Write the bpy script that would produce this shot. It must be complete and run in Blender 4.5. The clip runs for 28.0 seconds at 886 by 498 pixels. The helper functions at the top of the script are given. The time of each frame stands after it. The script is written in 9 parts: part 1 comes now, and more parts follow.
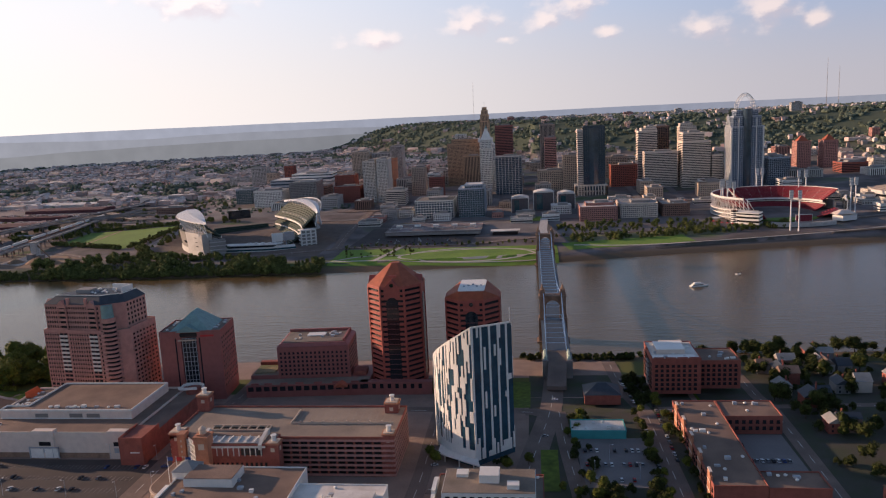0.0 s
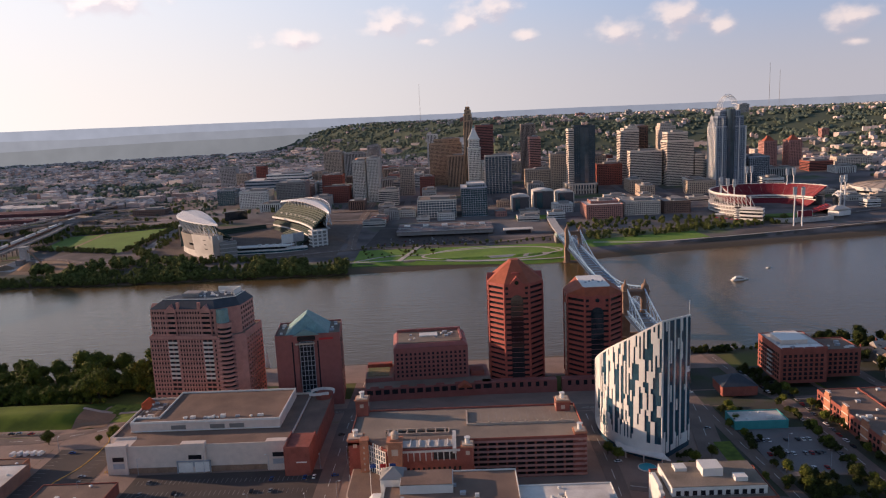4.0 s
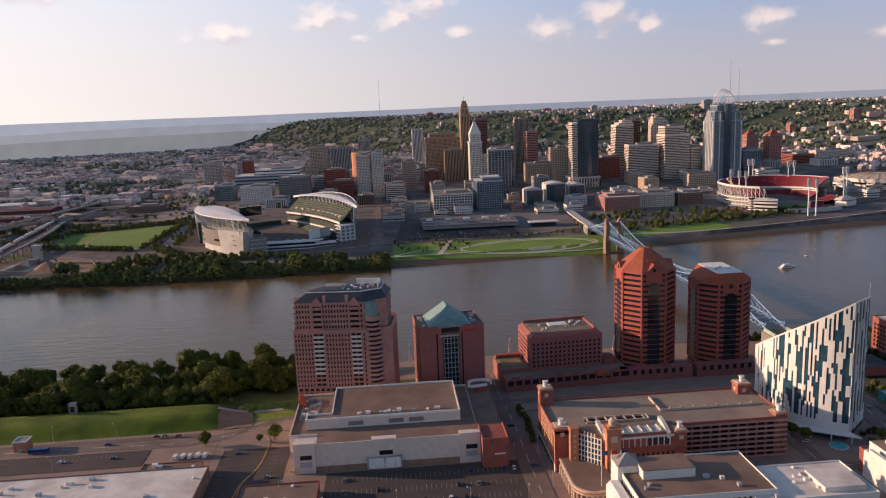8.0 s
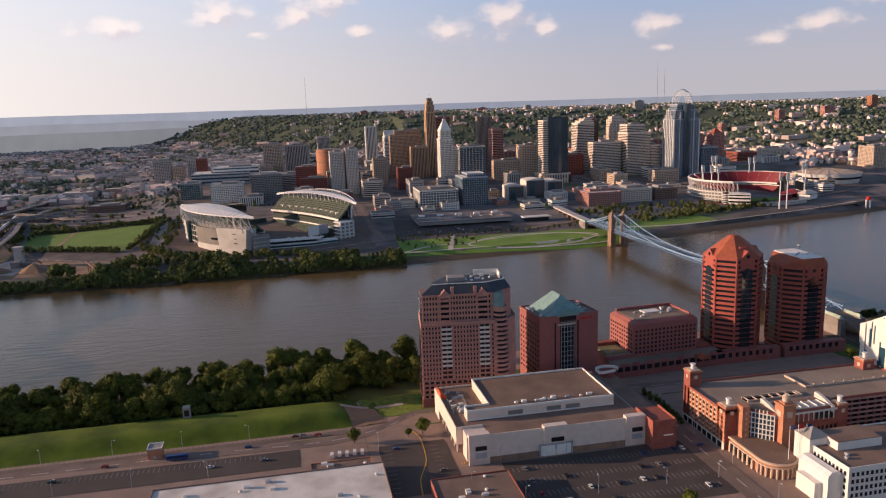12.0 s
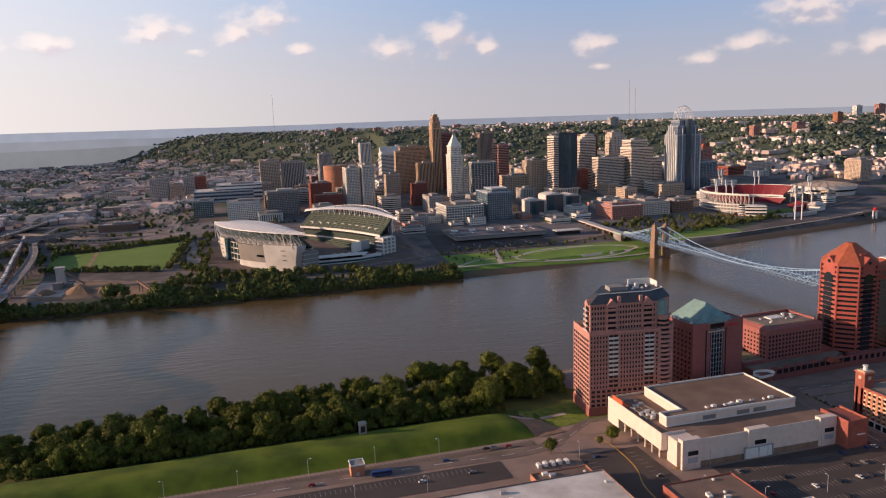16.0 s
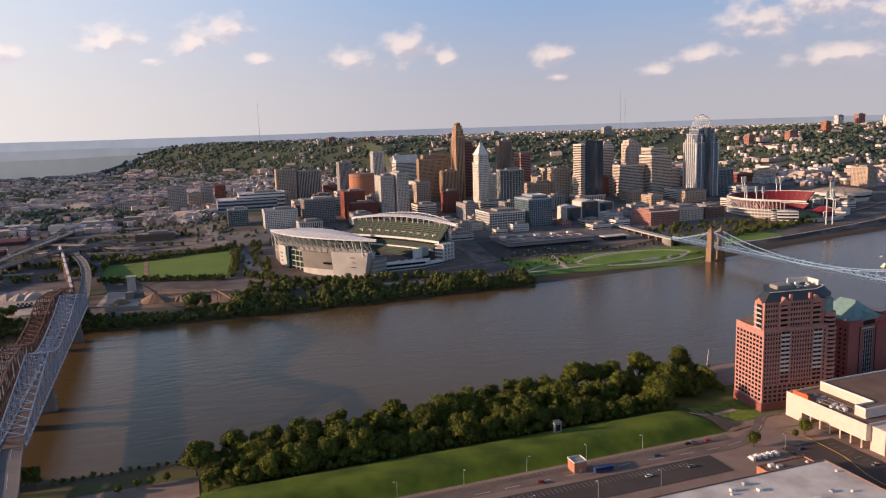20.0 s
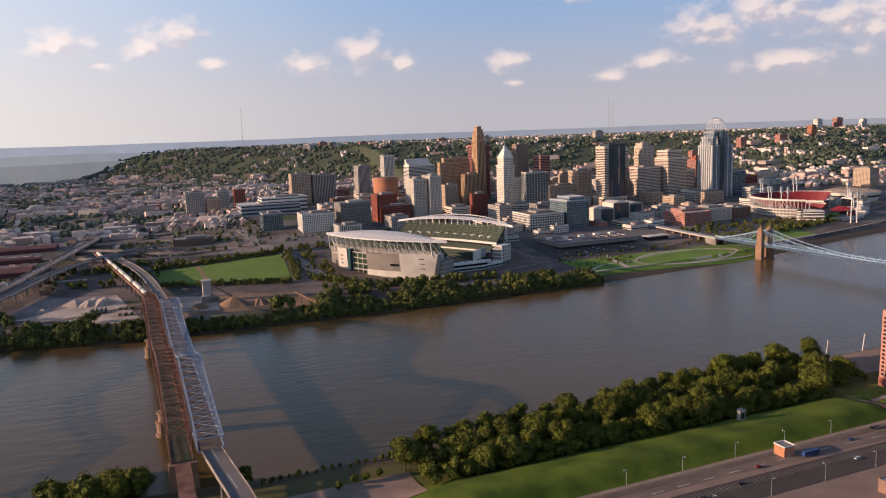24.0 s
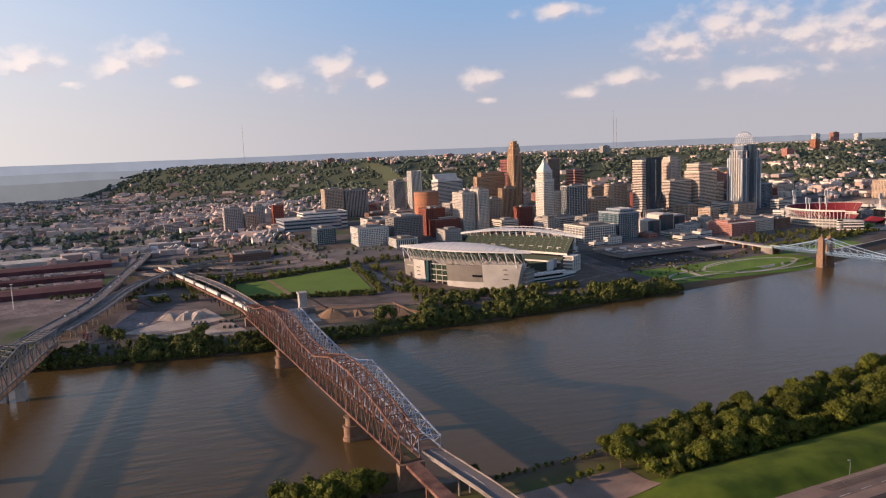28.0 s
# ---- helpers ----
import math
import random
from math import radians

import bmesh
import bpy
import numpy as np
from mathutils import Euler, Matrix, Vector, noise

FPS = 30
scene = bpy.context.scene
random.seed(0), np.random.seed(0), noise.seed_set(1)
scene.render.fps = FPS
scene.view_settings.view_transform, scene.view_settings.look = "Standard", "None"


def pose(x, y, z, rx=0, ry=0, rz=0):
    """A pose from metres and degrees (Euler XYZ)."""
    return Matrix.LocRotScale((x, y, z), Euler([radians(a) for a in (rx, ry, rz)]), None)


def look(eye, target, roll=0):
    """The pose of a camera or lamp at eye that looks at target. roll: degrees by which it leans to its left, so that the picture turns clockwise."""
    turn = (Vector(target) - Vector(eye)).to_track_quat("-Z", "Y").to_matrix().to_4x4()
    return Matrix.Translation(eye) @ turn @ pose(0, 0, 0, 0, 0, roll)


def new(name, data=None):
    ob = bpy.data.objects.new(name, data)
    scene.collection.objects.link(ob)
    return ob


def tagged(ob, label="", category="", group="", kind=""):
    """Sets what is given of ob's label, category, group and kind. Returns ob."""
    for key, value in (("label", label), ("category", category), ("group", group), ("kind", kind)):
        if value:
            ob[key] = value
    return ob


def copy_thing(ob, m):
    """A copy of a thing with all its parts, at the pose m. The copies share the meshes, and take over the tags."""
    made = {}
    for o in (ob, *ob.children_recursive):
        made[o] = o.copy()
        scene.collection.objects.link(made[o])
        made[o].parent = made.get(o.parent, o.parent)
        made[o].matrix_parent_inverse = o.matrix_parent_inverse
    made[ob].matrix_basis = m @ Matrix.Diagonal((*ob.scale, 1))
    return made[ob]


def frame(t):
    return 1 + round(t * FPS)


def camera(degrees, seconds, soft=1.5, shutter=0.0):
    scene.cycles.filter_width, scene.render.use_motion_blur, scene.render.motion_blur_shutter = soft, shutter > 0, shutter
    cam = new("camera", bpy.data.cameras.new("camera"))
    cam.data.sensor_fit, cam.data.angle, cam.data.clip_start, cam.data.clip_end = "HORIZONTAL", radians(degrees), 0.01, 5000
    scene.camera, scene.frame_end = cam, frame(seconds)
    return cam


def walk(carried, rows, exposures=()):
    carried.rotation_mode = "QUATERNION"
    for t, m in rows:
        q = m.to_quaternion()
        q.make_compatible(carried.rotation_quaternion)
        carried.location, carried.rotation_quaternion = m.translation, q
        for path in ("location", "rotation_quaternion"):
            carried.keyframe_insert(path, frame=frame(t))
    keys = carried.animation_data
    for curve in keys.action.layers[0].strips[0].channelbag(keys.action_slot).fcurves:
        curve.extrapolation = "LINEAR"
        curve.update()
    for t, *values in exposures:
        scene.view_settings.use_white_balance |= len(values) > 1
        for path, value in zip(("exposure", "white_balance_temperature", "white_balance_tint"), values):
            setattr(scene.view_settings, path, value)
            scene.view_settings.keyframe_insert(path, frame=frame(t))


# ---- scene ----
EXPOSURE = 0.20
cam = camera(61.2, 28.0, 1.15)
METRES, EYE, TILT, LEAN, TURN = 1055.0, 189.92, 0.0, 0.0, 7.0
ROWS = [
    (0.0, 0.0, 0.0, 0.0, -0.48, -10.1, 2.71),
    (0.5, -0.0174, 0.0015, 0.0005, -1.13, -10.04, 2.73),
    (1.0, -0.0347, 0.0032, 0.0008, -1.79, -10.01, 2.71),
    (1.5, -0.0521, 0.0049, 0.0013, -2.66, -10.0, 2.69),
    (2.0, -0.0694, 0.0068, 0.0015, -3.57, -10.02, 2.64),
    (2.5, -0.0868, 0.0088, 0.0016, -4.37, -10.05, 2.61),
    (4.5, -0.1566, 0.0185, 0.0017, -6.99, -10.37, 2.4),
    (5.0, -0.1739, 0.0212, 0.0018, -7.49, -10.49, 2.36),
    (5.5, -0.191, 0.0243, 0.0018, -7.94, -10.57, 2.36),
    (6.0, -0.2082, 0.0274, 0.0018, -8.48, -10.6, 2.37),
    (6.5, -0.2255, 0.0305, 0.0019, -9.03, -10.66, 2.35),
    (7.0, -0.2428, 0.0339, 0.0019, -9.58, -10.64, 2.33),
    (7.5, -0.2599, 0.0374, 0.0018, -10.28, -10.64, 2.33),
    (8.0, -0.2769, 0.0411, 0.0017, -11.35, -10.71, 2.29),
    (8.5, -0.2943, 0.0446, 0.0015, -12.67, -10.83, 2.18),
    (9.0, -0.3116, 0.0486, 0.0013, -13.87, -10.95, 2.07),
    (9.5, -0.329, 0.0529, 0.001, -14.9, -11.05, 1.97),
    (10.0, -0.3461, 0.0573, 0.0007, -15.82, -11.14, 1.88),
    (10.5, -0.3634, 0.0619, 0.0004, -16.73, -11.16, 1.83),
    (11.0, -0.3806, 0.0668, 0.0001, -17.52, -11.19, 1.79),
    (11.5, -0.3978, 0.0718, 0.0002, -18.11, -11.13, 1.76),
    (12.0, -0.4148, 0.0767, 0.0006, -18.7, -10.97, 1.8),
    (12.5, -0.4319, 0.0818, 0.0009, -19.37, -10.79, 1.8),
    (14.5, -0.4991, 0.1056, 0.0015, -21.74, -10.17, 1.8),
    (15.0, -0.5159, 0.1116, 0.0014, -22.27, -10.03, 1.81),
    (15.5, -0.5327, 0.1175, 0.0018, -22.68, -9.93, 1.84),
    (16.0, -0.5493, 0.1238, 0.002, -23.02, -9.8, 1.85),
    (16.5, -0.5662, 0.1299, 0.0023, -23.36, -9.58, 1.86),
    (17.0, -0.5828, 0.136, 0.0024, -23.68, -9.34, 1.9),
    (17.5, -0.5995, 0.1421, 0.0024, -24.07, -9.22, 1.92),
    (18.0, -0.6163, 0.1486, 0.0023, -24.52, -9.13, 1.9),
    (18.5, -0.633, 0.1551, 0.0024, -25.01, -9.08, 1.89),
    (19.0, -0.6496, 0.1618, 0.0025, -25.39, -9.07, 1.87),
    (19.5, -0.6664, 0.1686, 0.0025, -25.72, -9.1, 1.84),
    (20.0, -0.6829, 0.1756, 0.0026, -26.03, -9.14, 1.84),
    (20.5, -0.6994, 0.1827, 0.0026, -26.38, -9.18, 1.83),
    (21.0, -0.7159, 0.1899, 0.0025, -26.8, -9.18, 1.83),
    (21.5, -0.7325, 0.1973, 0.0023, -27.3, -9.19, 1.85),
    (23.5, -0.7991, 0.227, 0.003, -28.93, -8.97, 1.92),
    (24.0, -0.8158, 0.2343, 0.003, -29.23, -8.84, 1.98),
    (24.5, -0.8325, 0.2416, 0.0029, -29.53, -8.66, 2.01),
    (25.0, -0.8492, 0.2488, 0.0029, -29.84, -8.49, 2.03),
    (25.5, -0.8659, 0.2561, 0.0029, -30.11, -8.33, 2.08),
    (26.0, -0.8828, 0.2634, 0.0028, -30.34, -8.12, 2.09),
    (26.5, -0.8997, 0.2705, 0.0031, -30.56, -8.0, 2.11),
    (27.0, -0.9166, 0.2776, 0.003, -30.78, -7.84, 2.15),
    (27.5, -0.9334, 0.2848, 0.0031, -30.98, -7.73, 2.2),
    (28.0, -0.9502, 0.2919, 0.0031, -31.19, -7.62, 2.25),
]
walk(cam, [(t, pose(0, 0, EYE, TILT, LEAN, TURN) @ pose(METRES * x, METRES * y, METRES * z, 90 + pitch, roll, yaw)) for t, x, y, z, yaw, pitch, roll in ROWS], [(0.0, EXPOSURE, 6620, 25.2), (9.0, EXPOSURE, 6680, 25.0), (28.0, EXPOSURE, 6720, 23.8)])

# ---- world, sun ----
SUN_AZ, SUN_EL, SKY = 77.0, 11.8, 0.125          # degrees to the left of +y, degrees up, clear sky strength
sun_dir = Vector((-math.sin(radians(SUN_AZ)) * math.cos(radians(SUN_EL)), math.cos(radians(SUN_AZ)) * math.cos(radians(SUN_EL)), math.sin(radians(SUN_EL))))
world = bpy.data.worlds.new("world")
scene.world = world
world.use_nodes = True
wn, wl = world.node_tree.nodes, world.node_tree.links
wn.clear()
w_out = wn.new("ShaderNodeOutputWorld")
w_bg = wn.new("ShaderNodeBackground")
w_sky = wn.new("ShaderNodeTexSky")
w_sky.sky_type, w_sky.sun_disc = "NISHITA", False
w_sky.sun_elevation, w_sky.sun_rotation = radians(SUN_EL), radians(-SUN_AZ)
w_sky.air_density, w_sky.dust_density, w_sky.ozone_density = 1.2, 0.6, 2.2
w_sky.altitude = 200.0


def wnode(kind, **sets):
    n = wn.new(kind)
    for k, v in sets.items():
        if k == "operation":
            n.operation = v
        elif k == "blend":
            n.blend_type = v
    return n


def wmath(op, a, b=None, c=None):
    n = wnode("ShaderNodeMath", operation=op)
    for i, v in enumerate((a, b, c)):
        if v is None:
            continue
        if isinstance(v, (int, float)):
            n.inputs[i].default_value = v
        else:
            wl.new(v, n.inputs[i])
    return n.outputs[0]


def wramp(value, lo, hi, to0=0.0, to1=1.0, soft=True):
    n = wn.new("ShaderNodeMapRange")
    n.interpolation_type = "SMOOTHSTEP" if soft else "LINEAR"
    for i, v in enumerate((lo, hi, to0, to1)):
        n.inputs[1 + i].default_value = v
    wl.new(value, n.inputs[0])
    return n.outputs[0]


def wmix(fac, a, b):
    n = wn.new("ShaderNodeMixRGB")
    for i, v in enumerate((fac, a, b)):
        if isinstance(v, (int, float)):
            n.inputs[i].default_value = v
        elif isinstance(v, tuple):
            n.inputs[i].default_value = (*v, 1)
        else:
            wl.new(v, n.inputs[i])
    return n.outputs[0]


w_co = wn.new("ShaderNodeTexCoord")
w_sep = wn.new("ShaderNodeSeparateXYZ")
wl.new(w_co.outputs["Generated"], w_sep.inputs[0])
DX, DY, DZ = w_sep.outputs[0], w_sep.outputs[1], w_sep.outputs[2]
AZ = wmath("ARCTAN2", DX, DY)
EL = wmath("ARCSINE", DZ)
# clear sky, with a bright summer haze low down that is whiter towards the sun
w_scale = wn.new("ShaderNodeVectorMath")
w_scale.operation = "SCALE"
w_scale.inputs["Scale"].default_value = SKY
wl.new(w_sky.outputs[0], w_scale.inputs[0])
toward = wmath("ADD", wmath("MULTIPLY", DX, -math.sin(radians(SUN_AZ))), wmath("MULTIPLY", DY, math.cos(radians(SUN_AZ))))
side = wramp(toward, -0.28, 1.07)
HAZE_LOW = wmix(side, (0.41, 0.435, 0.455), (0.95, 0.96, 0.85))
HAZE_MID = wmix(side, (0.205, 0.385, 0.60), (0.89, 0.96, 0.92))
haze = wmix(wramp(EL, radians(0.5), radians(12)), HAZE_LOW, HAZE_MID)
sky_colour = wmix(wramp(EL, radians(9), radians(22)), haze, w_scale.outputs[0])
# fair-weather clouds: centre (azimuth, elevation), half width, half height in degrees
CLOUDS = [(-11.2, 5.8, 2.3, 0.75), (-4.1, 6.6, 2.5, 1.0), (-1.6, 5.3, 0.9, 0.35), (1.0, 6.4, 1.8, 0.8), (3.0, 7.4, 2.4, 1.1), (5.8, 5.4, 1.0, 0.4), (12.4, 5.2, 1.8, 1.0), (16.7, 6.0, 2.2, 1.3), (19.4, 5.2, 1.1, 0.6),
          (27.3, 5.0, 1.4, 0.9), (27.6, 3.5, 0.8, 0.35), (34.8, 3.6, 1.4, 0.5), (37.8, 4.6, 2.0, 0.7), (41.5, 6.6, 3.0, 1.5), (45.5, 7.5, 4.5, 1.8), (46.5, 4.0, 3.2, 0.9), (52.0, 6.5, 6.0, 2.0), (-24.0, 8.5, 4.0, 1.0), (33.0, 9.6, 2.6, 0.6), (60.0, 9.0, 7.0, 2.5)]


def wvec(op, a, b, c=None):
    n = wn.new("ShaderNodeVectorMath")
    n.operation = op
    for i, v in enumerate((a, b, c)):
        if v is None:
            continue
        if isinstance(v, tuple):
            n.inputs[i].default_value = v
        else:
            wl.new(v, n.inputs[i])
    return n


def cloud_body(at):
    """How deep a direction (azimuth, elevation) lies inside a cloud; lumps come from the noise."""
    near = None
    for ca, ce, sa, se in CLOUDS:
        a, b = radians(sa * 1.25), radians(se * 1.3)
        d = wvec("LENGTH", wvec("MULTIPLY_ADD", at, (1 / a, 1 / b, 0), (-radians(ca) / a, -radians(ce) / b, 0)).outputs[0], None).outputs["Value"]
        near = d if near is None else wmath("MINIMUM", near, d)
    n = wn.new("ShaderNodeTexNoise")
    n.inputs["Scale"].default_value, n.inputs["Detail"].default_value, n.inputs["Roughness"].default_value = 34.0, 4.0, 0.48
    wl.new(wvec("MULTIPLY", at, (1, 1.4, 1)).outputs[0], n.inputs["Vector"])
    return wmath("ADD", wmath("SUBTRACT", 0.92, near), wmath("MULTIPLY", wmath("SUBTRACT", n.outputs["Fac"], 0.5), 1.9))


w_vec = wn.new("ShaderNodeCombineXYZ")
wl.new(AZ, w_vec.inputs[0])
wl.new(EL, w_vec.inputs[1])
body = cloud_body(w_vec.outputs[0])
sunward = cloud_body(wvec("ADD", w_vec.outputs[0], (-0.010, 0.011, 0)).outputs[0])
cover = wmath("MULTIPLY", wramp(body, -0.12, 0.95), 0.86)
lit = wramp(wmath("SUBTRACT", body, sunward), -0.22, 0.34)
cloud_colour = wmix(lit, wmix(side, (0.47, 0.47, 0.50), (0.76, 0.74, 0.74)), wmix(side, (0.76, 0.70, 0.63), (1.0, 0.97, 0.90)))
w_bg.inputs["Strength"].default_value = 1.0
wl.new(wmix(cover, sky_colour, cloud_colour), w_bg.inputs["Color"])
wl.new(w_bg.outputs[0], w_out.inputs["Surface"])
sun_data = bpy.data.lights.new("sun", "SUN")
sun_data.energy, sun_data.angle, sun_data.color = 5.0, radians(0.6), (1.0, 0.72, 0.46)
sun = new("sun", sun_data)
sun.matrix_world = look((0, 0, 600), Vector((0, 0, 600)) - sun_dir)


# ---- materials ----
def mat(name, colour, rough=0.7, vary=0.15, scale=0.25, fine=2.5, metal=0.0, bump=0.0, second=None, island=0.0, spec=0.4, obj=0.0):
    """A surface with a coarse and a fine variation; second: a stain colour; island, obj: change from piece to piece."""
    m = bpy.data.materials.new(name)
    m.use_nodes = True
    n, l = m.node_tree.nodes, m.node_tree.links
    b = n["Principled BSDF"]
    b.inputs["Roughness"].default_value, b.inputs["Metallic"].default_value = rough, metal
    b.inputs["Specular IOR Level"].default_value = spec
    co = n.new("ShaderNodeTexCoord")
    big, small = n.new("ShaderNodeTexNoise"), n.new("ShaderNodeTexNoise")
    for t, s in ((big, scale), (small, fine)):
        t.inputs["Scale"].default_value, t.inputs["Detail"].default_value = s, 4.0
        l.new(co.outputs["Object"], t.inputs["Vector"])
    mix = n.new("ShaderNodeMixRGB")
    r = n.new("ShaderNodeMapRange")
    r.inputs["From Min"].default_value, r.inputs["From Max"].default_value = 0.35, 0.7
    l.new(big.outputs["Fac"], r.inputs["Value"])
    l.new(r.outputs[0], mix.inputs["Fac"])
    mix.inputs[1].default_value = (*colour, 1)
    mix.inputs[2].default_value = (*(second or [c * (1 - vary * 1.6) for c in colour]), 1)
    hsv = n.new("ShaderNodeHueSaturation")
    l.new(mix.outputs[0], hsv.inputs["Color"])
    val = n.new("ShaderNodeMapRange")
    val.inputs["From Min"].default_value, val.inputs["From Max"].default_value = 0.3, 0.7
    val.inputs["To Min"].default_value, val.inputs["To Max"].default_value = 1 - vary, 1 + vary
    l.new(small.outputs["Fac"], val.inputs["Value"])
    last = val.outputs[0]
    for amount, node, socket in ((island, "ShaderNodeNewGeometry", "Random Per Island"), (obj, "ShaderNodeObjectInfo", "Random")):
        if amount:
            g, q, k = n.new(node), n.new("ShaderNodeMapRange"), n.new("ShaderNodeMath")
            q.inputs["To Min"].default_value, q.inputs["To Max"].default_value = 1 - amount, 1 + amount
            l.new(g.outputs[socket], q.inputs["Value"])
            k.operation = "MULTIPLY"
            l.new(q.outputs[0], k.inputs[0])
            l.new(last, k.inputs[1])
            last = k.outputs[0]
    l.new(last, hsv.inputs["Value"])
    l.new(hsv.outputs[0], b.inputs["Base Color"])
    if bump:
        bp = n.new("ShaderNodeBump")
        bp.inputs["Strength"].default_value, bp.inputs["Distance"].default_value = min(1.0, bump), 0.3
        l.new(small.outputs["Fac"], bp.inputs["Height"])
        l.new(bp.outputs[0], b.inputs["Normal"])
    return m


M = {}
def add_mat(key, *a, **k):
    M[key] = mat(key, *a, **k)


add_mat("brick_red", (0.33, 0.098, 0.072), 0.85, 0.18)
add_mat("brick_orange", (0.50, 0.215, 0.125), 0.85, 0.15)
add_mat("brick_brown", (0.27, 0.165, 0.13), 0.85, 0.15)
add_mat("brick_pink", (0.50, 0.245, 0.205), 0.8, 0.14)
add_mat("granite_red", (0.40, 0.092, 0.068), 0.55, 0.12)
add_mat("granite_rose", (0.33, 0.112, 0.098), 0.6, 0.12)
add_mat("precast_cream", (0.72, 0.61, 0.52), 0.75, 0.1)
add_mat("precast_tan", (0.58, 0.45, 0.35), 0.75, 0.12)
add_mat("stone_brown", (0.42, 0.32, 0.26), 0.8, 0.1)
add_mat("limestone", (0.66, 0.61, 0.55), 0.8, 0.1)
add_mat("white_stone", (0.80, 0.76, 0.69), 0.8, 0.08)
add_mat("deco_brick", (0.66, 0.42, 0.26), 0.8, 0.12)
add_mat("brick_tan", (0.46, 0.315, 0.215), 0.85, 0.12)
add_mat("museum_stone", (0.10, 0.085, 0.09), 0.5, 0.12)
add_mat("concrete", (0.50, 0.47, 0.445), 0.85, 0.15)
add_mat("concrete_dark", (0.29, 0.275, 0.265), 0.85, 0.15)
add_mat("white_panel", (0.74, 0.72, 0.68), 0.55, 0.06)
add_mat("white_paint", (0.80, 0.78, 0.74), 0.6, 0.08)
add_mat("stucco", (0.72, 0.60, 0.52), 0.8, 0.08)
add_mat("roof_membrane", (0.24, 0.158, 0.12), 0.9, 0.2, scale=0.06, second=(0.155, 0.102, 0.08))
add_mat("roof_gravel", (0.25, 0.20, 0.16), 0.95, 0.2, scale=0.08)
add_mat("roof_white", (0.76, 0.71, 0.65), 0.7, 0.14, scale=0.07, second=(0.50, 0.44, 0.39))
add_mat("roof_grey", (0.30, 0.29, 0.28), 0.9, 0.18, scale=0.1)
add_mat("roof_slate", (0.05, 0.06, 0.075), 0.6, 0.15)
add_mat("roof_tile_red", (0.40, 0.105, 0.055), 0.75, 0.15)
add_mat("copper_green", (0.20, 0.34, 0.33), 0.6, 0.15)
add_mat("teal_metal", (0.10, 0.24, 0.25), 0.45, 0.12)
add_mat("glass_dark", (0.018, 0.020, 0.026), 0.2, 0.2, scale=0.15, spec=0.4, island=0.35)
add_mat("glass_blue", (0.035, 0.065, 0.095), 0.12, 0.2, scale=0.12, spec=0.8, island=0.3)
add_mat("glass_green", (0.03, 0.055, 0.035), 0.15, 0.2, spec=0.7, island=0.3)
add_mat("glass_condo", (0.025, 0.075, 0.115), 0.15, 0.2, spec=0.8, island=0.3)
add_mat("roof_bright", (0.86, 0.84, 0.80), 0.6, 0.05, scale=0.05)
add_mat("teal_bright", (0.04, 0.33, 0.33), 0.5, 0.08)
add_mat("deck_asphalt", (0.22, 0.195, 0.19), 0.9, 0.15, scale=0.04)
add_mat("deck_grating", (0.085, 0.115, 0.15), 0.6, 0.12)
add_mat("shed_red", (0.135, 0.050, 0.056), 0.85, 0.25, scale=0.05)
add_mat("yard_pink", (0.265, 0.212, 0.212), 0.95, 0.3, scale=0.03, fine=0.2, second=(0.125, 0.103, 0.097))
add_mat("glass_teal", (0.03, 0.085, 0.10), 0.12, 0.2, spec=0.8, island=0.3)
add_mat("glass_black", (0.012, 0.016, 0.022), 0.08, 0.15, spec=0.9, island=0.2)
add_mat("asphalt", (0.058, 0.046, 0.043), 0.9, 0.2, scale=0.05, second=(0.082, 0.066, 0.06))
add_mat("lot_worn", (0.125, 0.092, 0.078), 0.92, 0.3, scale=0.08, second=(0.175, 0.13, 0.105))
add_mat("sign_orange", (0.65, 0.12, 0.04), 0.6, 0.05)
add_mat("asphalt_old", (0.215, 0.156, 0.130), 0.92, 0.22, scale=0.06, second=(0.14, 0.104, 0.088))
add_mat("paving", (0.30, 0.21, 0.17), 0.9, 0.15, scale=0.08)
add_mat("road_paint", (0.7, 0.68, 0.62), 0.7, 0.15)
add_mat("yellow_paint", (0.70, 0.42, 0.06), 0.6, 0.1)
add_mat("deck_stained", (0.30, 0.235, 0.185), 0.9, 0.2, scale=0.05, second=(0.21, 0.165, 0.135))
add_mat("yard_dark", (0.07, 0.062, 0.056), 0.92, 0.2, scale=0.06, second=(0.045, 0.06, 0.025))
add_mat("grass", (0.135, 0.19, 0.022), 0.95, 0.35, scale=0.025, fine=0.25, second=(0.06, 0.10, 0.014), bump=0.4)
add_mat("garden", (0.24, 0.20, 0.12), 0.95, 0.2, scale=0.035, fine=0.5, second=(0.09, 0.13, 0.035), bump=0.3)
add_mat("lawn_bright", (0.16, 0.27, 0.035), 0.95, 0.2, scale=0.03, fine=0.4, second=(0.11, 0.20, 0.03))
add_mat("path_pale", (0.55, 0.48, 0.42), 0.9, 0.12, scale=0.05)
add_mat("stadium_white", (0.55, 0.53, 0.505), 0.6, 0.14, scale=0.05, second=(0.42, 0.40, 0.38))
add_mat("turf", (0.13, 0.225, 0.034), 0.95, 0.12, scale=0.03, fine=0.5, bump=0.2)
add_mat("gravel_yard", (0.58, 0.49, 0.43), 0.95, 0.25, scale=0.035, second=(0.34, 0.27, 0.225))
add_mat("leaf", (0.106, 0.124, 0.016), 0.8, 0.25, scale=0.3, fine=1.5, island=0.45, obj=0.25, spec=0.25)
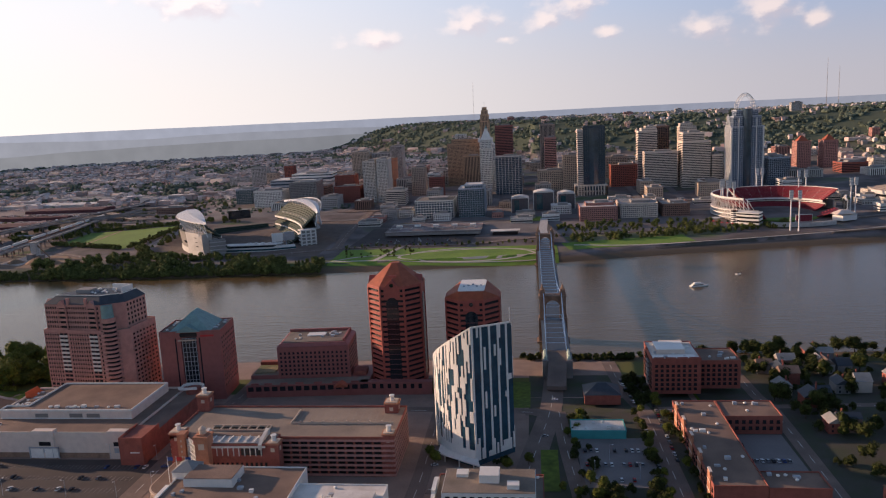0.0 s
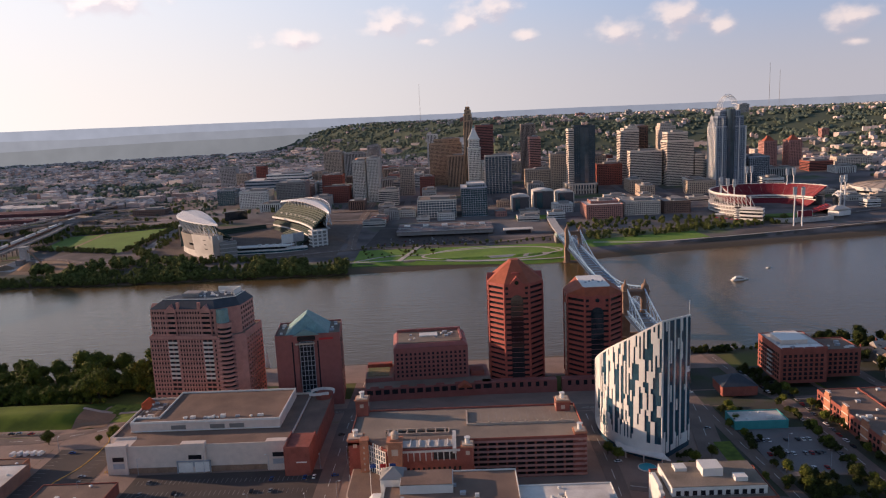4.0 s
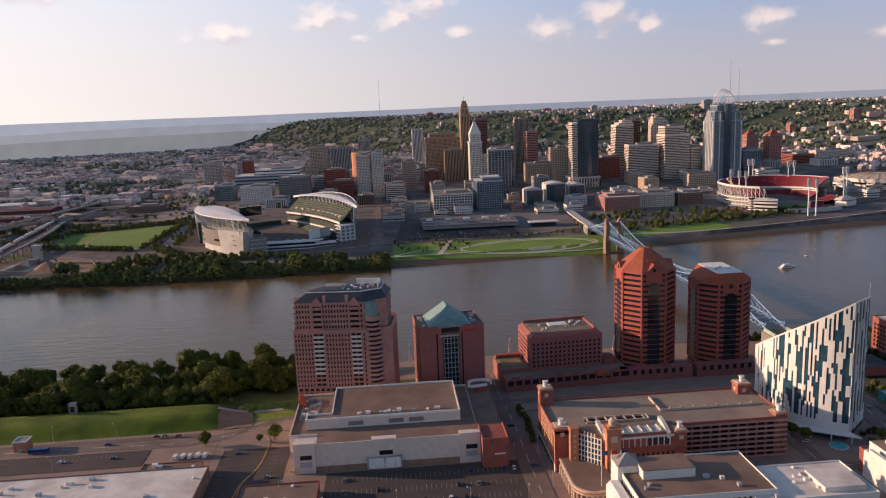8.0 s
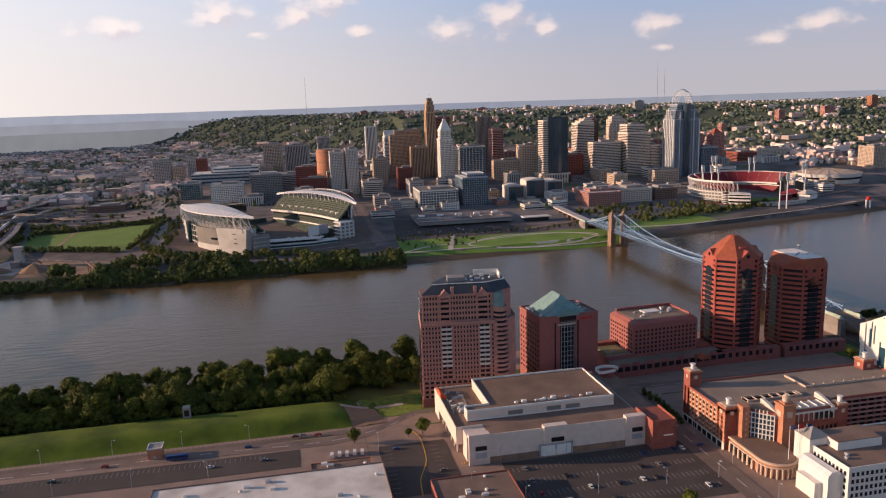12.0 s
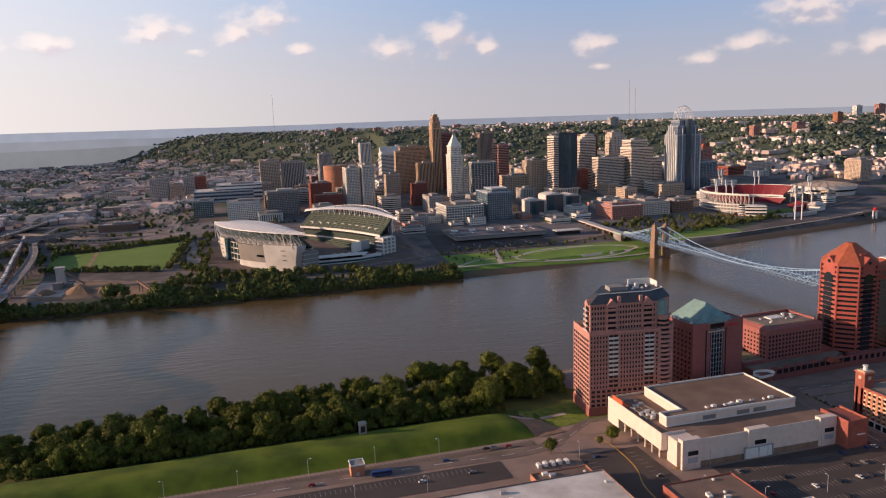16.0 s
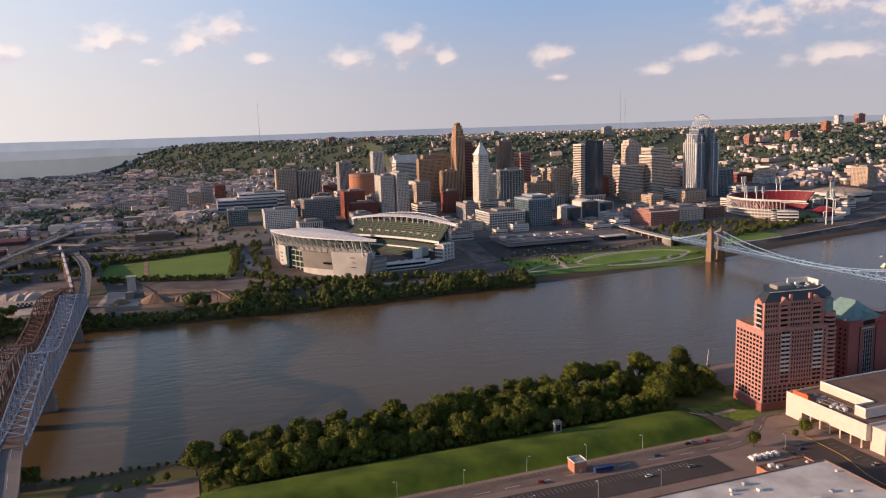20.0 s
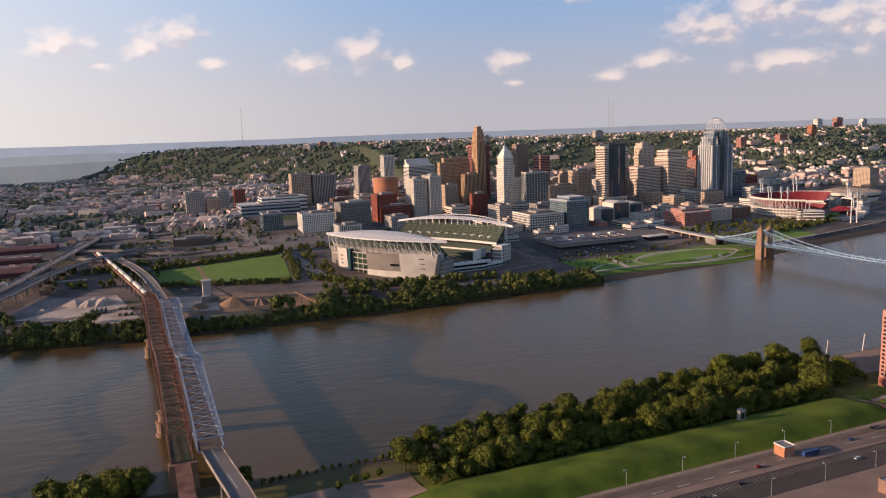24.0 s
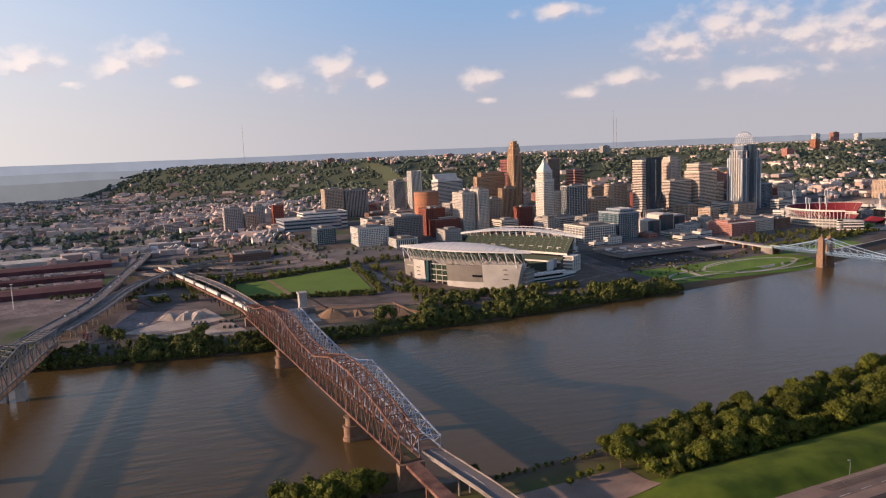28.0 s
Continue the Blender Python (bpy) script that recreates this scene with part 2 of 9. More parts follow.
# leaf at about half brightness: shade over the garden trees painted in
add_mat("leaf_shaded", (0.052, 0.066, 0.014), 0.85, 0.25, scale=0.3, fine=1.5, island=0.45, obj=0.3, spec=0.2)
add_mat("leaf_bank", (0.14, 0.158, 0.045), 0.85, 0.3, scale=0.12, fine=0.8, island=0.55, spec=0.2)
add_mat("viaduct_grey", (0.315, 0.285, 0.27), 0.88, 0.25, scale=0.06, second=(0.17, 0.145, 0.13))
# paler and bluer than leaf: some distance haze is mixed into the colour
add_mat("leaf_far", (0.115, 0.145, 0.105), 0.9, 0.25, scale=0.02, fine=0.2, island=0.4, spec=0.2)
add_mat("truck_green", (0.03, 0.09, 0.05), 0.5, 0.1)
add_mat("saddle_green", (0.38, 0.48, 0.40), 0.7, 0.15)
add_mat("truss_blue", (0.36, 0.43, 0.55), 0.55, 0.15)
add_mat("bark", (0.10, 0.075, 0.055), 0.95, 0.2)
add_mat("faded_paint", (0.36, 0.335, 0.31), 0.8, 0.2)
add_mat("glass_frame", (0.40, 0.45, 0.52), 0.5, 0.1)
add_mat("glass_frame_dark", (0.05, 0.07, 0.09), 0.4, 0.1)
add_mat("glass_sky", (0.10, 0.14, 0.20), 0.14, 0.2, scale=0.12, spec=0.9, island=0.3)
add_mat("panel_grey", (0.22, 0.205, 0.19), 0.6, 0.12, scale=0.08)
add_mat("steel_blue", (0.27, 0.43, 0.61), 0.5, 0.1)
add_mat("steel_grey", (0.40, 0.43, 0.47), 0.5, 0.12, metal=0.2)
add_mat("steel_white", (0.72, 0.72, 0.72), 0.45, 0.08)
add_mat("rust", (0.245, 0.125, 0.092), 0.85, 0.35, scale=0.12, second=(0.095, 0.042, 0.032))
add_mat("steel_dull", (0.27, 0.26, 0.255), 0.6, 0.2)
add_mat("sandstone", (0.31, 0.195, 0.135), 0.9, 0.2)
add_mat("seats_green", (0.036, 0.062, 0.046), 0.7, 0.15)
add_mat("seats_red", (0.23, 0.02, 0.035), 0.6, 0.15)
add_mat("bank_stone", (0.115, 0.088, 0.078), 0.95, 0.25, scale=0.05, second=(0.07, 0.065, 0.045))
add_mat("sign_red", (0.55, 0.03, 0.03), 0.5, 0.05)
# near-black, painted where shade would fill openings and interiors
add_mat("shade_black", (0.02, 0.018, 0.016), 0.9, 0.1)
add_mat("dirt", (0.30, 0.19, 0.12), 0.95, 0.2, scale=0.05)
add_mat("car_white", (0.75, 0.75, 0.74), 0.25, 0.03)
add_mat("car_silver", (0.38, 0.39, 0.41), 0.25, 0.03, metal=0.5)
add_mat("car_black", (0.02, 0.02, 0.024), 0.2, 0.03)
add_mat("car_red", (0.38, 0.02, 0.02), 0.25, 0.03)
add_mat("car_blue", (0.03, 0.07, 0.22), 0.25, 0.03)
add_mat("tyre", (0.02, 0.02, 0.02), 0.9, 0.05)
add_mat("pool_water", (0.05, 0.42, 0.48), 0.05, 0.05)
add_mat("house_mix", (0.68, 0.59, 0.54), 0.85, 0.15, island=0.5, scale=0.01, fine=0.02, second=(0.46, 0.28, 0.24))
add_mat("roof_mix", (0.44, 0.40, 0.385), 0.9, 0.15, island=0.6, scale=0.01, fine=0.02, second=(0.40, 0.33, 0.30))
add_mat("street_mix", (0.20, 0.178, 0.172), 0.9, 0.2, scale=0.02)


# ---- geometry helpers ----
class Geo:
    """Collects boxes, prisms and faces for one mesh."""
    def __init__(self):
        self.v, self.f = [], []

    def face(self, pts):
        k = len(self.v)
        self.v += [tuple(p) for p in pts]
        self.f.append(tuple(range(k, k + len(pts))))
        return self

    def prism(self, pts, z0, z1, top=None):
        """Upright prism over a plan outline (counter-clockwise); top: another outline for its upper end."""
        k, n = len(self.v), len(pts)
        self.v += [(p[0], p[1], z0) for p in pts] + [(p[0], p[1], z1) for p in (top or pts)]
        self.f += [(k + i, k + (i + 1) % n, k + n + (i + 1) % n, k + n + i) for i in range(n)]
        self.f += [tuple(k + n - 1 - i for i in range(n)), tuple(k + n + i for i in range(n))]
        return self

    def box(self, x0, y0, z0, x1, y1, z1):
        return self.prism([(x0, y0), (x1, y0), (x1, y1), (x0, y1)], z0, z1)

    def cbox(self, x, y, z0, sx, sy, h, rz=0.0):
        c, s = math.cos(radians(rz)), math.sin(radians(rz))
        pts = [(x + c * a - s * b, y + s * a + c * b) for a, b in ((-sx / 2, -sy / 2), (sx / 2, -sy / 2), (sx / 2, sy / 2), (-sx / 2, sy / 2))]
        return self.prism(pts, z0, z0 + h)

    def cyl(self, x, y, z0, r, h, n=12, r1=None):
        a = [(x + r * math.cos(2 * math.pi * i / n), y + r * math.sin(2 * math.pi * i / n)) for i in range(n)]
        b = None if r1 is None else [(x + r1 * math.cos(2 * math.pi * i / n), y + r1 * math.sin(2 * math.pi * i / n)) for i in range(n)]
        return self.prism(a, z0, z0 + h, b)

    def bar(self, p, q, w, h=None):
        """A straight bar of square section from p to q."""
        p, q = Vector(p), Vector(q)
        d = (q - p).normalized()
        side = d.cross(Vector((0, 0, 1)))
        side = side.normalized() if side.length > 1e-4 else Vector((1, 0, 0))
        up = side.cross(d)
        a, b = side * w / 2, up * (h or w) / 2
        k = len(self.v)
        for e in (p, q):
            self.v += [tuple(e - a - b), tuple(e + a - b), tuple(e + a + b), tuple(e - a + b)]
        self.f += [(k, k + 1, k + 5, k + 4), (k + 1, k + 2, k + 6, k + 5), (k + 2, k + 3, k + 7, k + 6), (k + 3, k, k + 4, k + 7), (k + 3, k + 2, k + 1, k), (k + 4, k + 5, k + 6, k + 7)]
        return self

    def sweep(self, rings, closed_ends=True):
        """Joins outlines of equal length into one body."""
        k, n = len(self.v), len(rings[0])
        for ring_ in rings:
            self.v += [tuple(p) for p in ring_]
        for i in range(len(rings) - 1):
            a, b = k + n * i, k + n * i + n
            self.f += [(a + j, a + (j + 1) % n, b + (j + 1) % n, b + j) for j in range(n)]
        self.f += [tuple(k + n - 1 - j for j in range(n)), tuple(k + n * (len(rings) - 1) + j for j in range(n))]
        return self

    def add(self, other, m=None):
        k = len(self.v)
        self.v += other.v if m is None else [tuple(m @ Vector(p)) for p in other.v]
        self.f += [tuple(k + i for i in f) for f in other.f]
        return self

    def gable(self, x0, y0, x1, y1, z0, rise, along="x", over=0.3):
        x0, y0, x1, y1 = x0 - over, y0 - over, x1 + over, y1 + over
        k = len(self.v)
        if along == "x":
            r = [(x0, (y0 + y1) / 2, z0 + rise), (x1, (y0 + y1) / 2, z0 + rise)]
            self.f += [(k, k + 1, k + 5, k + 4), (k + 2, k + 3, k + 4, k + 5), (k + 3, k, k + 4), (k + 1, k + 2, k + 5), (k + 3, k + 2, k + 1, k)]
        else:
            r = [((x0 + x1) / 2, y0, z0 + rise), ((x0 + x1) / 2, y1, z0 + rise)]
            self.f += [(k, k + 1, k + 4), (k + 1, k + 2, k + 5, k + 4), (k + 2, k + 3, k + 5), (k + 3, k, k + 4, k + 5), (k + 3, k + 2, k + 1, k)]
        self.v += [(x0, y0, z0), (x1, y0, z0), (x1, y1, z0), (x0, y1, z0)] + r
        return self

    def mesh(self, name, material):
        me = bpy.data.meshes.new(name)
        me.from_pydata(self.v, [], self.f)
        me.materials.append(M[material] if isinstance(material, str) else material)
        me.update()
        return me


def part(name, geo, material, parent, label="", kind=""):
    ob = new(name, geo.mesh(name, material) if isinstance(geo, Geo) else geo)
    ob.parent = parent
    return tagged(ob, label, kind=kind)


def thing(name, label, category, x=0.0, y=0.0, z=0.0, rz=0.0, group="", kind=""):
    ob = new(name)
    ob.matrix_world = pose(x, y, z, 0, 0, rz)
    ob.empty_display_size = 1.0
    return tagged(ob, label, category, group, kind)


def solid(name, geo, material, label, category, x=0.0, y=0.0, z=0.0, rz=0.0, group="", kind=""):
    ob = new(name, geo.mesh(name, material))
    ob.matrix_world = pose(x, y, z, 0, 0, rz)
    return tagged(ob, label, category, group, kind)


def pieces(name, mesh, places, parent, label=""):
    """Alike parts on one mesh, at (x, y, z, turn)."""
    for x, y, z, rz in places:
        ob = new(name, mesh)
        ob.parent = parent
        ob.matrix_basis = pose(x, y, z, 0, 0, rz)
        if label:
            ob["label"] = label


# ---- ground ----
WATER = -20.0
NX = [-5200, -2500, -1700, -1154, -914, -628, -303, 0, 204, 507, 800, 1200, 1800, 2600, 5200]
NY = [1900, 1350, 1160, 1060, 1000, 990, 1000, 1030, 1080, 1140, 1225, 1380, 1750, 2300, 3800]
SX = [-5200, -2000, -1200, -800, -300, 200, 600, 1000, 1800, 2600, 5200]
SY = [1500, 830, 640, 598, 618, 630, 655, 740, 1120, 1650, 3100]
def smooth(v):
    v = np.clip(v, 0, 1)
    return v * v * (3 - 2 * v)


def ground_z(x, y):
    x, y = np.asarray(x, float), np.asarray(y, float)
    n, s = np.interp(x, NX, NY), np.interp(x, SX, SY)
    north = y - n
    mid = np.interp(y - 0.0, [900, 1100, 1200, 1300, 1450, 1700, 2400, 6000], [-14, -11, -7, 0, 7, 18, 22, 22])
    west = np.interp(y, [900, 1300, 1600, 2400, 6000], [-13, -10, -3, 8, 10])
    k = smooth((-600 - x) / 300)
    base = mid * (1 - k) + west * k
    bank = np.interp(north, [0, 10, 30], [-20.2, -17, -13])
    zn = np.where(north < 30, np.minimum(bank, base), base + 0 * north)
    front = np.where(x < 0, 2700 - 1.2 * x, 2500 - 0.35 * x)
    hill = 125 * smooth((y - front) / 750)
    adams = 75 * np.exp(-(((x - 1350) / 420) ** 2 + ((y - 2150) / 330) ** 2))
    zn = zn + np.where(north > 60, hill + adams, 0)
    south = s - y
    zs = np.interp(south, [0, 8, 30, 70, 110, 148], [-20.2, -17, -15, -14.3, -13.4, -9])
    lev = smooth((-397 - x) / 34) * smooth((x + 775) / 50)
    crest = np.interp(y - 502, [-24, -12, -6, 14, 34], [0, 7.7, 8.8, 7.4, 0])
    zs = zs + lev * crest
    river = np.minimum(-north, -south)
    zr = -20.2 - np.minimum(6, 0.25 * np.maximum(0, river))
    z = np.where(north >= 0, zn, np.where(south >= 0, zs, zr))
    return z


def gz(x, y):
    return float(ground_z(x, y))


CX, CY, RAD = -516.0, 90.0, 4380.0
def build_ground():
    xs = sorted(set(list(np.arange(-1500, 1100, 14.0)) + list(np.linspace(-4900, -1500, 50)) + list(np.linspace(1100, 3900, 45))))
    ys = sorted(set(list(np.arange(440, 660, 4.0)) + list(np.arange(300, 440, 20.0)) + list(np.arange(660, 980, 20.0)) + list(np.arange(980, 1180, 6.0)) + list(np.arange(1180, 1800, 25.0)) + list(np.linspace(1800, 4480, 60)) + list(np.linspace(-4300, 300, 30))))
    xs, ys = np.array(xs), np.array(ys)
    X, Y = np.meshgrid(xs, ys)
    Z = ground_z(X, Y)
    D = np.hypot(X - CX, Y - CY)
    nx = len(xs)
    verts = np.stack([X, Y, Z], -1).reshape(-1, 3)
    far = (D > RAD + 150).reshape(-1)
    faces = []
    for j in range(len(ys) - 1):
        for i in range(nx - 1):
            a = j * nx + i
            if not (far[a] and far[a + nx + 1]):
                faces.append((a, a + 1, a + nx + 1, a + nx))
    me = bpy.data.meshes.new("ground")
    me.from_pydata(verts.tolist(), [], faces)
    me.polygons.foreach_set("use_smooth", [True] * len(me.polygons))
    me.materials.append(ground_mat())
    me.update()
    tagged(new("ground", me), "uneven ground of grass, earth and city blocks", "ground", kind="structure")


def ground_mat():
    """Grass and earth by the river, trees, lots and streets further off."""
    m = bpy.data.materials.new("ground")
    m.use_nodes = True
    n, l = m.node_tree.nodes, m.node_tree.links
    b = n["Principled BSDF"]
    b.inputs["Roughness"].default_value = 0.95
    b.inputs["Specular IOR Level"].default_value = 0.2
    co = n.new("ShaderNodeTexCoord")
    def tex(scale, detail=5.0):
        t = n.new("ShaderNodeTexNoise")
        t.inputs["Scale"].default_value, t.inputs["Detail"].default_value = scale, detail
        l.new(co.outputs["Object"], t.inputs["Vector"])
        return t.outputs["Fac"]
    def ramp(v, a, c, lo, hi):
        r = n.new("ShaderNodeMapRange")
        r.inputs["From Min"].default_value, r.inputs["From Max"].default_value = lo, hi
        l.new(v, r.inputs["Value"])
        x = n.new("ShaderNodeMixRGB")
        l.new(r.outputs[0], x.inputs["Fac"])
        for i, c_ in ((1, a), (2, c)):
            if isinstance(c_, tuple):
                x.inputs[i].default_value = (*c_, 1)
            else:
                l.new(c_, x.inputs[i])
        return x.outputs[0]
    green = ramp(tex(0.045, 9.0), (0.052, 0.088, 0.011), (0.118, 0.165, 0.018), 0.36, 0.62)
    town = ramp(tex(0.016, 8.0), (0.215, 0.178, 0.172), (0.105, 0.090, 0.086), 0.4, 0.6)
    both = ramp(tex(0.008), (0.075, 0.11, 0.045), town, 0.34, 0.46)
    sep = n.new("ShaderNodeSeparateXYZ")
    l.new(co.outputs["Object"], sep.inputs[0])
    near = ramp(sep.outputs["Y"], green, both, 980, 1060)
    near = ramp(sep.outputs["Z"], near, (0.08, 0.10, 0.068), 34, 60)
    bankc = ramp(sep.outputs["Z"], (0.13, 0.095, 0.065), near, -16.5, -13.0)
    l.new(bankc, b.inputs["Base Color"])
    return m


def build_water():
    g = Geo()
    g.face([(-4900, -200, WATER), (3900, -200, WATER), (3900, 4200, WATER), (-4900, 4200, WATER)])
    m = bpy.data.materials.new("river_water")
    m.use_nodes = True
    n, l = m.node_tree.nodes, m.node_tree.links
    b = n["Principled BSDF"]
    b.inputs["Roughness"].default_value = 0.2
    b.inputs["IOR"].default_value = 1.33
    co, mp = n.new("ShaderNodeTexCoord"), n.new("ShaderNodeMapping")
    l.new(co.outputs["Object"], mp.inputs["Vector"])
    mp.inputs["Scale"].default_value = (0.25, 1.0, 1.0)
    big, rip, wave = n.new("ShaderNodeTexNoise"), n.new("ShaderNodeTexNoise"), n.new("ShaderNodeTexNoise")
    big.inputs["Scale"].default_value, big.inputs["Detail"].default_value = 0.006, 3.0
    rip.inputs["Scale"].default_value, rip.inputs["Detail"].default_value = 0.9, 4.0
    wave.inputs["Scale"].default_value, wave.inputs["Detail"].default_value = 0.16, 2.0
    l.new(co.outputs["Object"], big.inputs["Vector"])
    l.new(mp.outputs[0], rip.inputs["Vector"])
    l.new(mp.outputs[0], wave.inputs["Vector"])
    mix = n.new("ShaderNodeMixRGB")
    mix.inputs[1].default_value, mix.inputs[2].default_value = (0.132, 0.087, 0.037, 1), (0.103, 0.067, 0.030, 1)
    l.new(big.outputs["Fac"], mix.inputs["Fac"])
    l.new(mix.outputs[0], b.inputs["Base Color"])
    add = n.new("ShaderNodeMath")
    add.operation = "MULTIPLY_ADD"
    add.inputs[1].default_value = 2.5
    l.new(wave.outputs["Fac"], add.inputs[0])
    l.new(rip.outputs["Fac"], add.inputs[2])
    bp = n.new("ShaderNodeBump")
    bp.inputs["Strength"].default_value, bp.inputs["Distance"].default_value = 0.32, 0.28
    l.new(add.outputs[0], bp.inputs["Height"])
    l.new(bp.outputs[0], b.inputs["Normal"])
    solid("water", g, m, "wide brown river with small ripples", "river", kind="structure")


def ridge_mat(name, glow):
    """Wooded slopes, miles of summer haze painted as glow, paler towards the sun."""
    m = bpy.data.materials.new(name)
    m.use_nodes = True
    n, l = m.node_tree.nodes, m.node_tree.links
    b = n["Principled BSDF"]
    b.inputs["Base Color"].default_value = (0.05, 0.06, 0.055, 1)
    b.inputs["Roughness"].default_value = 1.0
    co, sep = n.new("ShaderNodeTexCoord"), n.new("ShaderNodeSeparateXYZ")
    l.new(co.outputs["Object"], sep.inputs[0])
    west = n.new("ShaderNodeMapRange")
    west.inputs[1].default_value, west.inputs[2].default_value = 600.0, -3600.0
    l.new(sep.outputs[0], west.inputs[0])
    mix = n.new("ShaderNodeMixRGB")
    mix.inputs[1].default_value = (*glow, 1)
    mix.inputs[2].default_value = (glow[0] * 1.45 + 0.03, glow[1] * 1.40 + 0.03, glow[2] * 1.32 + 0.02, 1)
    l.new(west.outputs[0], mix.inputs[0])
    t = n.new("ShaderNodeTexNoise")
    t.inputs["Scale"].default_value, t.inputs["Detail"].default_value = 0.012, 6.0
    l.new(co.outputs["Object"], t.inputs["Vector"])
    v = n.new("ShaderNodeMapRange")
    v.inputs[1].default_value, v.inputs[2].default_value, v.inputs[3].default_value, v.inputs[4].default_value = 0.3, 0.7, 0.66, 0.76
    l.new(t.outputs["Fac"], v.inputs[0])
    # the haze is emitted by the ridge itself, no air is modelled
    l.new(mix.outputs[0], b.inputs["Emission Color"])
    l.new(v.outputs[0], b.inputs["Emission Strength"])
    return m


def build_backdrop():
    """The last ridges round the whole horizon, one behind the other."""
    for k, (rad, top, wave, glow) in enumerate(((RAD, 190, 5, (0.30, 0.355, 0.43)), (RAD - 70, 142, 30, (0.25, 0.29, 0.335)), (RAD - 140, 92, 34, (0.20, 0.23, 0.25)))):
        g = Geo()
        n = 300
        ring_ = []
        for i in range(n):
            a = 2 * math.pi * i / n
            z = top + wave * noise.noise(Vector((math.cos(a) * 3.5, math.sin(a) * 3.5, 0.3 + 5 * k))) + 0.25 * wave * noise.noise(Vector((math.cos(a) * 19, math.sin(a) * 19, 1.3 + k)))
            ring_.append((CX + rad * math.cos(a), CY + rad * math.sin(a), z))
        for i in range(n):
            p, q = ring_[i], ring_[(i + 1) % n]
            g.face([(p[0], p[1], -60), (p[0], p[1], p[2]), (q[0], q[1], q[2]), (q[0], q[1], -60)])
        solid("backdrop", g, ridge_mat("hazy_ridge", glow), "long wooded ridge on the horizon, painted hazy blue-grey", "hills", kind="structure")


build_ground()
build_water()
build_backdrop()


# ---- downtown ----
def ring(w, d, inset=0.0):
    a, b = w / 2 - inset, d / 2 - inset
    return [(-a, -b), (a, -b), (a, b), (-a, b)]


def facade(t, w, d, z0, z1, style, wall, glass, floor=3.9, bay=4.2, depth=0.45, ox=0.0, oy=0.0):
    """A storeyed block: glazed core behind spandrels and piers."""
    core = Geo().box(ox - w / 2 + depth, oy - d / 2 + depth, z0, ox + w / 2 - depth, oy + d / 2 - depth, z1 - 0.2)
    part("glazing", core, glass, t)
    n = max(1, round((z1 - z0) / floor))
    fl = (z1 - z0) / n
    if style in ("grid", "bands", "frame"):
        g = Geo()
        hh = fl * {"grid": 0.44, "bands": 0.52, "frame": 0.24}[style]
        for i in range(n):
            zz = z0 + i * fl
            g.box(ox - w / 2 + 0.06, oy - d / 2 + 0.06, zz, ox + w / 2 - 0.06, oy + d / 2 - 0.06, zz + hh)
        part("spandrel_cladding", g, wall, t, kind="stuff")
    if style in ("grid", "piers", "curtain", "frame"):
        g = Geo()
        pw = bay * {"grid": 0.42, "piers": 0.5, "curtain": 0.1, "frame": 0.2}[style]
        for length, axis, off in ((w, 0, d / 2), (d, 1, w / 2)):
            k = max(2, round(length / bay))
            for i in range(k + 1):
                u = -length / 2 + length * i / k
                u = min(max(u, -length / 2 + pw / 2), length / 2 - pw / 2)
                for s in (-1, 1):
                    c = (u, s * (off - depth / 2)) if axis == 0 else (s * (off - depth / 2), u)
                    sx, sy = (pw, depth) if axis == 0 else (depth, pw)
                    g.cbox(ox + c[0], oy + c[1], z0, sx, sy, z1 - z0)
        part("pier_cladding", g, wall, t, kind="stuff")
    if style == "curtain":
        g = Geo()
        for i in range(n):
            g.box(ox - w / 2 + depth - 0.1, oy - d / 2 + depth - 0.1, z0 + i * fl, ox + w / 2 - depth + 0.1, oy + d / 2 - depth + 0.1, z0 + i * fl + 0.5)
        part("mullion_cladding", g, wall, t, kind="stuff")
    p = Geo()
    for x0, y0, x1, y1 in ((-w / 2, -d / 2, w / 2, -d / 2 + 0.5), (-w / 2, d / 2 - 0.5, w / 2, d / 2), (-w / 2, -d / 2 + 0.5, -w / 2 + 0.5, d / 2 - 0.5), (w / 2 - 0.5, -d / 2 + 0.5, w / 2, d / 2 - 0.5)):
        p.box(ox + x0, oy + y0, z1 - 1.6, ox + x1, oy + y1, z1 + 0.9)
    part("parapet", p, wall, t)


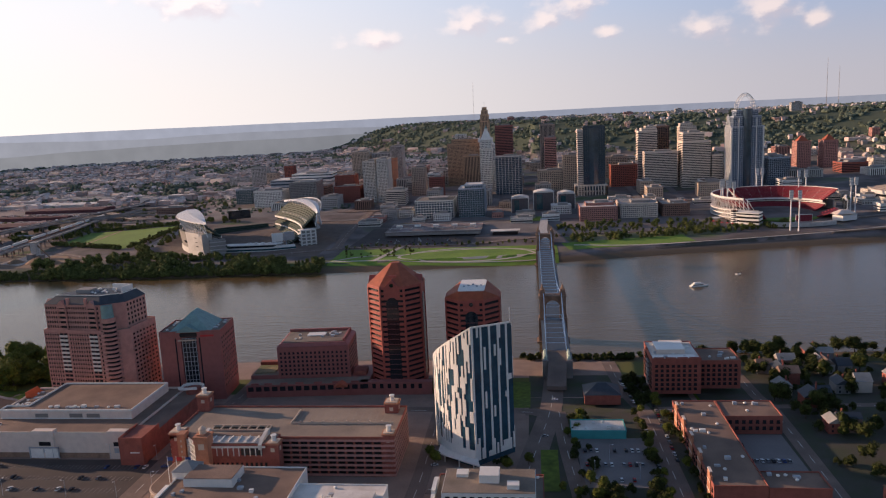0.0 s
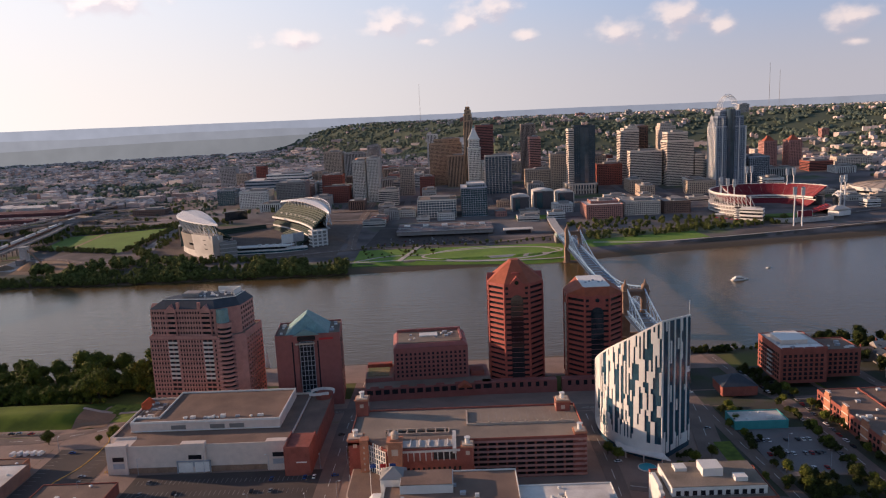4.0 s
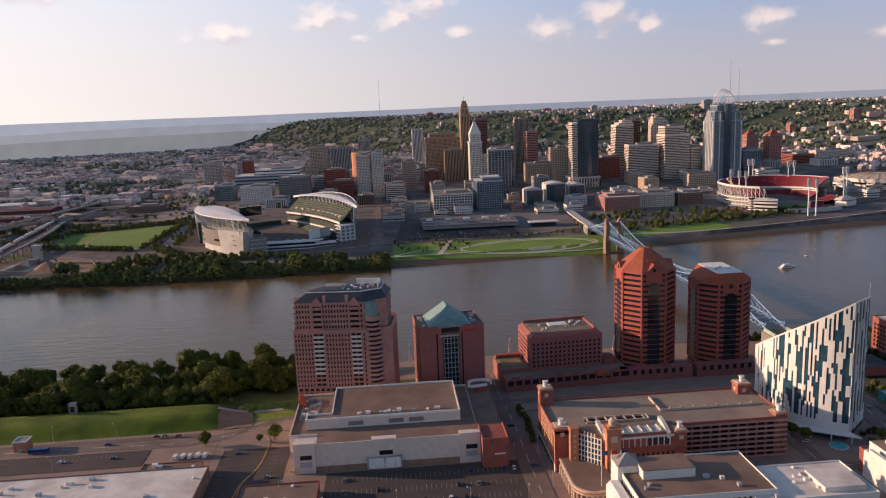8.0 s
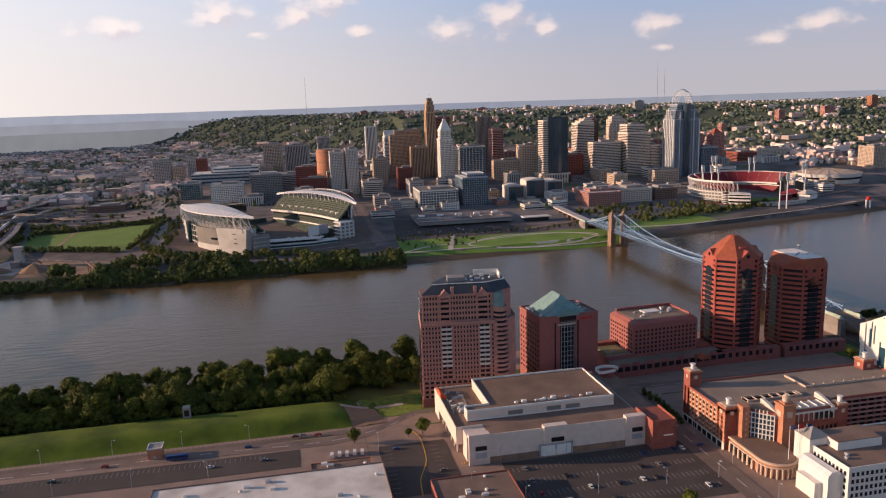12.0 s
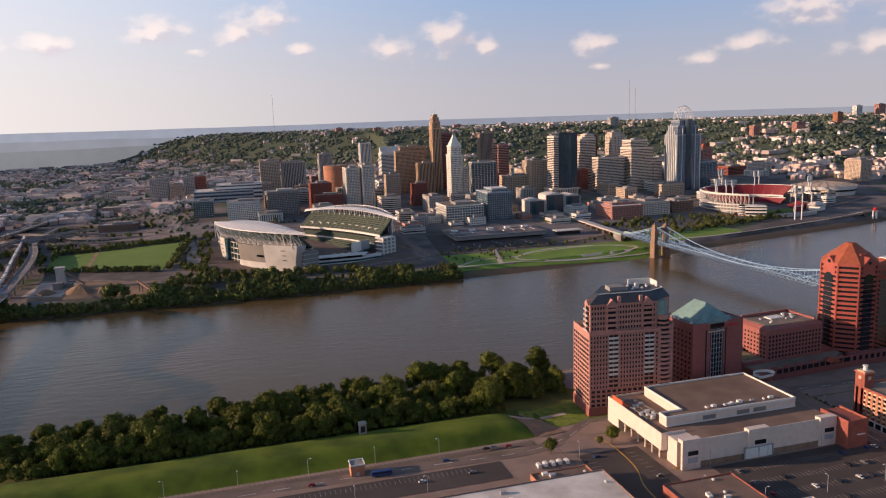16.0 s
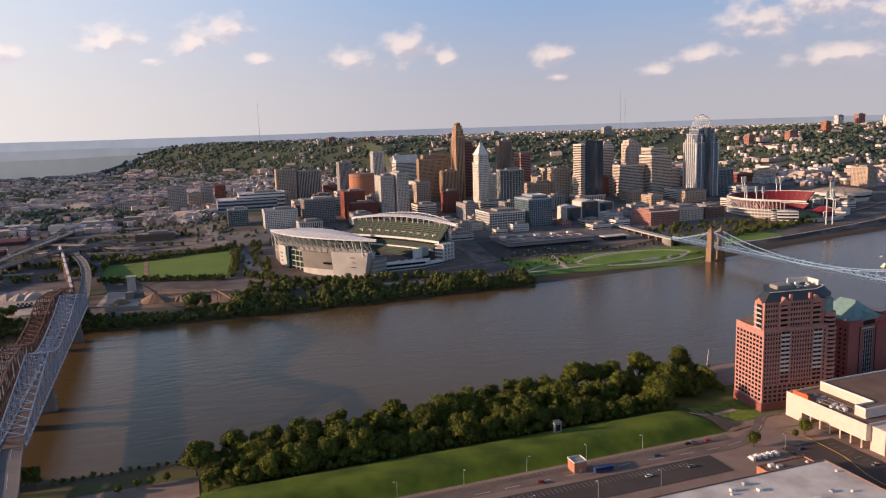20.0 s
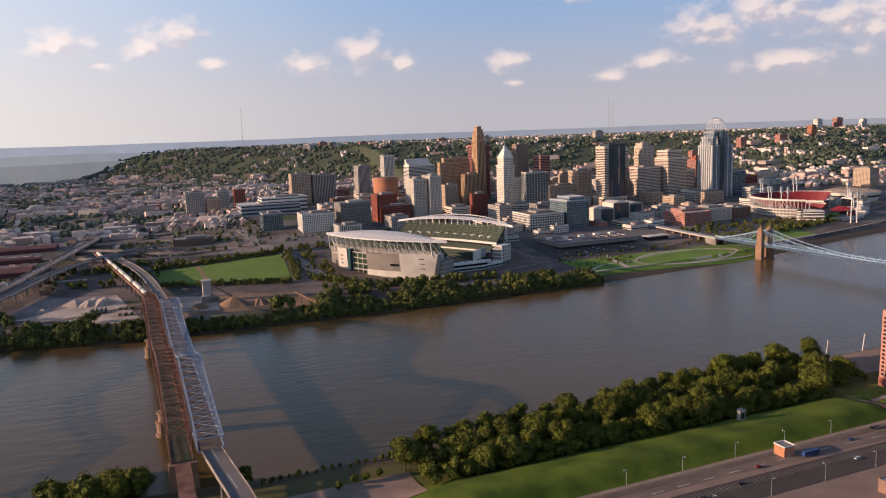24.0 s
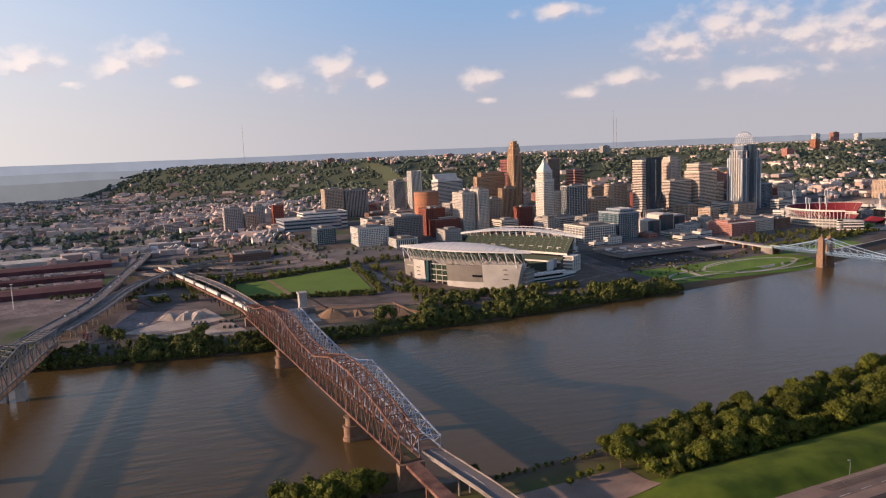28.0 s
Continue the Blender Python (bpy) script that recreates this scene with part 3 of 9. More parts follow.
def highrise(name, label, x, y, w, d, top, style, wall, glass="glass_dark", floor=3.9, bay=4.2, roof="roof_grey", steps=(), plant=True, rz=0.0, units=True):
    """steps: (width, depth, top, offset x, offset y) of upper blocks set back from the main one."""
    z = gz(x, y) - 1.0
    t = thing(name, label, "building", x, y, z, rz)
    facade(t, w, d, 0, top - z, style, wall, glass, floor, bay)
    part("roof", Geo().box(-w / 2 + 0.5, -d / 2 + 0.5, top - z - 0.4, w / 2 - 0.5, d / 2 - 0.5, top - z), roof, t)
    lw, ld, lt, lx, ly = w, d, top - z, 0, 0
    for sw, sd, st, sx, sy in steps:
        facade(t, sw, sd, lt, st - z, style, wall, glass, floor, bay, ox=sx, oy=sy)
        part("roof", Geo().box(sx - sw / 2 + 0.5, sy - sd / 2 + 0.5, st - z - 0.4, sx + sw / 2 - 0.5, sy + sd / 2 - 0.5, st - z), roof, t)
        lw, ld, lt, lx, ly = sw, sd, st - z, sx, sy
    if plant:
        part("plant_room", Geo().cbox(lx + lw * 0.08, ly, lt, lw * 0.5, ld * 0.45, 4.0), "concrete_dark" if wall != "concrete_dark" else "concrete", t)
        r = random.Random(name + str(x))
        if units:
            part("roof_unit", Geo().cbox(lx + r.uniform(-0.38, 0.38) * lw, ly + r.choice((-0.36, 0.36)) * ld, lt, 3.0, 2.4, 1.8), "steel_grey", t)
    return t


def downtown():
    def H(name, label, x, y, w, d, top, style, wall, *a, **k):
        k["steps"] = tuple((0.96 * p, 1.15 * q, s, 0.96 * u, 1.15 * v) for p, q, s, u, v in k.get("steps", ()))
        return highrise(name, label, x, y, 0.96 * w, 1.15 * d, top, style, wall, *a, **k)
    t = H("art_deco_tower", "tall tan brick art deco skyscraper with a stepped top", -108, 1815, 23, 27, 172, "piers", "deco_brick", steps=((20, 23, 187, 0, 0), (16, 19, 197, 0, 0), (11, 13, 204, 0, 0)), bay=3.4, plant=False)
    part("flagpole", Geo().cyl(0, 0, 204 - gz(-108, 1815), 0.4, 14, 6), "steel_grey", t)
    H("office_block", "lower tan brick block at the foot of the art deco tower", -140, 1795, 44, 20, 92, "piers", "brick_tan", bay=3.4)
    z = gz(-99, 1690) - 1
    t = H("white_stone_tower", "white stone tower with a columned top and pyramid roof", -99, 1690, 29, 32, 112, "grid", "white_stone", bay=3.2, plant=False, steps=((25, 27, 132, 0, 0),))
    facade(t, 22, 28, 0, 84 - z, "grid", "white_stone", "glass_dark", bay=3.2, ox=25.5, oy=-4)
    part("roof", Geo().box(15, -17.5, 84 - z - 0.4, 36, 9.5, 84 - z), "roof_grey", t)
    part("cornice", Geo().prism(ring(31, 40), 112 - z, 113.6 - z), "white_stone", t)
    part("cornice", Geo().prism(ring(27, 34), 131.5 - z, 133 - z), "white_stone", t)
    part("pyramid_roof", Geo().prism(ring(24, 30), 133 - z, 152 - z, ring(8, 9)), "white_stone", t)
    lantern = part("lantern", Geo().prism(ring(7, 7), 152 - z, 157 - z), "white_stone", t)
    part("lantern_cap", Geo().prism(ring(6, 6), 157 - z, 164 - z, ring(0.5, 0.5)), "copper_green", lantern)
    H("office_tower", "brown masonry slab office tower", 41, 1879, 38, 20, 156, "piers", "stone_brown", bay=3.0)
    H("office_tower", "brown banded office tower behind others", 45, 1778, 28, 34, 128, "bands", "brick_pink")
    H("office_tower", "red-brown granite tower beyond the art deco tower", -66, 1905, 46, 34, 158, "bands", "granite_rose")
    t = H("twin_faced_tower", "cream stone and black glass office tower on a colonnade", 101, 1597, 12, 31, 148, "bands", "precast_cream", "glass_dark", bay=3.2, plant=False)
    z = gz(101, 1597) - 1
    facade(t, 44, 37, 10, 154 - z, "curtain", "glass_frame_dark", "glass_blue", ox=28.0, oy=0)
    part("roof", Geo().box(6.4, -18, 154 - z - 0.4, 49.6, 18, 154 - z), "roof_grey", t)
    part("dark_bay", Geo().prism([(18, -18.4), (27, -23), (36, -18.4)], 10, 150 - z), "glass_blue", t)
    part("colonnade", sum_piers(64, 46, 0, 22, 6.0, 21), "precast_cream", t, kind="stuff")
    H("stepped_tower", "cream banded office tower with stepped corners", 262, 1768, 44, 36, 134, "bands", "precast_cream", steps=((36, 30, 139, 4, 0), (24, 24, 144, 8, 0)))
    H("dark_tower", "dark bronze glass tower behind the stepped one", 300, 1830, 42, 36, 142, "curtain", "brick_brown", "glass_dark")
    H("office_tower", "tall cream stone office tower", 353, 1778, 38, 31, 140, "grid", "precast_cream", steps=((28, 24, 147, -3, 0),))
    H("office_tower", "cream banded tower stepping down on one side", 345, 1660, 60, 46, 112, "bands", "precast_cream", steps=((46, 36, 130, -5, 0),), floor=3.6)
    H("office_block", "lower stepped annex of the cream banded tower", 388, 1662, 24, 46, 82, "bands", "precast_cream", floor=3.6)
    H("office_tower", "cream banded office building with a flat roof", 276, 1670, 72, 28, 92, "bands", "precast_cream", floor=3.6)
    t = highrise("crowned_tower", "tall blue glass tower with a white steel crown", 432, 1602, 64, 48, 140, "curtain", "glass_frame", "glass_sky", bay=4, plant=False, steps=((54, 42, 160, 0, 0), (42, 36, 172, 0, 0)))
    crown(t, 175 - gz(432, 1602))
    zz = -gz(432, 1602)
    for u, v, sx, sy, tp in ((-30.6, -24.3, 2.4, 1.2, 140), (30.6, -24.3, 2.4, 1.2, 140), (-32.3, -22.6, 1.2, 2.4, 140), (-32.3, 22.6, 1.2, 2.4, 140), (-32.3, -15, 1.4, 1.8, 150), (-32.3, 15, 1.4, 1.8, 150), (-32.3, -7.5, 1.6, 1.8, 162), (-32.3, 7.5, 1.6, 1.8, 162), (-32.3, 0, 1.6, 1.6, 166), (-17, -24.3, 1.4, 1.2, 158), (17, -24.3, 1.4, 1.2, 158)):
        part("corner_strip", Geo().cbox(u, v, 0, sx, sy, tp + zz), "white_panel", t)
    part("bow_front", Geo().cyl(0, -20, 0, 9, 176 + zz, 20), "glass_blue", t)
    H("glass_block", "low blue glass wing beside the crowned tower", 498, 1618, 46, 44, 74, "curtain", "glass_frame", "glass_blue")
    for x, y in ((655, 1930), (715, 1925)):
        t = H("apartment_tower", "pinkish apartment tower with a red pyramid roof", x, y, 34, 32, 88, "grid", "brick_pink", plant=False)
        zz = 88 - gz(x, y) + 1
        part("pyramid_roof", Geo().prism(ring(26, 24), zz, zz + 13, ring(4, 4)), "roof_tile_red", t)
    H("white_hotel", "white gridded concrete hotel tower", -347, 1614, 30, 44, 100, "grid", "limestone", floor=3.2, bay=3.2)
    H("white_hotel", "lower wing of the white gridded hotel", -317, 1603, 26, 42, 105, "grid", "limestone", floor=3.2, bay=3.2)
    H("brown_hotel", "tan-brown brick hotel slab", -164, 1843, 82, 18, 120, "grid", "brick_tan", floor=3.3, bay=3.0, steps=((66, 17, 130, 4, 0),))
    H("office_tower", "slim grey stone tower", -354, 1992, 34, 34, 116, "piers", "concrete", bay=3)
    z = gz(-352, 1805) - 1
    t = thing("round_tower", "round orange brick tower with few windows", "building", -352, 1805, z)
    part("wall", Geo().cyl(0, 0, 0, 29, 95 - z, 40), "brick_orange", t)
    g = Geo()
    for i in range(40):
        a = 2 * math.pi * i / 40
        g.cbox(29.1 * math.cos(a), 29.1 * math.sin(a), 6, 0.6, 1.6, 84 - z, math.degrees(a))
    g = Geo().cyl(0, 0, 40 - z, 29.15, 1.2, 40).cyl(0, 0, 66 - z, 29.15, 1.2, 40).cyl(0, 0, 88 - z, 29.15, 1.4, 40)
    part("band_cladding", g, "brick_brown", t, kind="stuff")
    part("roof", Geo().cyl(0, 0, 95 - z, 27, 1.0, 40), "roof_gravel", t)
    H("office_tower", "tan slab office tower north of the convention hall", -485, 2137, 54, 34, 98, "grid", "precast_tan")
    H("office_tower", "paler slab next to the tan office tower", -422, 2142, 66, 34, 92, "piers", "concrete")
    H("convention_hall", "long convention hall with blue glass and a white roof strip", -606, 1925, 140, 80, 44, "bands", "steel_grey", "glass_blue", roof="roof_white", floor=9)
    H("convention_hall", "upper hall with a pale flat roof", -570, 1935, 110, 56, 56, "bands", "white_panel", "glass_blue", roof="roof_white", floor=10)
    H("office_block", "white gridded office block near the highway", -568, 1588, 66, 44, 47, "grid", "white_panel", floor=3.6, bay=3.6)
    H("office_block", "grey-brown gridded office block", -491, 1597, 64, 46, 62, "grid", "concrete_dark", floor=3.6, bay=3.2)
    H("office_block", "glass and grey block by the highway", -645, 1646, 40, 40, 47, "curtain", "steel_grey", "glass_teal")
    H("brick_block", "dark red brick office block", -410, 1640, 46, 36, 70, "grid", "brick_red")
    H("brick_block", "lower dark red brick wing", -398, 1604, 60, 30, 48, "grid", "brick_red")
    H("brick_block", "red brick office block with stepped roof", -204, 1612, 32, 27, 60, "grid", "brick_red")
    H("office_tower", "slim grey-tan office tower", -250, 1665, 33, 20, 79, "grid", "precast_tan")
    H("glass_office", "blue-green glass office block with a pale roof", -111, 1398, 50, 58, 56, "curtain", "glass_frame", "glass_teal", roof="roof_white", steps=((34, 40, 62, 4, 0),), plant=False)
    H("gridded_block", "pale gridded block with blue-grey glazing", -180, 1398, 75, 62, 36, "frame", "white_stone", "glass_blue", bay=5, floor=4.4, roof="roof_gravel")
    for i, (x, y, w, tp) in enumerate(((-23, 1416, 30, 31), (21, 1430, 36, 39), (64, 1440, 30, 34))):
        z = gz(x, y) - 1
        t = thing("museum_pavilion", "dark stone museum pavilion with a curved pale roof", "building", x, y, z)
        h = tp - z
        part("wall", Geo().cbox(0, 0, 0, w, 38, h), "museum_stone", t)
        for s in (-1, 1):
            part("end_wall", Geo().cbox(s * (w / 2 + 0.7), 0, 0, 1.4, 39, h + 0.6), "limestone", t)
        part("front_glass", Geo().cbox(-w * 0.2, -19.2, 3, w * 0.3, 0.6, h - 6), "glass_teal", t)
        roof = Geo()
        roof.sweep([[(-w / 2 + w * k / 10, -20, h + 0.2), (-w / 2 + w * k / 10, 20, h + 0.2), (-w / 2 + w * k / 10, 20, h + 0.9 + 3.2 * math.sin(math.pi * k / 10)), (-w / 2 + w * k / 10, -20, h + 0.9 + 3.2 * math.sin(math.pi * k / 10))] for k in range(11)])
        part("curved_roof", roof, "roof_white", t)
    H("brick_apartments", "brick and grey apartment block with roof terraces", 112, 1322, 66, 56, 24, "grid", "brick_pink", floor=3.3, bay=3.4, roof="roof_white", steps=((50, 30, 28, 4, 6),))
    H("brick_apartments", "tan and grey apartment block with roof terraces", 182, 1344, 66, 60, 25, "grid", "precast_cream", floor=3.3, bay=3.4)
    H("brick_apartments", "brick corner apartment block", 245, 1344, 48, 50, 22, "grid", "brick_brown", floor=3.3, bay=3.4)
    H("office_tower", "dark blue glass tower with white piers", -49, 1642, 60, 20, 97, "curtain", "limestone", "glass_blue", bay=7)
    H("office_tower", "cream stone tower with punched windows", 88, 1670, 42, 34, 93, "grid", "precast_tan")
    H("office_block", "cream stone office block", 45, 1685, 66, 36, 60, "grid", "precast_tan")
    t = H("white_tower", "white office block with a slanted roof", -141, 2150, 80, 40, 104, "bands", "white_panel", plant=False)
    zz = 105 - gz(-141, 2150)
    part("slanted_roof", Geo().prism([(-36, -18), (36, -18), (36, 18), (-36, 18)], zz, zz + 4, [(-36, -17.9), (35, -6), (35, 18), (-36, 18)]).prism([(-36, -2), (34, -2), (34, 18), (-36, 18)], zz + 4, zz + 18, [(-36, 14), (34, 14), (34, 18), (-36, 18)]), "roof_white", t)
    H("white_tower", "white slab tower further back", -205, 2240, 34, 30, 132, "piers", "white_panel", plant=False)
    H("far_apartments", "long cream apartment building near the hill", 820, 1840, 90, 30, 47, "grid", "precast_cream")
    H("tan_tower", "tan concrete apartment slab by the far bridge", 900, 1560, 34, 44, 62, "grid", "precast_tan", floor=3.2)
    r = random.Random(5)
    walls = ["brick_brown", "brick_red", "precast_tan", "concrete", "limestone", "precast_cream", "brick_pink", "precast_tan", "white_panel"]
    spots = []
    for i in range(90):
        for tries in range(30):
            x, y = r.uniform(-620, 760), r.uniform(1480, 2350)
            w, d = r.uniform(28, 60), r.uniform(26, 48)
            if all(abs(x - a) > (w + c) / 2 + 2 or abs(y - b) > (d + e) / 2 + 2 for a, b, c, e in spots) and not any(
                    abs(x - o.location.x) < (w + 62) / 2 and abs(y - o.location.y) < (d + 48) / 2 for o in scene.objects if o.parent is None and o.get("category") == "building"):
                if x > 560 and y < 1700:
                    continue
                spots.append((x, y, w, d))
                break
    low = []
    for i in range(34):
        for tries in range(30):
            x, y = r.uniform(-300, 640), r.uniform(1310, 1470)
            w, d = r.uniform(20, 46), r.uniform(16, 32)
            if 280 < x < 560 and y < 1420 or -290 < x < -60 and y < 1330:
                continue
            if all(abs(x - a) > (w + c) / 2 + 2 or abs(y - b) > (d + e) / 2 + 2 for a, b, c, e in low) and not any(
                    abs(x - o.location.x) < (w + 72) / 2 and abs(y - o.location.y) < (d + 58) / 2 for o in scene.objects if o.parent is None and o.get("category") == "building"):
                low.append((x, y, w, d))
                break
    for x, y, w, d in low:
        H("riverfront_block", "low riverfront block with a pale flat roof", x, y, w, d, gz(x, y) + r.uniform(6, 18), r.choice(("grid", "bands")), r.choice(("limestone", "precast_tan", "brick_pink", "concrete", "white_panel")), roof=r.choice(("roof_white", "roof_grey", "roof_gravel")), units=False)
    for x, y, w, d in spots:
        core = math.exp(-((x - 50) / 350) ** 2 - ((y - 1800) / 260) ** 2)
        tp = gz(x, y) + r.uniform(12, 26) + core * r.uniform(5, 55)
        wall = r.choice(walls)
        H("office_block", {"b": "brick", "p": "tan stone", "c": "grey concrete", "l": "pale stone", "w": "white panelled"}[wall[0]] + " downtown block with a flat roof", x, y, w, d, tp, r.choice(("grid", "grid", "bands", "piers")), wall, roof=r.choice(("roof_grey", "roof_gravel", "roof_white", "roof_membrane")), units=False)


def sum_piers(w, d, z0, z1, bay, ox):
    g = Geo()
    for length, axis, off in ((w, 0, d / 2), (d, 1, w / 2)):
        k = round(length / bay)
        for i in range(k + 1):
            u = -length / 2 + length * i / k
            for s in (-1, 1):
                c = (u, s * off) if axis == 0 else (s * off, u)
                g.cbox(ox + c[0], c[1], z0, 2.2, 2.2, z1 - z0)
    g.box(ox - w / 2 - 1.2, -d / 2 - 1.2, z1 - 3, ox + w / 2 + 1.2, d / 2 + 1.2, z1)
    return g


def crown(t, z):
    """Open steel crown of arched ribs over the tower's top."""
    for k, (ry, rx, hh) in enumerate(((-15, 17, 27), (-9, 18, 30), (-3, 18, 32), (3, 18, 32), (9, 18, 30), (15, 17, 27))):
        g = Geo()
        pts = [(rx * math.cos(a), ry, z + hh * math.sin(a)) for a in [math.pi * i / 14 for i in range(15)]]
        for p, q in zip(pts, pts[1:]):
            g.bar(p, q, 0.7)
        part("crown_rib", g, "steel_white", t)
    g = Geo()
    for i in range(1, 14):
        a = math.pi * i / 14
        g.bar((17 * math.cos(a), -15, z + 28 * math.sin(a)), (17 * math.cos(a), 15, z + 28 * math.sin(a)), 0.5)
    part("crown_braces", g, "steel_white", t)


downtown()


# ---- south bank: buildings ----
STREET = -9.0
def plain_roof_kit(t, x0, y0, x1, y1, z, n, seed, name="roof_unit"):
    r = random.Random(seed)
    for i in range(n):
        x, y = r.uniform(x0 + 3, x1 - 3), r.uniform(y0 + 3, y1 - 3)
        k = r.random()
        if k < 0.5:
            part(name, Geo().cbox(x, y, z, r.uniform(1.5, 3.5), r.uniform(1.4, 2.6), r.uniform(0.9, 1.8)), r.choice(("steel_grey", "white_panel")), t)
        else:
            part("vent", Geo().cyl(x, y, z, 0.8, 0.6, 8).cyl(x, y, z + 0.6, 1.1, 0.5, 8, 0.5), "white_panel", t)


def parapet(t, x0, y0, x1, y1, z0, z1, wall, th=0.5):
    p = Geo()
    p.box(x0, y0, z0, x1, y0 + th, z1).box(x0, y1 - th, z0, x1, y1, z1).box(x0, y0 + th, z0, x0 + th, y1 - th, z1).box(x1 - th, y0 + th, z0, x1, y1 - th, z1)
    part("parapet", p, wall, t)


def punched(t, wall_w, z0, z1, floor, bay, face, glass, win=(1.7, 1.6), name="window", inset=0.12, skip=None, join=False, frame_mat=None):
    """Windows in rows on one upright face; face: (x, y, turn) of its left lower corner, seen from outside."""
    fx, fy, rz = face
    n, k = int((z1 - z0) / floor), int(wall_w / bay)
    c, s = math.cos(radians(rz)), math.sin(radians(rz))
    g = Geo()
    w, h = win
    one = Geo().box(-w / 2, -0.14, 0, w / 2, 0.06, h)
    one.box(-w / 2 - 0.15, -0.3, -0.2, w / 2 + 0.15, 0.06, 0)
    me = None if join else one.mesh(name, glass)
    places = []
    for j in range(n):
        for i in range(k):
            if skip and skip(i, j, k, n):
                continue
            u = (i + 0.5) * wall_w / k
            places.append((fx + c * u, fy + s * u, z0 + j * floor + (floor - h) * 0.55, rz))
    if join:
        for x, y, z, a in places:
            g.cbox(x, y, z, w, 0.28, h, a)
        part("window_row", g, glass, t, kind="stuff")
    else:
        pieces(name, me, places, t)


def apartment_tower():
    t = thing("apartment_tower", "pink brick high-rise with a dark mansard roof and rounded balconies", "building", -365.5, 503, STREET, -7)
    w, d, h1, h2 = 66, 42, 54.5, 74.5
    part("wall", Geo().prism([(0, 0), (51, 0), (w, 12), (w, d), (20, d), (0, 33)], -6, h1), "brick_pink", t)
    part("plinth", Geo().prism([(-0.4, -0.4), (51.2, -0.4), (w + 0.4, 11.8), (w + 0.4, d + 0.4), (19.8, d + 0.4), (-0.4, 33.2)], -6, 2), "granite_rose", t)
    low = [(1.5, 2.5), (49, 2.5), (w - 3, 13), (w - 3, 37), (18, 37), (1.5, 14)]
    part("upper_wall", Geo().prism(low, h1, h2), "brick_pink", t)
    part("terrace", Geo().prism([(0.3, 0.3), (51, 0.3), (w - 0.3, 12), (w - 0.3, d - 0.3), (20, d - 0.3), (0.3, 33)], h1, h1 + 0.25), "roof_gravel", t)
    for x0, y0, x1, y1 in ((0, 0, 50, 0.4), (0, 0.4, 0.4, 33), (w - 0.4, 12, w, d), (20, d - 0.4, w - 0.4, d)):
        part("terrace_rail", Geo().box(x0, y0, h1, x1, y1, h1 + 1.1), "brick_pink", t)
    part("mansard_roof", Geo().prism([(1.0, 2.0), (49.2, 2.0), (w - 2.5, 12.8), (w - 2.5, 37.5), (17.6, 37.5), (1.0, 14.3)], h2, h2 + 5.5, [(9, 8), (46, 8), (w - 7, 16), (w - 7, 33), (21, 33), (9, 15)]), "roof_slate", t)
    part("roof_rim", Geo().bar((9, 8, h2 + 5.7), (46, 8, h2 + 5.7), 0.5).bar((46, 8, h2 + 5.7), (w - 7, 16, h2 + 5.7), 0.5).bar((w - 7, 16, h2 + 5.7), (w - 7, 33, h2 + 5.7), 0.5), "white_panel", t)
    part("penthouse", Geo().box(20, 15, h2 + 5.5, 32, 24, h2 + 8.2), "concrete_dark", t)
    part("screen_wall", Geo().box(40, 31, h2 + 5.5, 57, 32, h2 + 9.4).box(56.4, 19, h2 + 5.5, 57, 31, h2 + 9.4), "white_panel", t)
    plain_roof_kit(t, 24, 12, 55, 31, h2 + 5.5, 14, 3)
    fl = 3.2
    punched(t, 49, 2.2, 2.2 + 4 * fl, fl, 3.7, (0.8, -0.02, 0), "glass_dark", (2.5, 1.5))
    wide = 49 / 23
    def gaps(i, j, k, n):
        return 13 < 0.5 + (i + 0.5) * wide < 21.5 or 38.5 < 0.5 + (i + 0.5) * wide < 47.5
    punched(t, 49, 2.2 + 4 * fl, h1 - 0.8, fl, wide, (0.5, -0.02, 0), "glass_dark", (1.0, 1.6), skip=gaps, join=True)
    slab_mesh = Geo().box(-3.4, -0.5, 0, 3.4, 0.05, 1.55).mesh("pale_balcony", "limestone")
    pair_mesh = Geo().box(-3.2, -0.2, 0, -0.3, 0.05, 1.7).box(0.3, -0.2, 0, 3.2, 0.05, 1.7).mesh("french_window", "glass_dark")
    for x in (17.2, 43.0):
        pieces("french_window", pair_mesh, [(x, 0, 16.2 + j * fl, 0) for j in range(12)], t)
        pieces("pale_balcony", slab_mesh, [(x, 0, 14.9 + j * fl, 0) for j in range(3, 12)], t, "pale stone balcony front")
    for j in range(17):
        part("string_course", Geo().box(0, -0.1, 2.0 + j * fl, 50, 0.05, 2.3 + j * fl), "granite_rose", t)
    punched(t, 31, 3, h1 - 1, fl, 3.6, (-0.02, 32, -90), "glass_dark", (2.4, 1.5))
    punched(t, d - 14, 3, h1 - 1, fl, 3.6, (w + 0.02, 13, 90), "glass_dark", (1.8, 1.4), join=True)
    punched(t, 46, h1 + 1, h2 - 1, 3.6, 2.0, (2, 2.48, 0), "glass_dark", (1.0, 1.8), join=True)
    punched(t, 23, h1 + 1, h2 - 1, 3.6, 3.4, (w - 2.98, 13.5, 90), "glass_dark", (1.6, 1.9), join=True)
    for x in (16.7, 42.3):
        part("gable", Geo().gable(x - 4, 1.2, x + 4, 8, h2 - 1, 4.0, "y", 0.1).box(x - 4, 1.2, h2 - 2.5, x + 4, 2.6, h2 - 1), "brick_pink", t)
        part("chimney", Geo().cbox(x + (5.4 if x < 30 else -4.8), 2.8, h2, 2.0, 1.6, 4.6), "brick_pink", t)
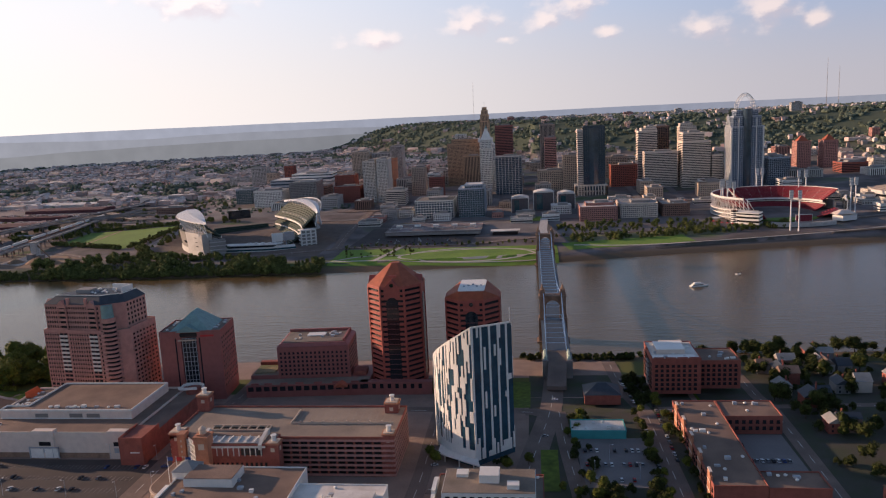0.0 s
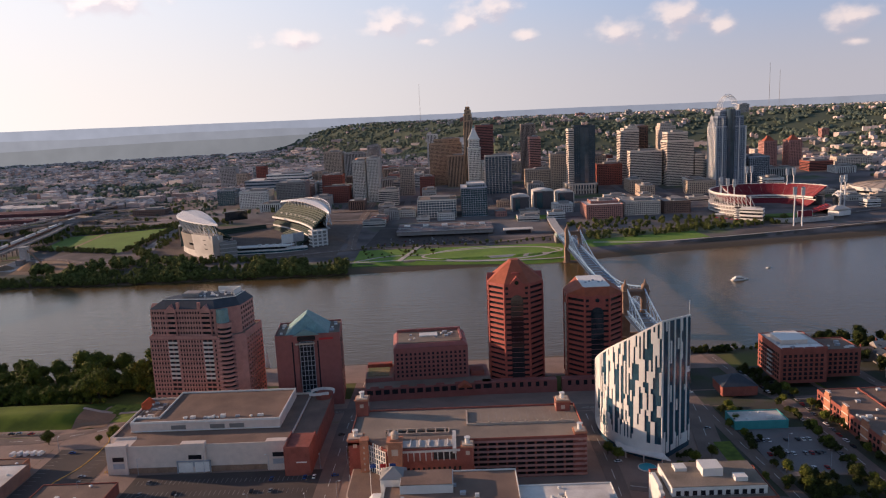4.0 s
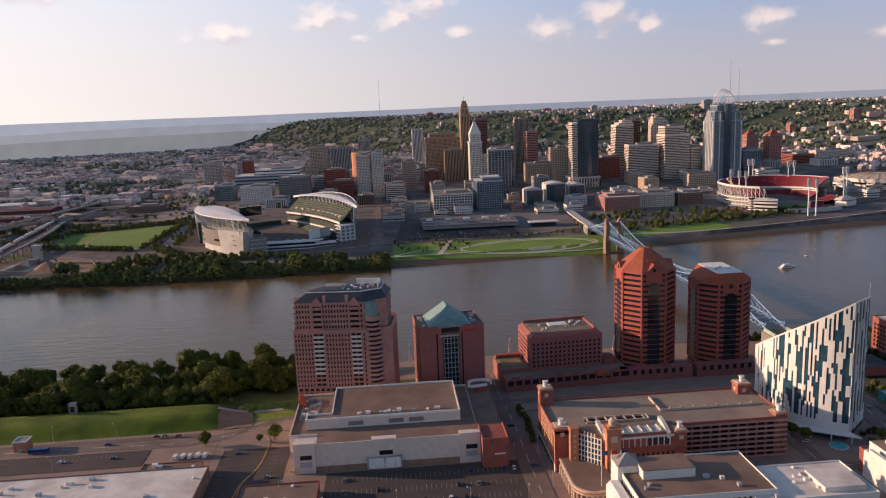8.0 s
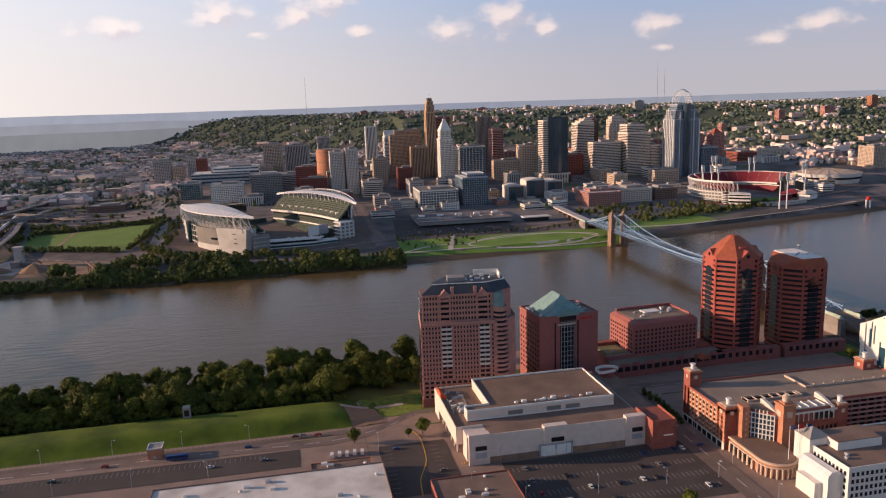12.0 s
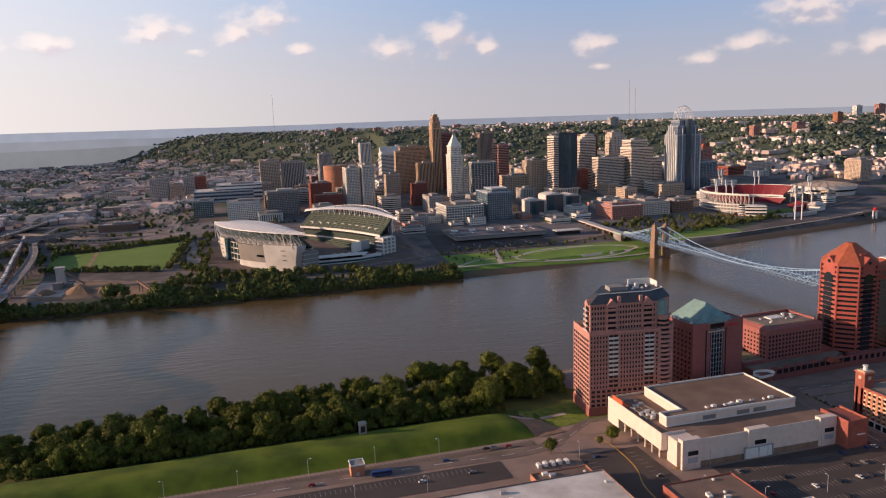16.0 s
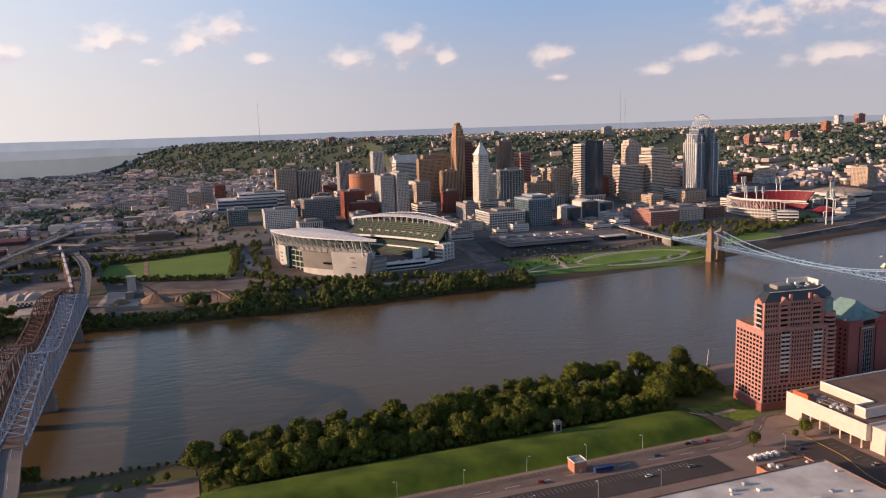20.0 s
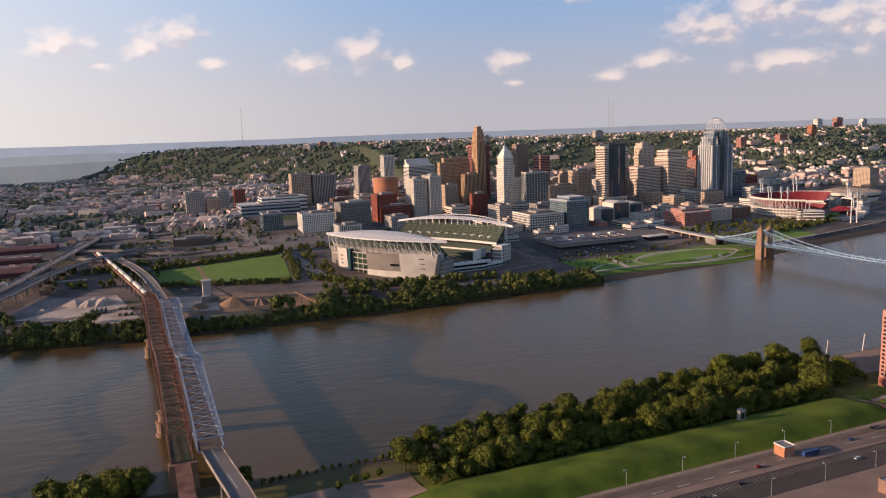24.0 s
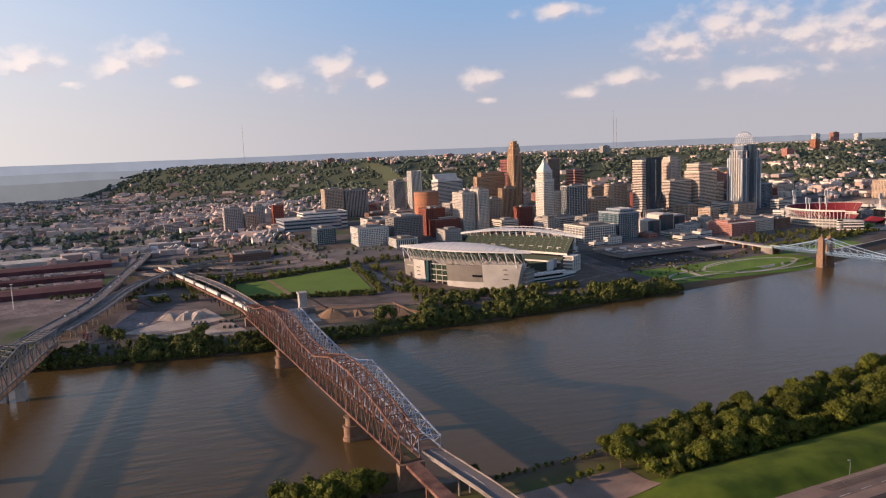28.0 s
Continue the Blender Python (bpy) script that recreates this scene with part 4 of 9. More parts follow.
        for s in (-3.6, 3.6):
            part("gable_pier", Geo().box(x + s - 0.4, 1.2, h1, x + s + 0.4, 2.6, h2 - 2.5), "brick_pink", t)
        for j in range(5):
            part("balcony", Geo().box(x - 3.2, 0.9, h1 + 0.6 + j * 3.6, x + 3.2, 2.5, h1 + 0.9 + j * 3.6).box(x - 3.2, 0.9, h1 + 0.9 + j * 3.6, x + 3.2, 1.0, h1 + 2.4 + j * 3.6), "brick_pink", t)
            part("balcony_door", Geo().box(x - 2.8, 2.3, h1 + 1.0 + j * 3.6, x + 2.8, 2.6, h1 + 3.6 + j * 3.6), "glass_dark", t)
    part("gable", Geo().gable(0.6, 4, 8, 12, h2 - 1, 4.0, "x", 0.1), "brick_pink", t)
    for j in range(5):
        part("balcony", Geo().box(-0.2, 4, h1 + 0.6 + j * 3.6, 1.5, 12, h1 + 0.9 + j * 3.6).box(-0.2, 4, h1 + 0.9 + j * 3.6, -0.05, 12, h1 + 1.9 + j * 3.6), "concrete", t)
        part("balcony_door", Geo().box(1.3, 5, h1 + 1.0 + j * 3.6, 1.6, 11, h1 + 3.5 + j * 3.6), "glass_dark", t)
    part("bay_core", Geo().cyl(54, 4.5, -5, 4.6, h2 - 6, 24), "glass_dark", t)
    for j in range(20):
        part("curved_balcony", Geo().cyl(54, 4.5, 0.5 + j * 3.2, 6.0 if j < 17 else 5.0, 1.5 if j < 19 else 3.2, 24), "brick_pink", t)
    part("copper_roof", Geo().cyl(53, 5, h2 - 10.5, 4.4, 10, 16, 4.0), "copper_green", t, "green copper turret roof")


def copper_tower():
    t = thing("office_tower", "rose granite office block with a hipped green copper roof", "building", -279.5, 511, STREET, 6)
    w, d, h = 46, 35, 48.5
    for x0, x1, y0, up in ((0, 16, 0, 0), (28, w, 0, 0), (16, 28, 1.5, 1)):
        part("wall", Geo().box(x0, y0, -6, x1, d - y0, h + up), "granite_rose", t)
    part("roof_deck", Geo().box(0.5, 0.5, h, w - 0.5, d - 0.5, h + 0.3), "roof_gravel", t)
    parapet(t, 0, 0, w, d, h, h + 1.3, "granite_rose")
    r = Geo().prism([(7, 0.8), (38, 0.8), (38, d - 1), (7, d - 1)], h + 0.3, h + 13, [(21.7, 12), (22.3, 12), (22.3, d - 10), (21.7, d - 10)])
    part("copper_roof", r, "copper_green", t)
    part("front_pediment", Geo().gable(13, -1.0, 31, 9, h + 0.6, 5.0, "y", 0.2), "copper_green", t)
    glass = Geo().box(16.8, 0.4, 6, 27.2, 1.6, h - 4)
    part("glass_bay", glass, "glass_dark", t)
    for i in range(5):
        part("mullion", Geo().box(16.9 + i * 2.5, 0.1, 6, 17.25 + i * 2.5, 0.5, h - 4), "steel_grey", t)
    for j in range(11):
        part("transom", Geo().box(16.8, 0.15, 8 + j * 3.6, 27.2, 0.45, 8.3 + j * 3.6), "steel_grey", t)
    part("attic_window", Geo().box(15.5, -0.15, h - 3.2, 28.5, 1.3, h - 0.4), "glass_dark", t)
    part("window_strip", Geo().box(11.6, -0.1, 5, 12.6, 0.1, h - 4), "glass_dark", t)
    part("window_strip", Geo().box(29.6, -0.1, 5, 30.6, 0.1, h - 4), "glass_dark", t)
    part("transom_beam", Geo().box(14, -0.9, h - 6.2, 28, 0.3, h - 5.2), "precast_tan", t)
    punched(t, d - 2, 4, h - 2, 3.7, 4.0, (-0.02, d - 1, -90), "glass_dark", (1.5, 1.6), join=True)
    punched(t, d - 2, 4, h - 2, 3.7, 4.0, (w + 0.02, 1, 90), "glass_dark", (1.5, 1.6), join=True)
    part("entrance_canopy", Geo().gable(14, -12, 28, 0, 4.5, 3, "y", 0.2), "teal_metal", t)
    part("sign", Geo().box(31, -0.3, h - 3.4, 41, 0.1, h - 2.0), "sign_red", t)
    plain_roof_kit(t, 1, 1, 7, d - 1, h + 0.3, 5, 4)
    plain_roof_kit(t, 37, 1, w, d - 1, h + 0.3, 5, 5)


def riverside_hotel():
    t = thing("hotel", "rose brick hotel with a recessed dark roof deck", "building", -197.5, 533, STREET, 4)
    w, d, h = 55.5, 37, 30
    part("wall", Geo().box(0, 0, -6, w, d, h), "granite_rose", t)
    part("roof", Geo().box(1, 1, h, w - 1, d - 1, h + 0.2), "roof_grey", t)
    part("sloped_edge", Geo().prism([(0, 0), (w, 0), (w, d), (0, d)], h + 0.2, h + 2.4, [(2.5, 2.5), (w - 2.5, 2.5), (w - 2.5, d - 2.5), (2.5, d - 2.5)]), "granite_rose", t)
    part("roof_well", Geo().box(4, 4, h + 2.4, w - 4, d - 4, h + 2.9), "roof_gravel", t)
    part("roof_wall", Geo().box(3, d - 5, h + 2.4, w - 3, d - 3.6, h + 5.0).box(w - 5, 4, h + 2.4, w - 3.6, d - 5, h + 4.4), "granite_rose", t)
    part("skylight", Geo().box(20, 18, h + 2.9, 34, 26, h + 3.7), "white_panel", t)
    plain_roof_kit(t, 6, 7, w - 6, d - 6, h + 2.9, 12, 6)
    punched(t, w - 2, 7, h - 1, 3.3, 3.2, (1, -0.02, 0), "glass_dark", (1.5, 1.5))
    punched(t, d - 2, 7, h - 1, 3.3, 3.2, (-0.02, d - 1, -90), "glass_dark", (1.5, 1.5), join=True)
    punched(t, d - 2, 7, h - 1, 3.3, 3.2, (w + 0.02, 1, 90), "glass_dark", (1.5, 1.5), join=True)
    pod = part("podium", Geo().box(-22, -14, -6, w + 16, 0, 5).box(-22, 0, -6, -0.5, d - 6, 8).box(w + 0.5, 0, -6, w + 16, d - 10, 5), "granite_rose", t)
    part("podium_roof", Geo().box(-21.4, -13.4, 5, w + 15.4, -0.4, 5.2).box(-21.4, 0.4, 8, -1, d - 6.6, 8.2), "roof_gravel", t)
    for x0 in (-18, -8, 4, 16, 30, 44, 58):
        part("terrace_wall", Geo().box(x0, -13.8, 5.2, x0 + 6, -13.2, 6.6), "granite_rose", t)
    part("terrace_planter", Geo().box(-20, 4, 8.2, -4, 22, 9.0), "garden", t)
    part("trellis", Geo().box(-21, 24, 8.2, -2, 29, 11).box(w + 2, 2, 5.2, w + 12, 14, 8.4), "brick_red", t)
    for i in range(15):
        part("arcade_bay", Geo().box(-20.5 + i * 6.1, -14.3, 0.4, -16.3 + i * 6.1, -13.8, 3.8), "glass_dark", pod)
    part("canopy", Geo().gable(46, -20, 56, -12, 4, 3, "y", 0.2), "roof_tile_red", t)


def octagon(h, c):
    return [(-h + c, -h), (h - c, -h), (h, -h + c), (h, h - c), (h - c, h), (-h + c, h), (-h, h - c), (-h, -h + c)]


def granite_tower(x, y, half, top, flat, label):
    t = thing("granite_tower", label, "building", x, y, STREET)
    h, c = top - STREET, half * 0.55
    part("glazing", Geo().prism(octagon(half - 0.7, c), -6, h - 0.5), "glass_dark", t)
    n = int(h / 3.9)
    me = Geo().prism(octagon(half, c), 0, 2.0).mesh("spandrel", "granite_red")
    pieces("spandrel", me, [(0, 0, j * 3.9, 0) for j in range(-1, n)], t)
    part("attic", Geo().prism(octagon(half + 0.15, c), h - 2.2, h), "granite_red", t)
    g = Geo()
    o = octagon(half - 0.05, c)
    for i in range(8):
        p, q = Vector((*o[i], 0)), Vector((*o[(i + 1) % 8], 0))
        for f in (0.02, 0.98):
            a = p.lerp(q, f)
            g.cbox(a.x, a.y, 0, 0.9, 0.9, h - 1, math.degrees(math.atan2(q.y - p.y, q.x - p.x)))
    part("pier_cladding", g, "granite_red", t, kind="stuff")
    for rz in (0, 90, 180, 270):
        strip = Geo().box(-4.6, -half - 0.12, 3, 4.6, -half + 2, h - 13)
        strip.sweep([[(4.6 * math.cos(a), -half - 0.12, h - 13.2), (4.6 * math.cos(a), -half + 2, h - 13.2), (4.6 * math.cos(a), -half + 2, h - 13 + 4.6 * math.sin(a)), (4.6 * math.cos(a), -half - 0.12, h - 13 + 4.6 * math.sin(a))] for a in [math.pi * k / 10 for k in range(11)]])
        ob = part("glass_bay", strip, "glass_black", t)
        for k in range(n - 4):
            part("glazing_bar", Geo().box(-4.6, -half - 0.2, 5 + 3.9 * k, 4.6, -half - 0.1, 5.25 + 3.9 * k), "granite_rose", ob)
        ob.matrix_basis = pose(0, 0, 0, 0, 0, rz)
        hood = part("gable_hood", Geo().box(-6, -half - 0.05, h - 8.2, 6, -half + 3, h - 1).gable(-6, -half - 0.05, 6, -half + 9, h - 1, 2.0 if flat else 6.0, "y", 0.05), "granite_red", t)
        hood.matrix_basis = pose(0, 0, 0, 0, 0, rz)
        eye = part("round_window", Geo().cyl(0, 0, 0, 1.5, 0.3, 16), "glass_black", hood)
        eye.matrix_basis = pose(0, -half - 0.06, h - (3.2 if flat else -0.8), 90, 0, 0)
    if flat:
        u, v = half * 0.5, half * 0.95
        flat_top = [(-u + 1, -v), (u - 1, -v), (u, -v + 2), (u, v - 2), (u - 1, v), (-u + 1, v), (-u, v - 2), (-u, -v + 2)]
        part("roof_slope", Geo().prism(octagon(half, c), h, h + 6.5, flat_top), "roof_tile_red", t)
        part("flat_roof", Geo().prism([(0.97 * x_, 0.97 * y_) for x_, y_ in flat_top], h + 6.5, h + 7.0), "white_paint", t, "white flat roof")
        for i in range(5):
            part("roof_unit", Geo().cbox(-6 + 3.2 * i, -6 + 3 * (i % 3), h + 7.0, 1.6, 1.3, 1.0), "steel_grey", t)
    else:
        part("roof_slope", Geo().prism(octagon(half, c), h, h + 14.5, octagon(3.2, 1.2)), "roof_tile_red", t)
        part("dormer", Geo().box(-3, -14, h + 3, 3, -9, h + 7), "granite_red", t)
    pod = part("podium", Geo().box(-half - 7, -half - 7, -6, half + 7, -half - 0.5, 5.2), "granite_rose", t)
    for i in range(8):
        part("arcade_bay", Geo().box(-half - 3 + i * (2 * half + 6) / 8, -half - 7.3, 0.5, -half - 0.4 + i * (2 * half + 6) / 8, -half - 6.8, 4), "glass_dark", pod)
    return t


def curved_condo():
    """Curved white tower whose roof sweeps up to a point."""
    t = thing("condominium_tower", "white stone and blue glass tower with a sweeping pointed roof", "building", -40, 425, STREET)
    A, B, C, D, E = [Vector((x + 40, y - 425)) for x, y in ((-61, 462), (-68, 430), (-58, 409), (-36, 399), (-14, 419))]
    pts = []
    for i in range(61):
        s = i / 60
        pts.append(A * (1 - s) ** 3 + B * 3 * s * (1 - s) ** 2 + C * 3 * s * s * (1 - s) + D * s ** 3)
    arc = [0.0]
    for p, q in zip(pts, pts[1:]):
        arc.append(arc[-1] + (q - p).length)
    total = arc[-1]
    def top(f):
        return 39 + 43.0 * f ** 1.12
    # glass body
    line = pts + [E]
    g = Geo()
    n = len(line)
    tops = [top(a / total) for a in arc] + [79.5]
    for f, z in ((0.06, 66.0), (0.3, 52.0), (0.65, 44.0)):
        line.append(E.lerp(A, f))
        tops.append(z)
    n = len(line)
    g.v = [(p.x, p.y, 0) for p in line] + [(p.x, p.y, z) for p, z in zip(line, tops)]
    g.f = [(i, (i + 1) % n, n + (i + 1) % n, n + i) for i in range(n)] + [tuple(range(n - 1, -1, -1))]
    cen = len(g.v)
    g.v.append((sum(p.x for p in line) / n, sum(p.y for p in line) / n, 48))
    g.f += [(n + i, n + (i + 1) % n, cen) for i in range(n)]
    part("glass_body", g, "glass_condo", t)
    r = random.Random(8)
    rest = Geo()
    count = 0
    def strip(p, q, hmax, col):
        nonlocal count
        d = (q - p)
        ang = math.degrees(math.atan2(d.y, d.x))
        c = (p + q) / 2 + Vector((d.y, -d.x)).normalized() * 0.18
        z, start = 3.5, None
        shift = r.uniform(0, 3)
        while z < hmax + 3.3:
            white = z < hmax and (0.8 * noise.noise(Vector((col * 1.37, (z + shift) * 0.035, 2.0))) + 0.8 * noise.noise(Vector((col * 2.9, (z + shift) * 0.07, 7.0))) > -0.10 - (0.5 if z < 9 else 0) + (-0.1 if col < 8 else (-0.6 if col % 5 == 0 else 0.5) if 69 < col < 100 else 0.10 if col < 60 else 0.0))
            if white and start is None:
                start = z
            if not white and start is not None:
                g1 = Geo().cbox(c.x, c.y, start, d.length * 1.005, 0.5, min(z, hmax) - start, ang)
                if count < 300:
                    part("stone_panel", g1, "white_panel", t)
                    count += 1
                else:
                    rest.add(g1)
                start = None
            z += 3.3
    for i in range(60):
        strip(pts[i], pts[i + 1], min(tops[i], tops[i + 1]) + 0.6, i)
    steps = 24
    for i in range(steps):
        p, q = D.lerp(E, i / steps), D.lerp(E, (i + 1) / steps)
        strip(p, q, 82 - 2.5 * i / steps, 70 + i)
    for i in range(34):
        p, q = E.lerp(A, i / 34), E.lerp(A, (i + 1) / 34)
        strip(p, q, float(np.interp((i + 1) / 34, [0, 0.06, 0.3, 0.65, 1], [78, 65, 51, 43, 38])), 120 + i)
    part("stone_cladding", rest, "white_panel", t, kind="stuff")
    edge = Geo()
    top_line = [Vector((p.x, p.y, z + 0.6)) for p, z in zip(line, tops)]
    for p, q in zip(top_line, top_line[1:] + top_line[:1]):
        edge.bar(p, q, 0.7, 0.9)
    part("roof_edge", edge, "white_panel", t)
    part("mast", Geo().cyl(E.x - 0.8, E.y - 0.4, 80, 0.18, 9, 6), "steel_grey", t)
    tip = pts[-1] + Vector((3, -9))
    canopy = Geo().prism([(pts[34].x - 1, pts[34].y), (pts[40].x - 5, pts[40].y - 6), (tip.x, tip.y), (pts[-1].x + 1, pts[-1].y + 1)], 4.4, 5.2)
    part("entrance_canopy", canopy, "white_panel", t, "angular white entrance canopy")
    for f in (0.15, 0.5, 0.85):
        c = Vector((pts[40].x - 4.5, pts[40].y - 5.5)).lerp(tip, f)
        part("column", Geo().cyl(c.x, c.y + 0.6, 0, 0.35, 4.4, 8), "white_panel", t)


def garage_turret(x, y, h, parent, size=7.0):
    p = part("turret", Geo().cbox(x, y, 0, size, size, h - 6.4), "brick_red", parent)
    part("cornice", Geo().cbox(x, y, h - 6.4, size + 1.0, size + 1.0, 0.8), "brick_orange", p)
    part("cornice_slab", Geo().cbox(x, y, h - 5.6, size - 0.6, size - 0.6, 0.5), "precast_tan", p)
    part("lantern", Geo().cyl(x, y, h - 5.1, 1.3, 3.0, 12).cyl(x, y, h - 2.1, 1.7, 0.4, 12), "white_panel", p, "white round roof lantern")
    for s in (-1, 1):
        part("medallion", Geo().cbox(x, y + s * (size / 2 + 0.05), h - 10.5, 2.2, 0.25, 2.2), "precast_tan", p)
        part("medallion", Geo().cbox(x + s * (size / 2 + 0.05), y, h - 10.5, 0.25, 2.2, 2.2), "precast_tan", p)


def parking_garage():
    t = thing("parking_garage", "red brick parking garage with corner turrets and open decks", "building", -212, 386, STREET)
    w, d, h = 132, 46, 23
    part("deck_slab", Geo().box(0.6, 0.6, h - 0.6, w - 0.6, d - 0.6, h), "deck_stained", t)
    # solid core, painted near-black for the shade inside the decks
    part("core", Geo().box(2.5, 2.5, 0, w - 2.5, d - 2.5, h - 0.6), "shade_black", t)
    for j in range(8):
        z = j * 2.95 + 0.4
        part("deck_parapet", Geo().box(66, 0, z, w, 0.5, z + 1.25), "brick_pink", t)
        part("deck_parapet", Geo().box(w - 0.5, 0.5, z, w, d, z + 1.25), "brick_pink", t)
        part("deck_parapet", Geo().box(0, 0, z, 0.5, d, z + 1.3), "precast_tan", t, "cream deck parapet")
        part("deck_parapet", Geo().box(0.5, d - 0.5, z, w - 0.5, d, z + 1.25), "brick_red", t)
    for i in range(13):
        part("column", Geo().box(66 + i * 5.3, 0.1, 0, 67.1 + i * 5.3, 0.9, h), "brick_red", t)
    for i in range(12):
        part("column", Geo().box(w - 0.9, 2 + i * 3.8, 0, w - 0.1, 3 + i * 3.8, h), "brick_brown", t)
        part("column", Geo().box(-0.15, 0.4 + i * 3.9, 0, 0.8, 2.2 + i * 3.9, h), "brick_orange", t)
    part("street_base", Geo().box(-0.4, 0, 0, 0, d, 4.6), "limestone", t, "pale stone street base")
    for i in range(8):
        part("shop_window", Geo().box(-0.55, 2.4 + i * 5.4, 0.5, -0.38, 6.4 + i * 5.4, 3.8), "glass_dark", t)
    for x0, y0, x1, y1 in ((0, 0, w, 0.5), (0, d - 0.5, w, d), (0, 0.5, 0.5, d - 0.5), (w - 0.5, 0.5, w, d - 0.5)):
        part("parapet", Geo().box(x0, y0, h - 0.6, x1, y1, h + 1.0), "brick_red", t)
    # ramp well, a near-black sheet painted for its shade, and low walls on the open deck
    part("ramp_well", Geo().box(20, 10, h, 56, 15.5, h + 0.05), "shade_black", t)
    for x0, y0, x1, y1 in ((20, 15.5, 56, 16.1), (20, 9.4, 56, 10), (55.6, 10, 56.2, 15.5), (66, 20, 66.8, 40), (66.8, 20, 128, 20.5)):
        part("ramp_wall", Geo().box(x0, y0, h, x1, y1, h + 1.2), "precast_tan", t)
    for i in range(7):
        part("ramp_beam", Geo().box(21 + 5.4 * i, 10, h + 0.6, 21.6 + 5.4 * i, 15.5, h + 1.1), "precast_tan", t)
    for i in range(8):
        part("deck_bollard", Geo().cbox(72 + 7 * i, 20.2, h + 1.2, 0.8, 0.8, 0.9), "precast_tan", t)
    for i in range(13):
        part("deck_joint", Geo().box(70 + 4.6 * i, 22, h, 70.15 + 4.6 * i, 38, h + 0.02), "faded_paint", t)
    for x, y, hh, size in ((3.6, 42.5, 39, 7.5), (124, 40, 35, 8), (128.5, 4, 31, 6.5), (4, 4, 31.5, 8)):
        garage_turret(x, y, hh, t, size)
    # office block with a slanted glazed corner
    outline = [(10, 2), (12, -2), (23, -13), (66, -12), (66, 2)]
    front = part("office_front", Geo().prism(outline, 0, 25), "brick_red", t)
    part("office_roof", Geo().prism([(11, 1.6), (12.6, -1.8), (23.4, -12.4), (65.5, -11.4), (65.5, 1.6)], 25, 25.3), "roof_membrane", t)
    for x0, x1 in ((23, 25), (58, 60)):
        arch = Geo()
        arch.sweep([[(x0, -13 + 15 * k / 10, 22), (x1, -13 + 15 * k / 10, 22), (x1, -13 + 15 * k / 10, 25 + 3.4 * math.sin(math.pi / 2 * k / 10)), (x0, -13 + 15 * k / 10, 25 + 3.4 * math.sin(math.pi / 2 * k / 10))] for k in range(11)])
        part("arched_wall", arch, "limestone", t, "cream arched roof wall")
    for i in range(6):
        part("pergola_beam", Geo().box(30 + 5 * i, -10.6, 25.6, 30.5 + 5 * i, -3.0, 26.1), "white_panel", t)
    part("terrace", Geo().box(27, -11.4, 25.3, 58, -3, 25.5), "concrete", t)
    band = part("window_band", Geo().prism([(30, -12.75), (60, -12.2), (60, -11.8), (30, -12.3)], 18.5, 22.6), "glass_dark", front)
    for i in range(10):
        x = 30.5 + 3.2 * i
        part("mullion", Geo().box(x, -13.0, 18.2, x + 0.5, -12.5, 22.9), "limestone", band)
    part("band_cornice", Geo().prism([(28, -13.3), (62, -12.6), (62, -12.0), (28, -12.6)], 22.9, 24.0), "limestone", front)
    punched(t, 36, 8, 17.5, 3.4, 2.6, (27, -12.92, 1.3), "glass_dark", (1.3, 2.0))
    # glazed slanted face: white frame over glass
    ang = math.degrees(math.atan2(-11, 11))
    screen = part("corner_glass", Geo().cbox(17.2, -7.8, 8.4, 14.0, 0.5, 15.4, ang), "glass_blue", t)
    c, sn = math.cos(radians(ang)), math.sin(radians(ang))
    for i in range(8):
        u = -7 + 2 * i
        part("screen_mullion", Geo().cbox(17.2 + c * u - 0.28, -7.8 + sn * u - 0.28, 8.4, 0.5, 0.5, 15.4 + (2.2 if 2 <= i <= 5 else 0), ang), "white_panel", screen)
    for j in range(6):
        part("screen_transom", Geo().cbox(16.95, -8.05, 8.4 + 3.0 * j, 14.2, 0.45, 0.5, ang), "white_panel", screen)
    pier = part("corner_pier", Geo().cbox(9.5, -2.5, 0, 4.5, 5.5, 27.5), "brick_orange", t)
    for j in range(5):
        part("pier_light", Geo().cbox(9.5, -5.3, 10 + 3.2 * j, 0.9, 0.2, 1.2), "precast_tan", pier)
    clock = part("clock_tower", Geo().cbox(27.5, -14, 0, 7.5, 7.5, 30.5), "brick_orange", t)
    part("clock_tower_cap", Geo().cbox(27.5, -14, 30.5, 8.6, 8.6, 1.0).cbox(27.5, -14, 31.5, 5.0, 5.0, 0.8), "brick_orange", clock)
    part("clock_lantern", Geo().cyl(27.5, -14, 32.3, 2.0, 2.6, 12).cyl(27.5, -14, 34.9, 2.3, 1.6, 12, 0.5), "precast_tan", clock, "ochre domed lantern")
    part("clock", Geo().cbox(27.5, -17.85, 24, 3.4, 0.3, 3.4), "precast_tan", clock)
    part("clock", Geo().cbox(23.65, -14, 24, 0.3, 3.4, 3.4), "precast_tan", clock)
    garage_turret(66, -9, 31, t, 6.5)
    # rounded podium with a colonnade
    line = [(2, 0), (2, -26)] + [(13 - 11 * math.cos(radians(a)), -28 - 11 * math.sin(radians(a))) for a in range(0, 130, 15)] + [(24, -33), (24, -14), (12, -2), (10, 0)]
    shrink = [(13 + (x - 13) * 0.9, -16 + (y + 16) * 0.94) for x, y in line]
    part("podium", Geo().prism(shrink, 0, 8.2), "brick_orange", t)
    part("podium_roof", Geo().prism([(13 + (x - 13) * 0.93, -16 + (y + 16) * 0.96) for x, y in line], 8.6, 8.9), "roof_membrane", t)
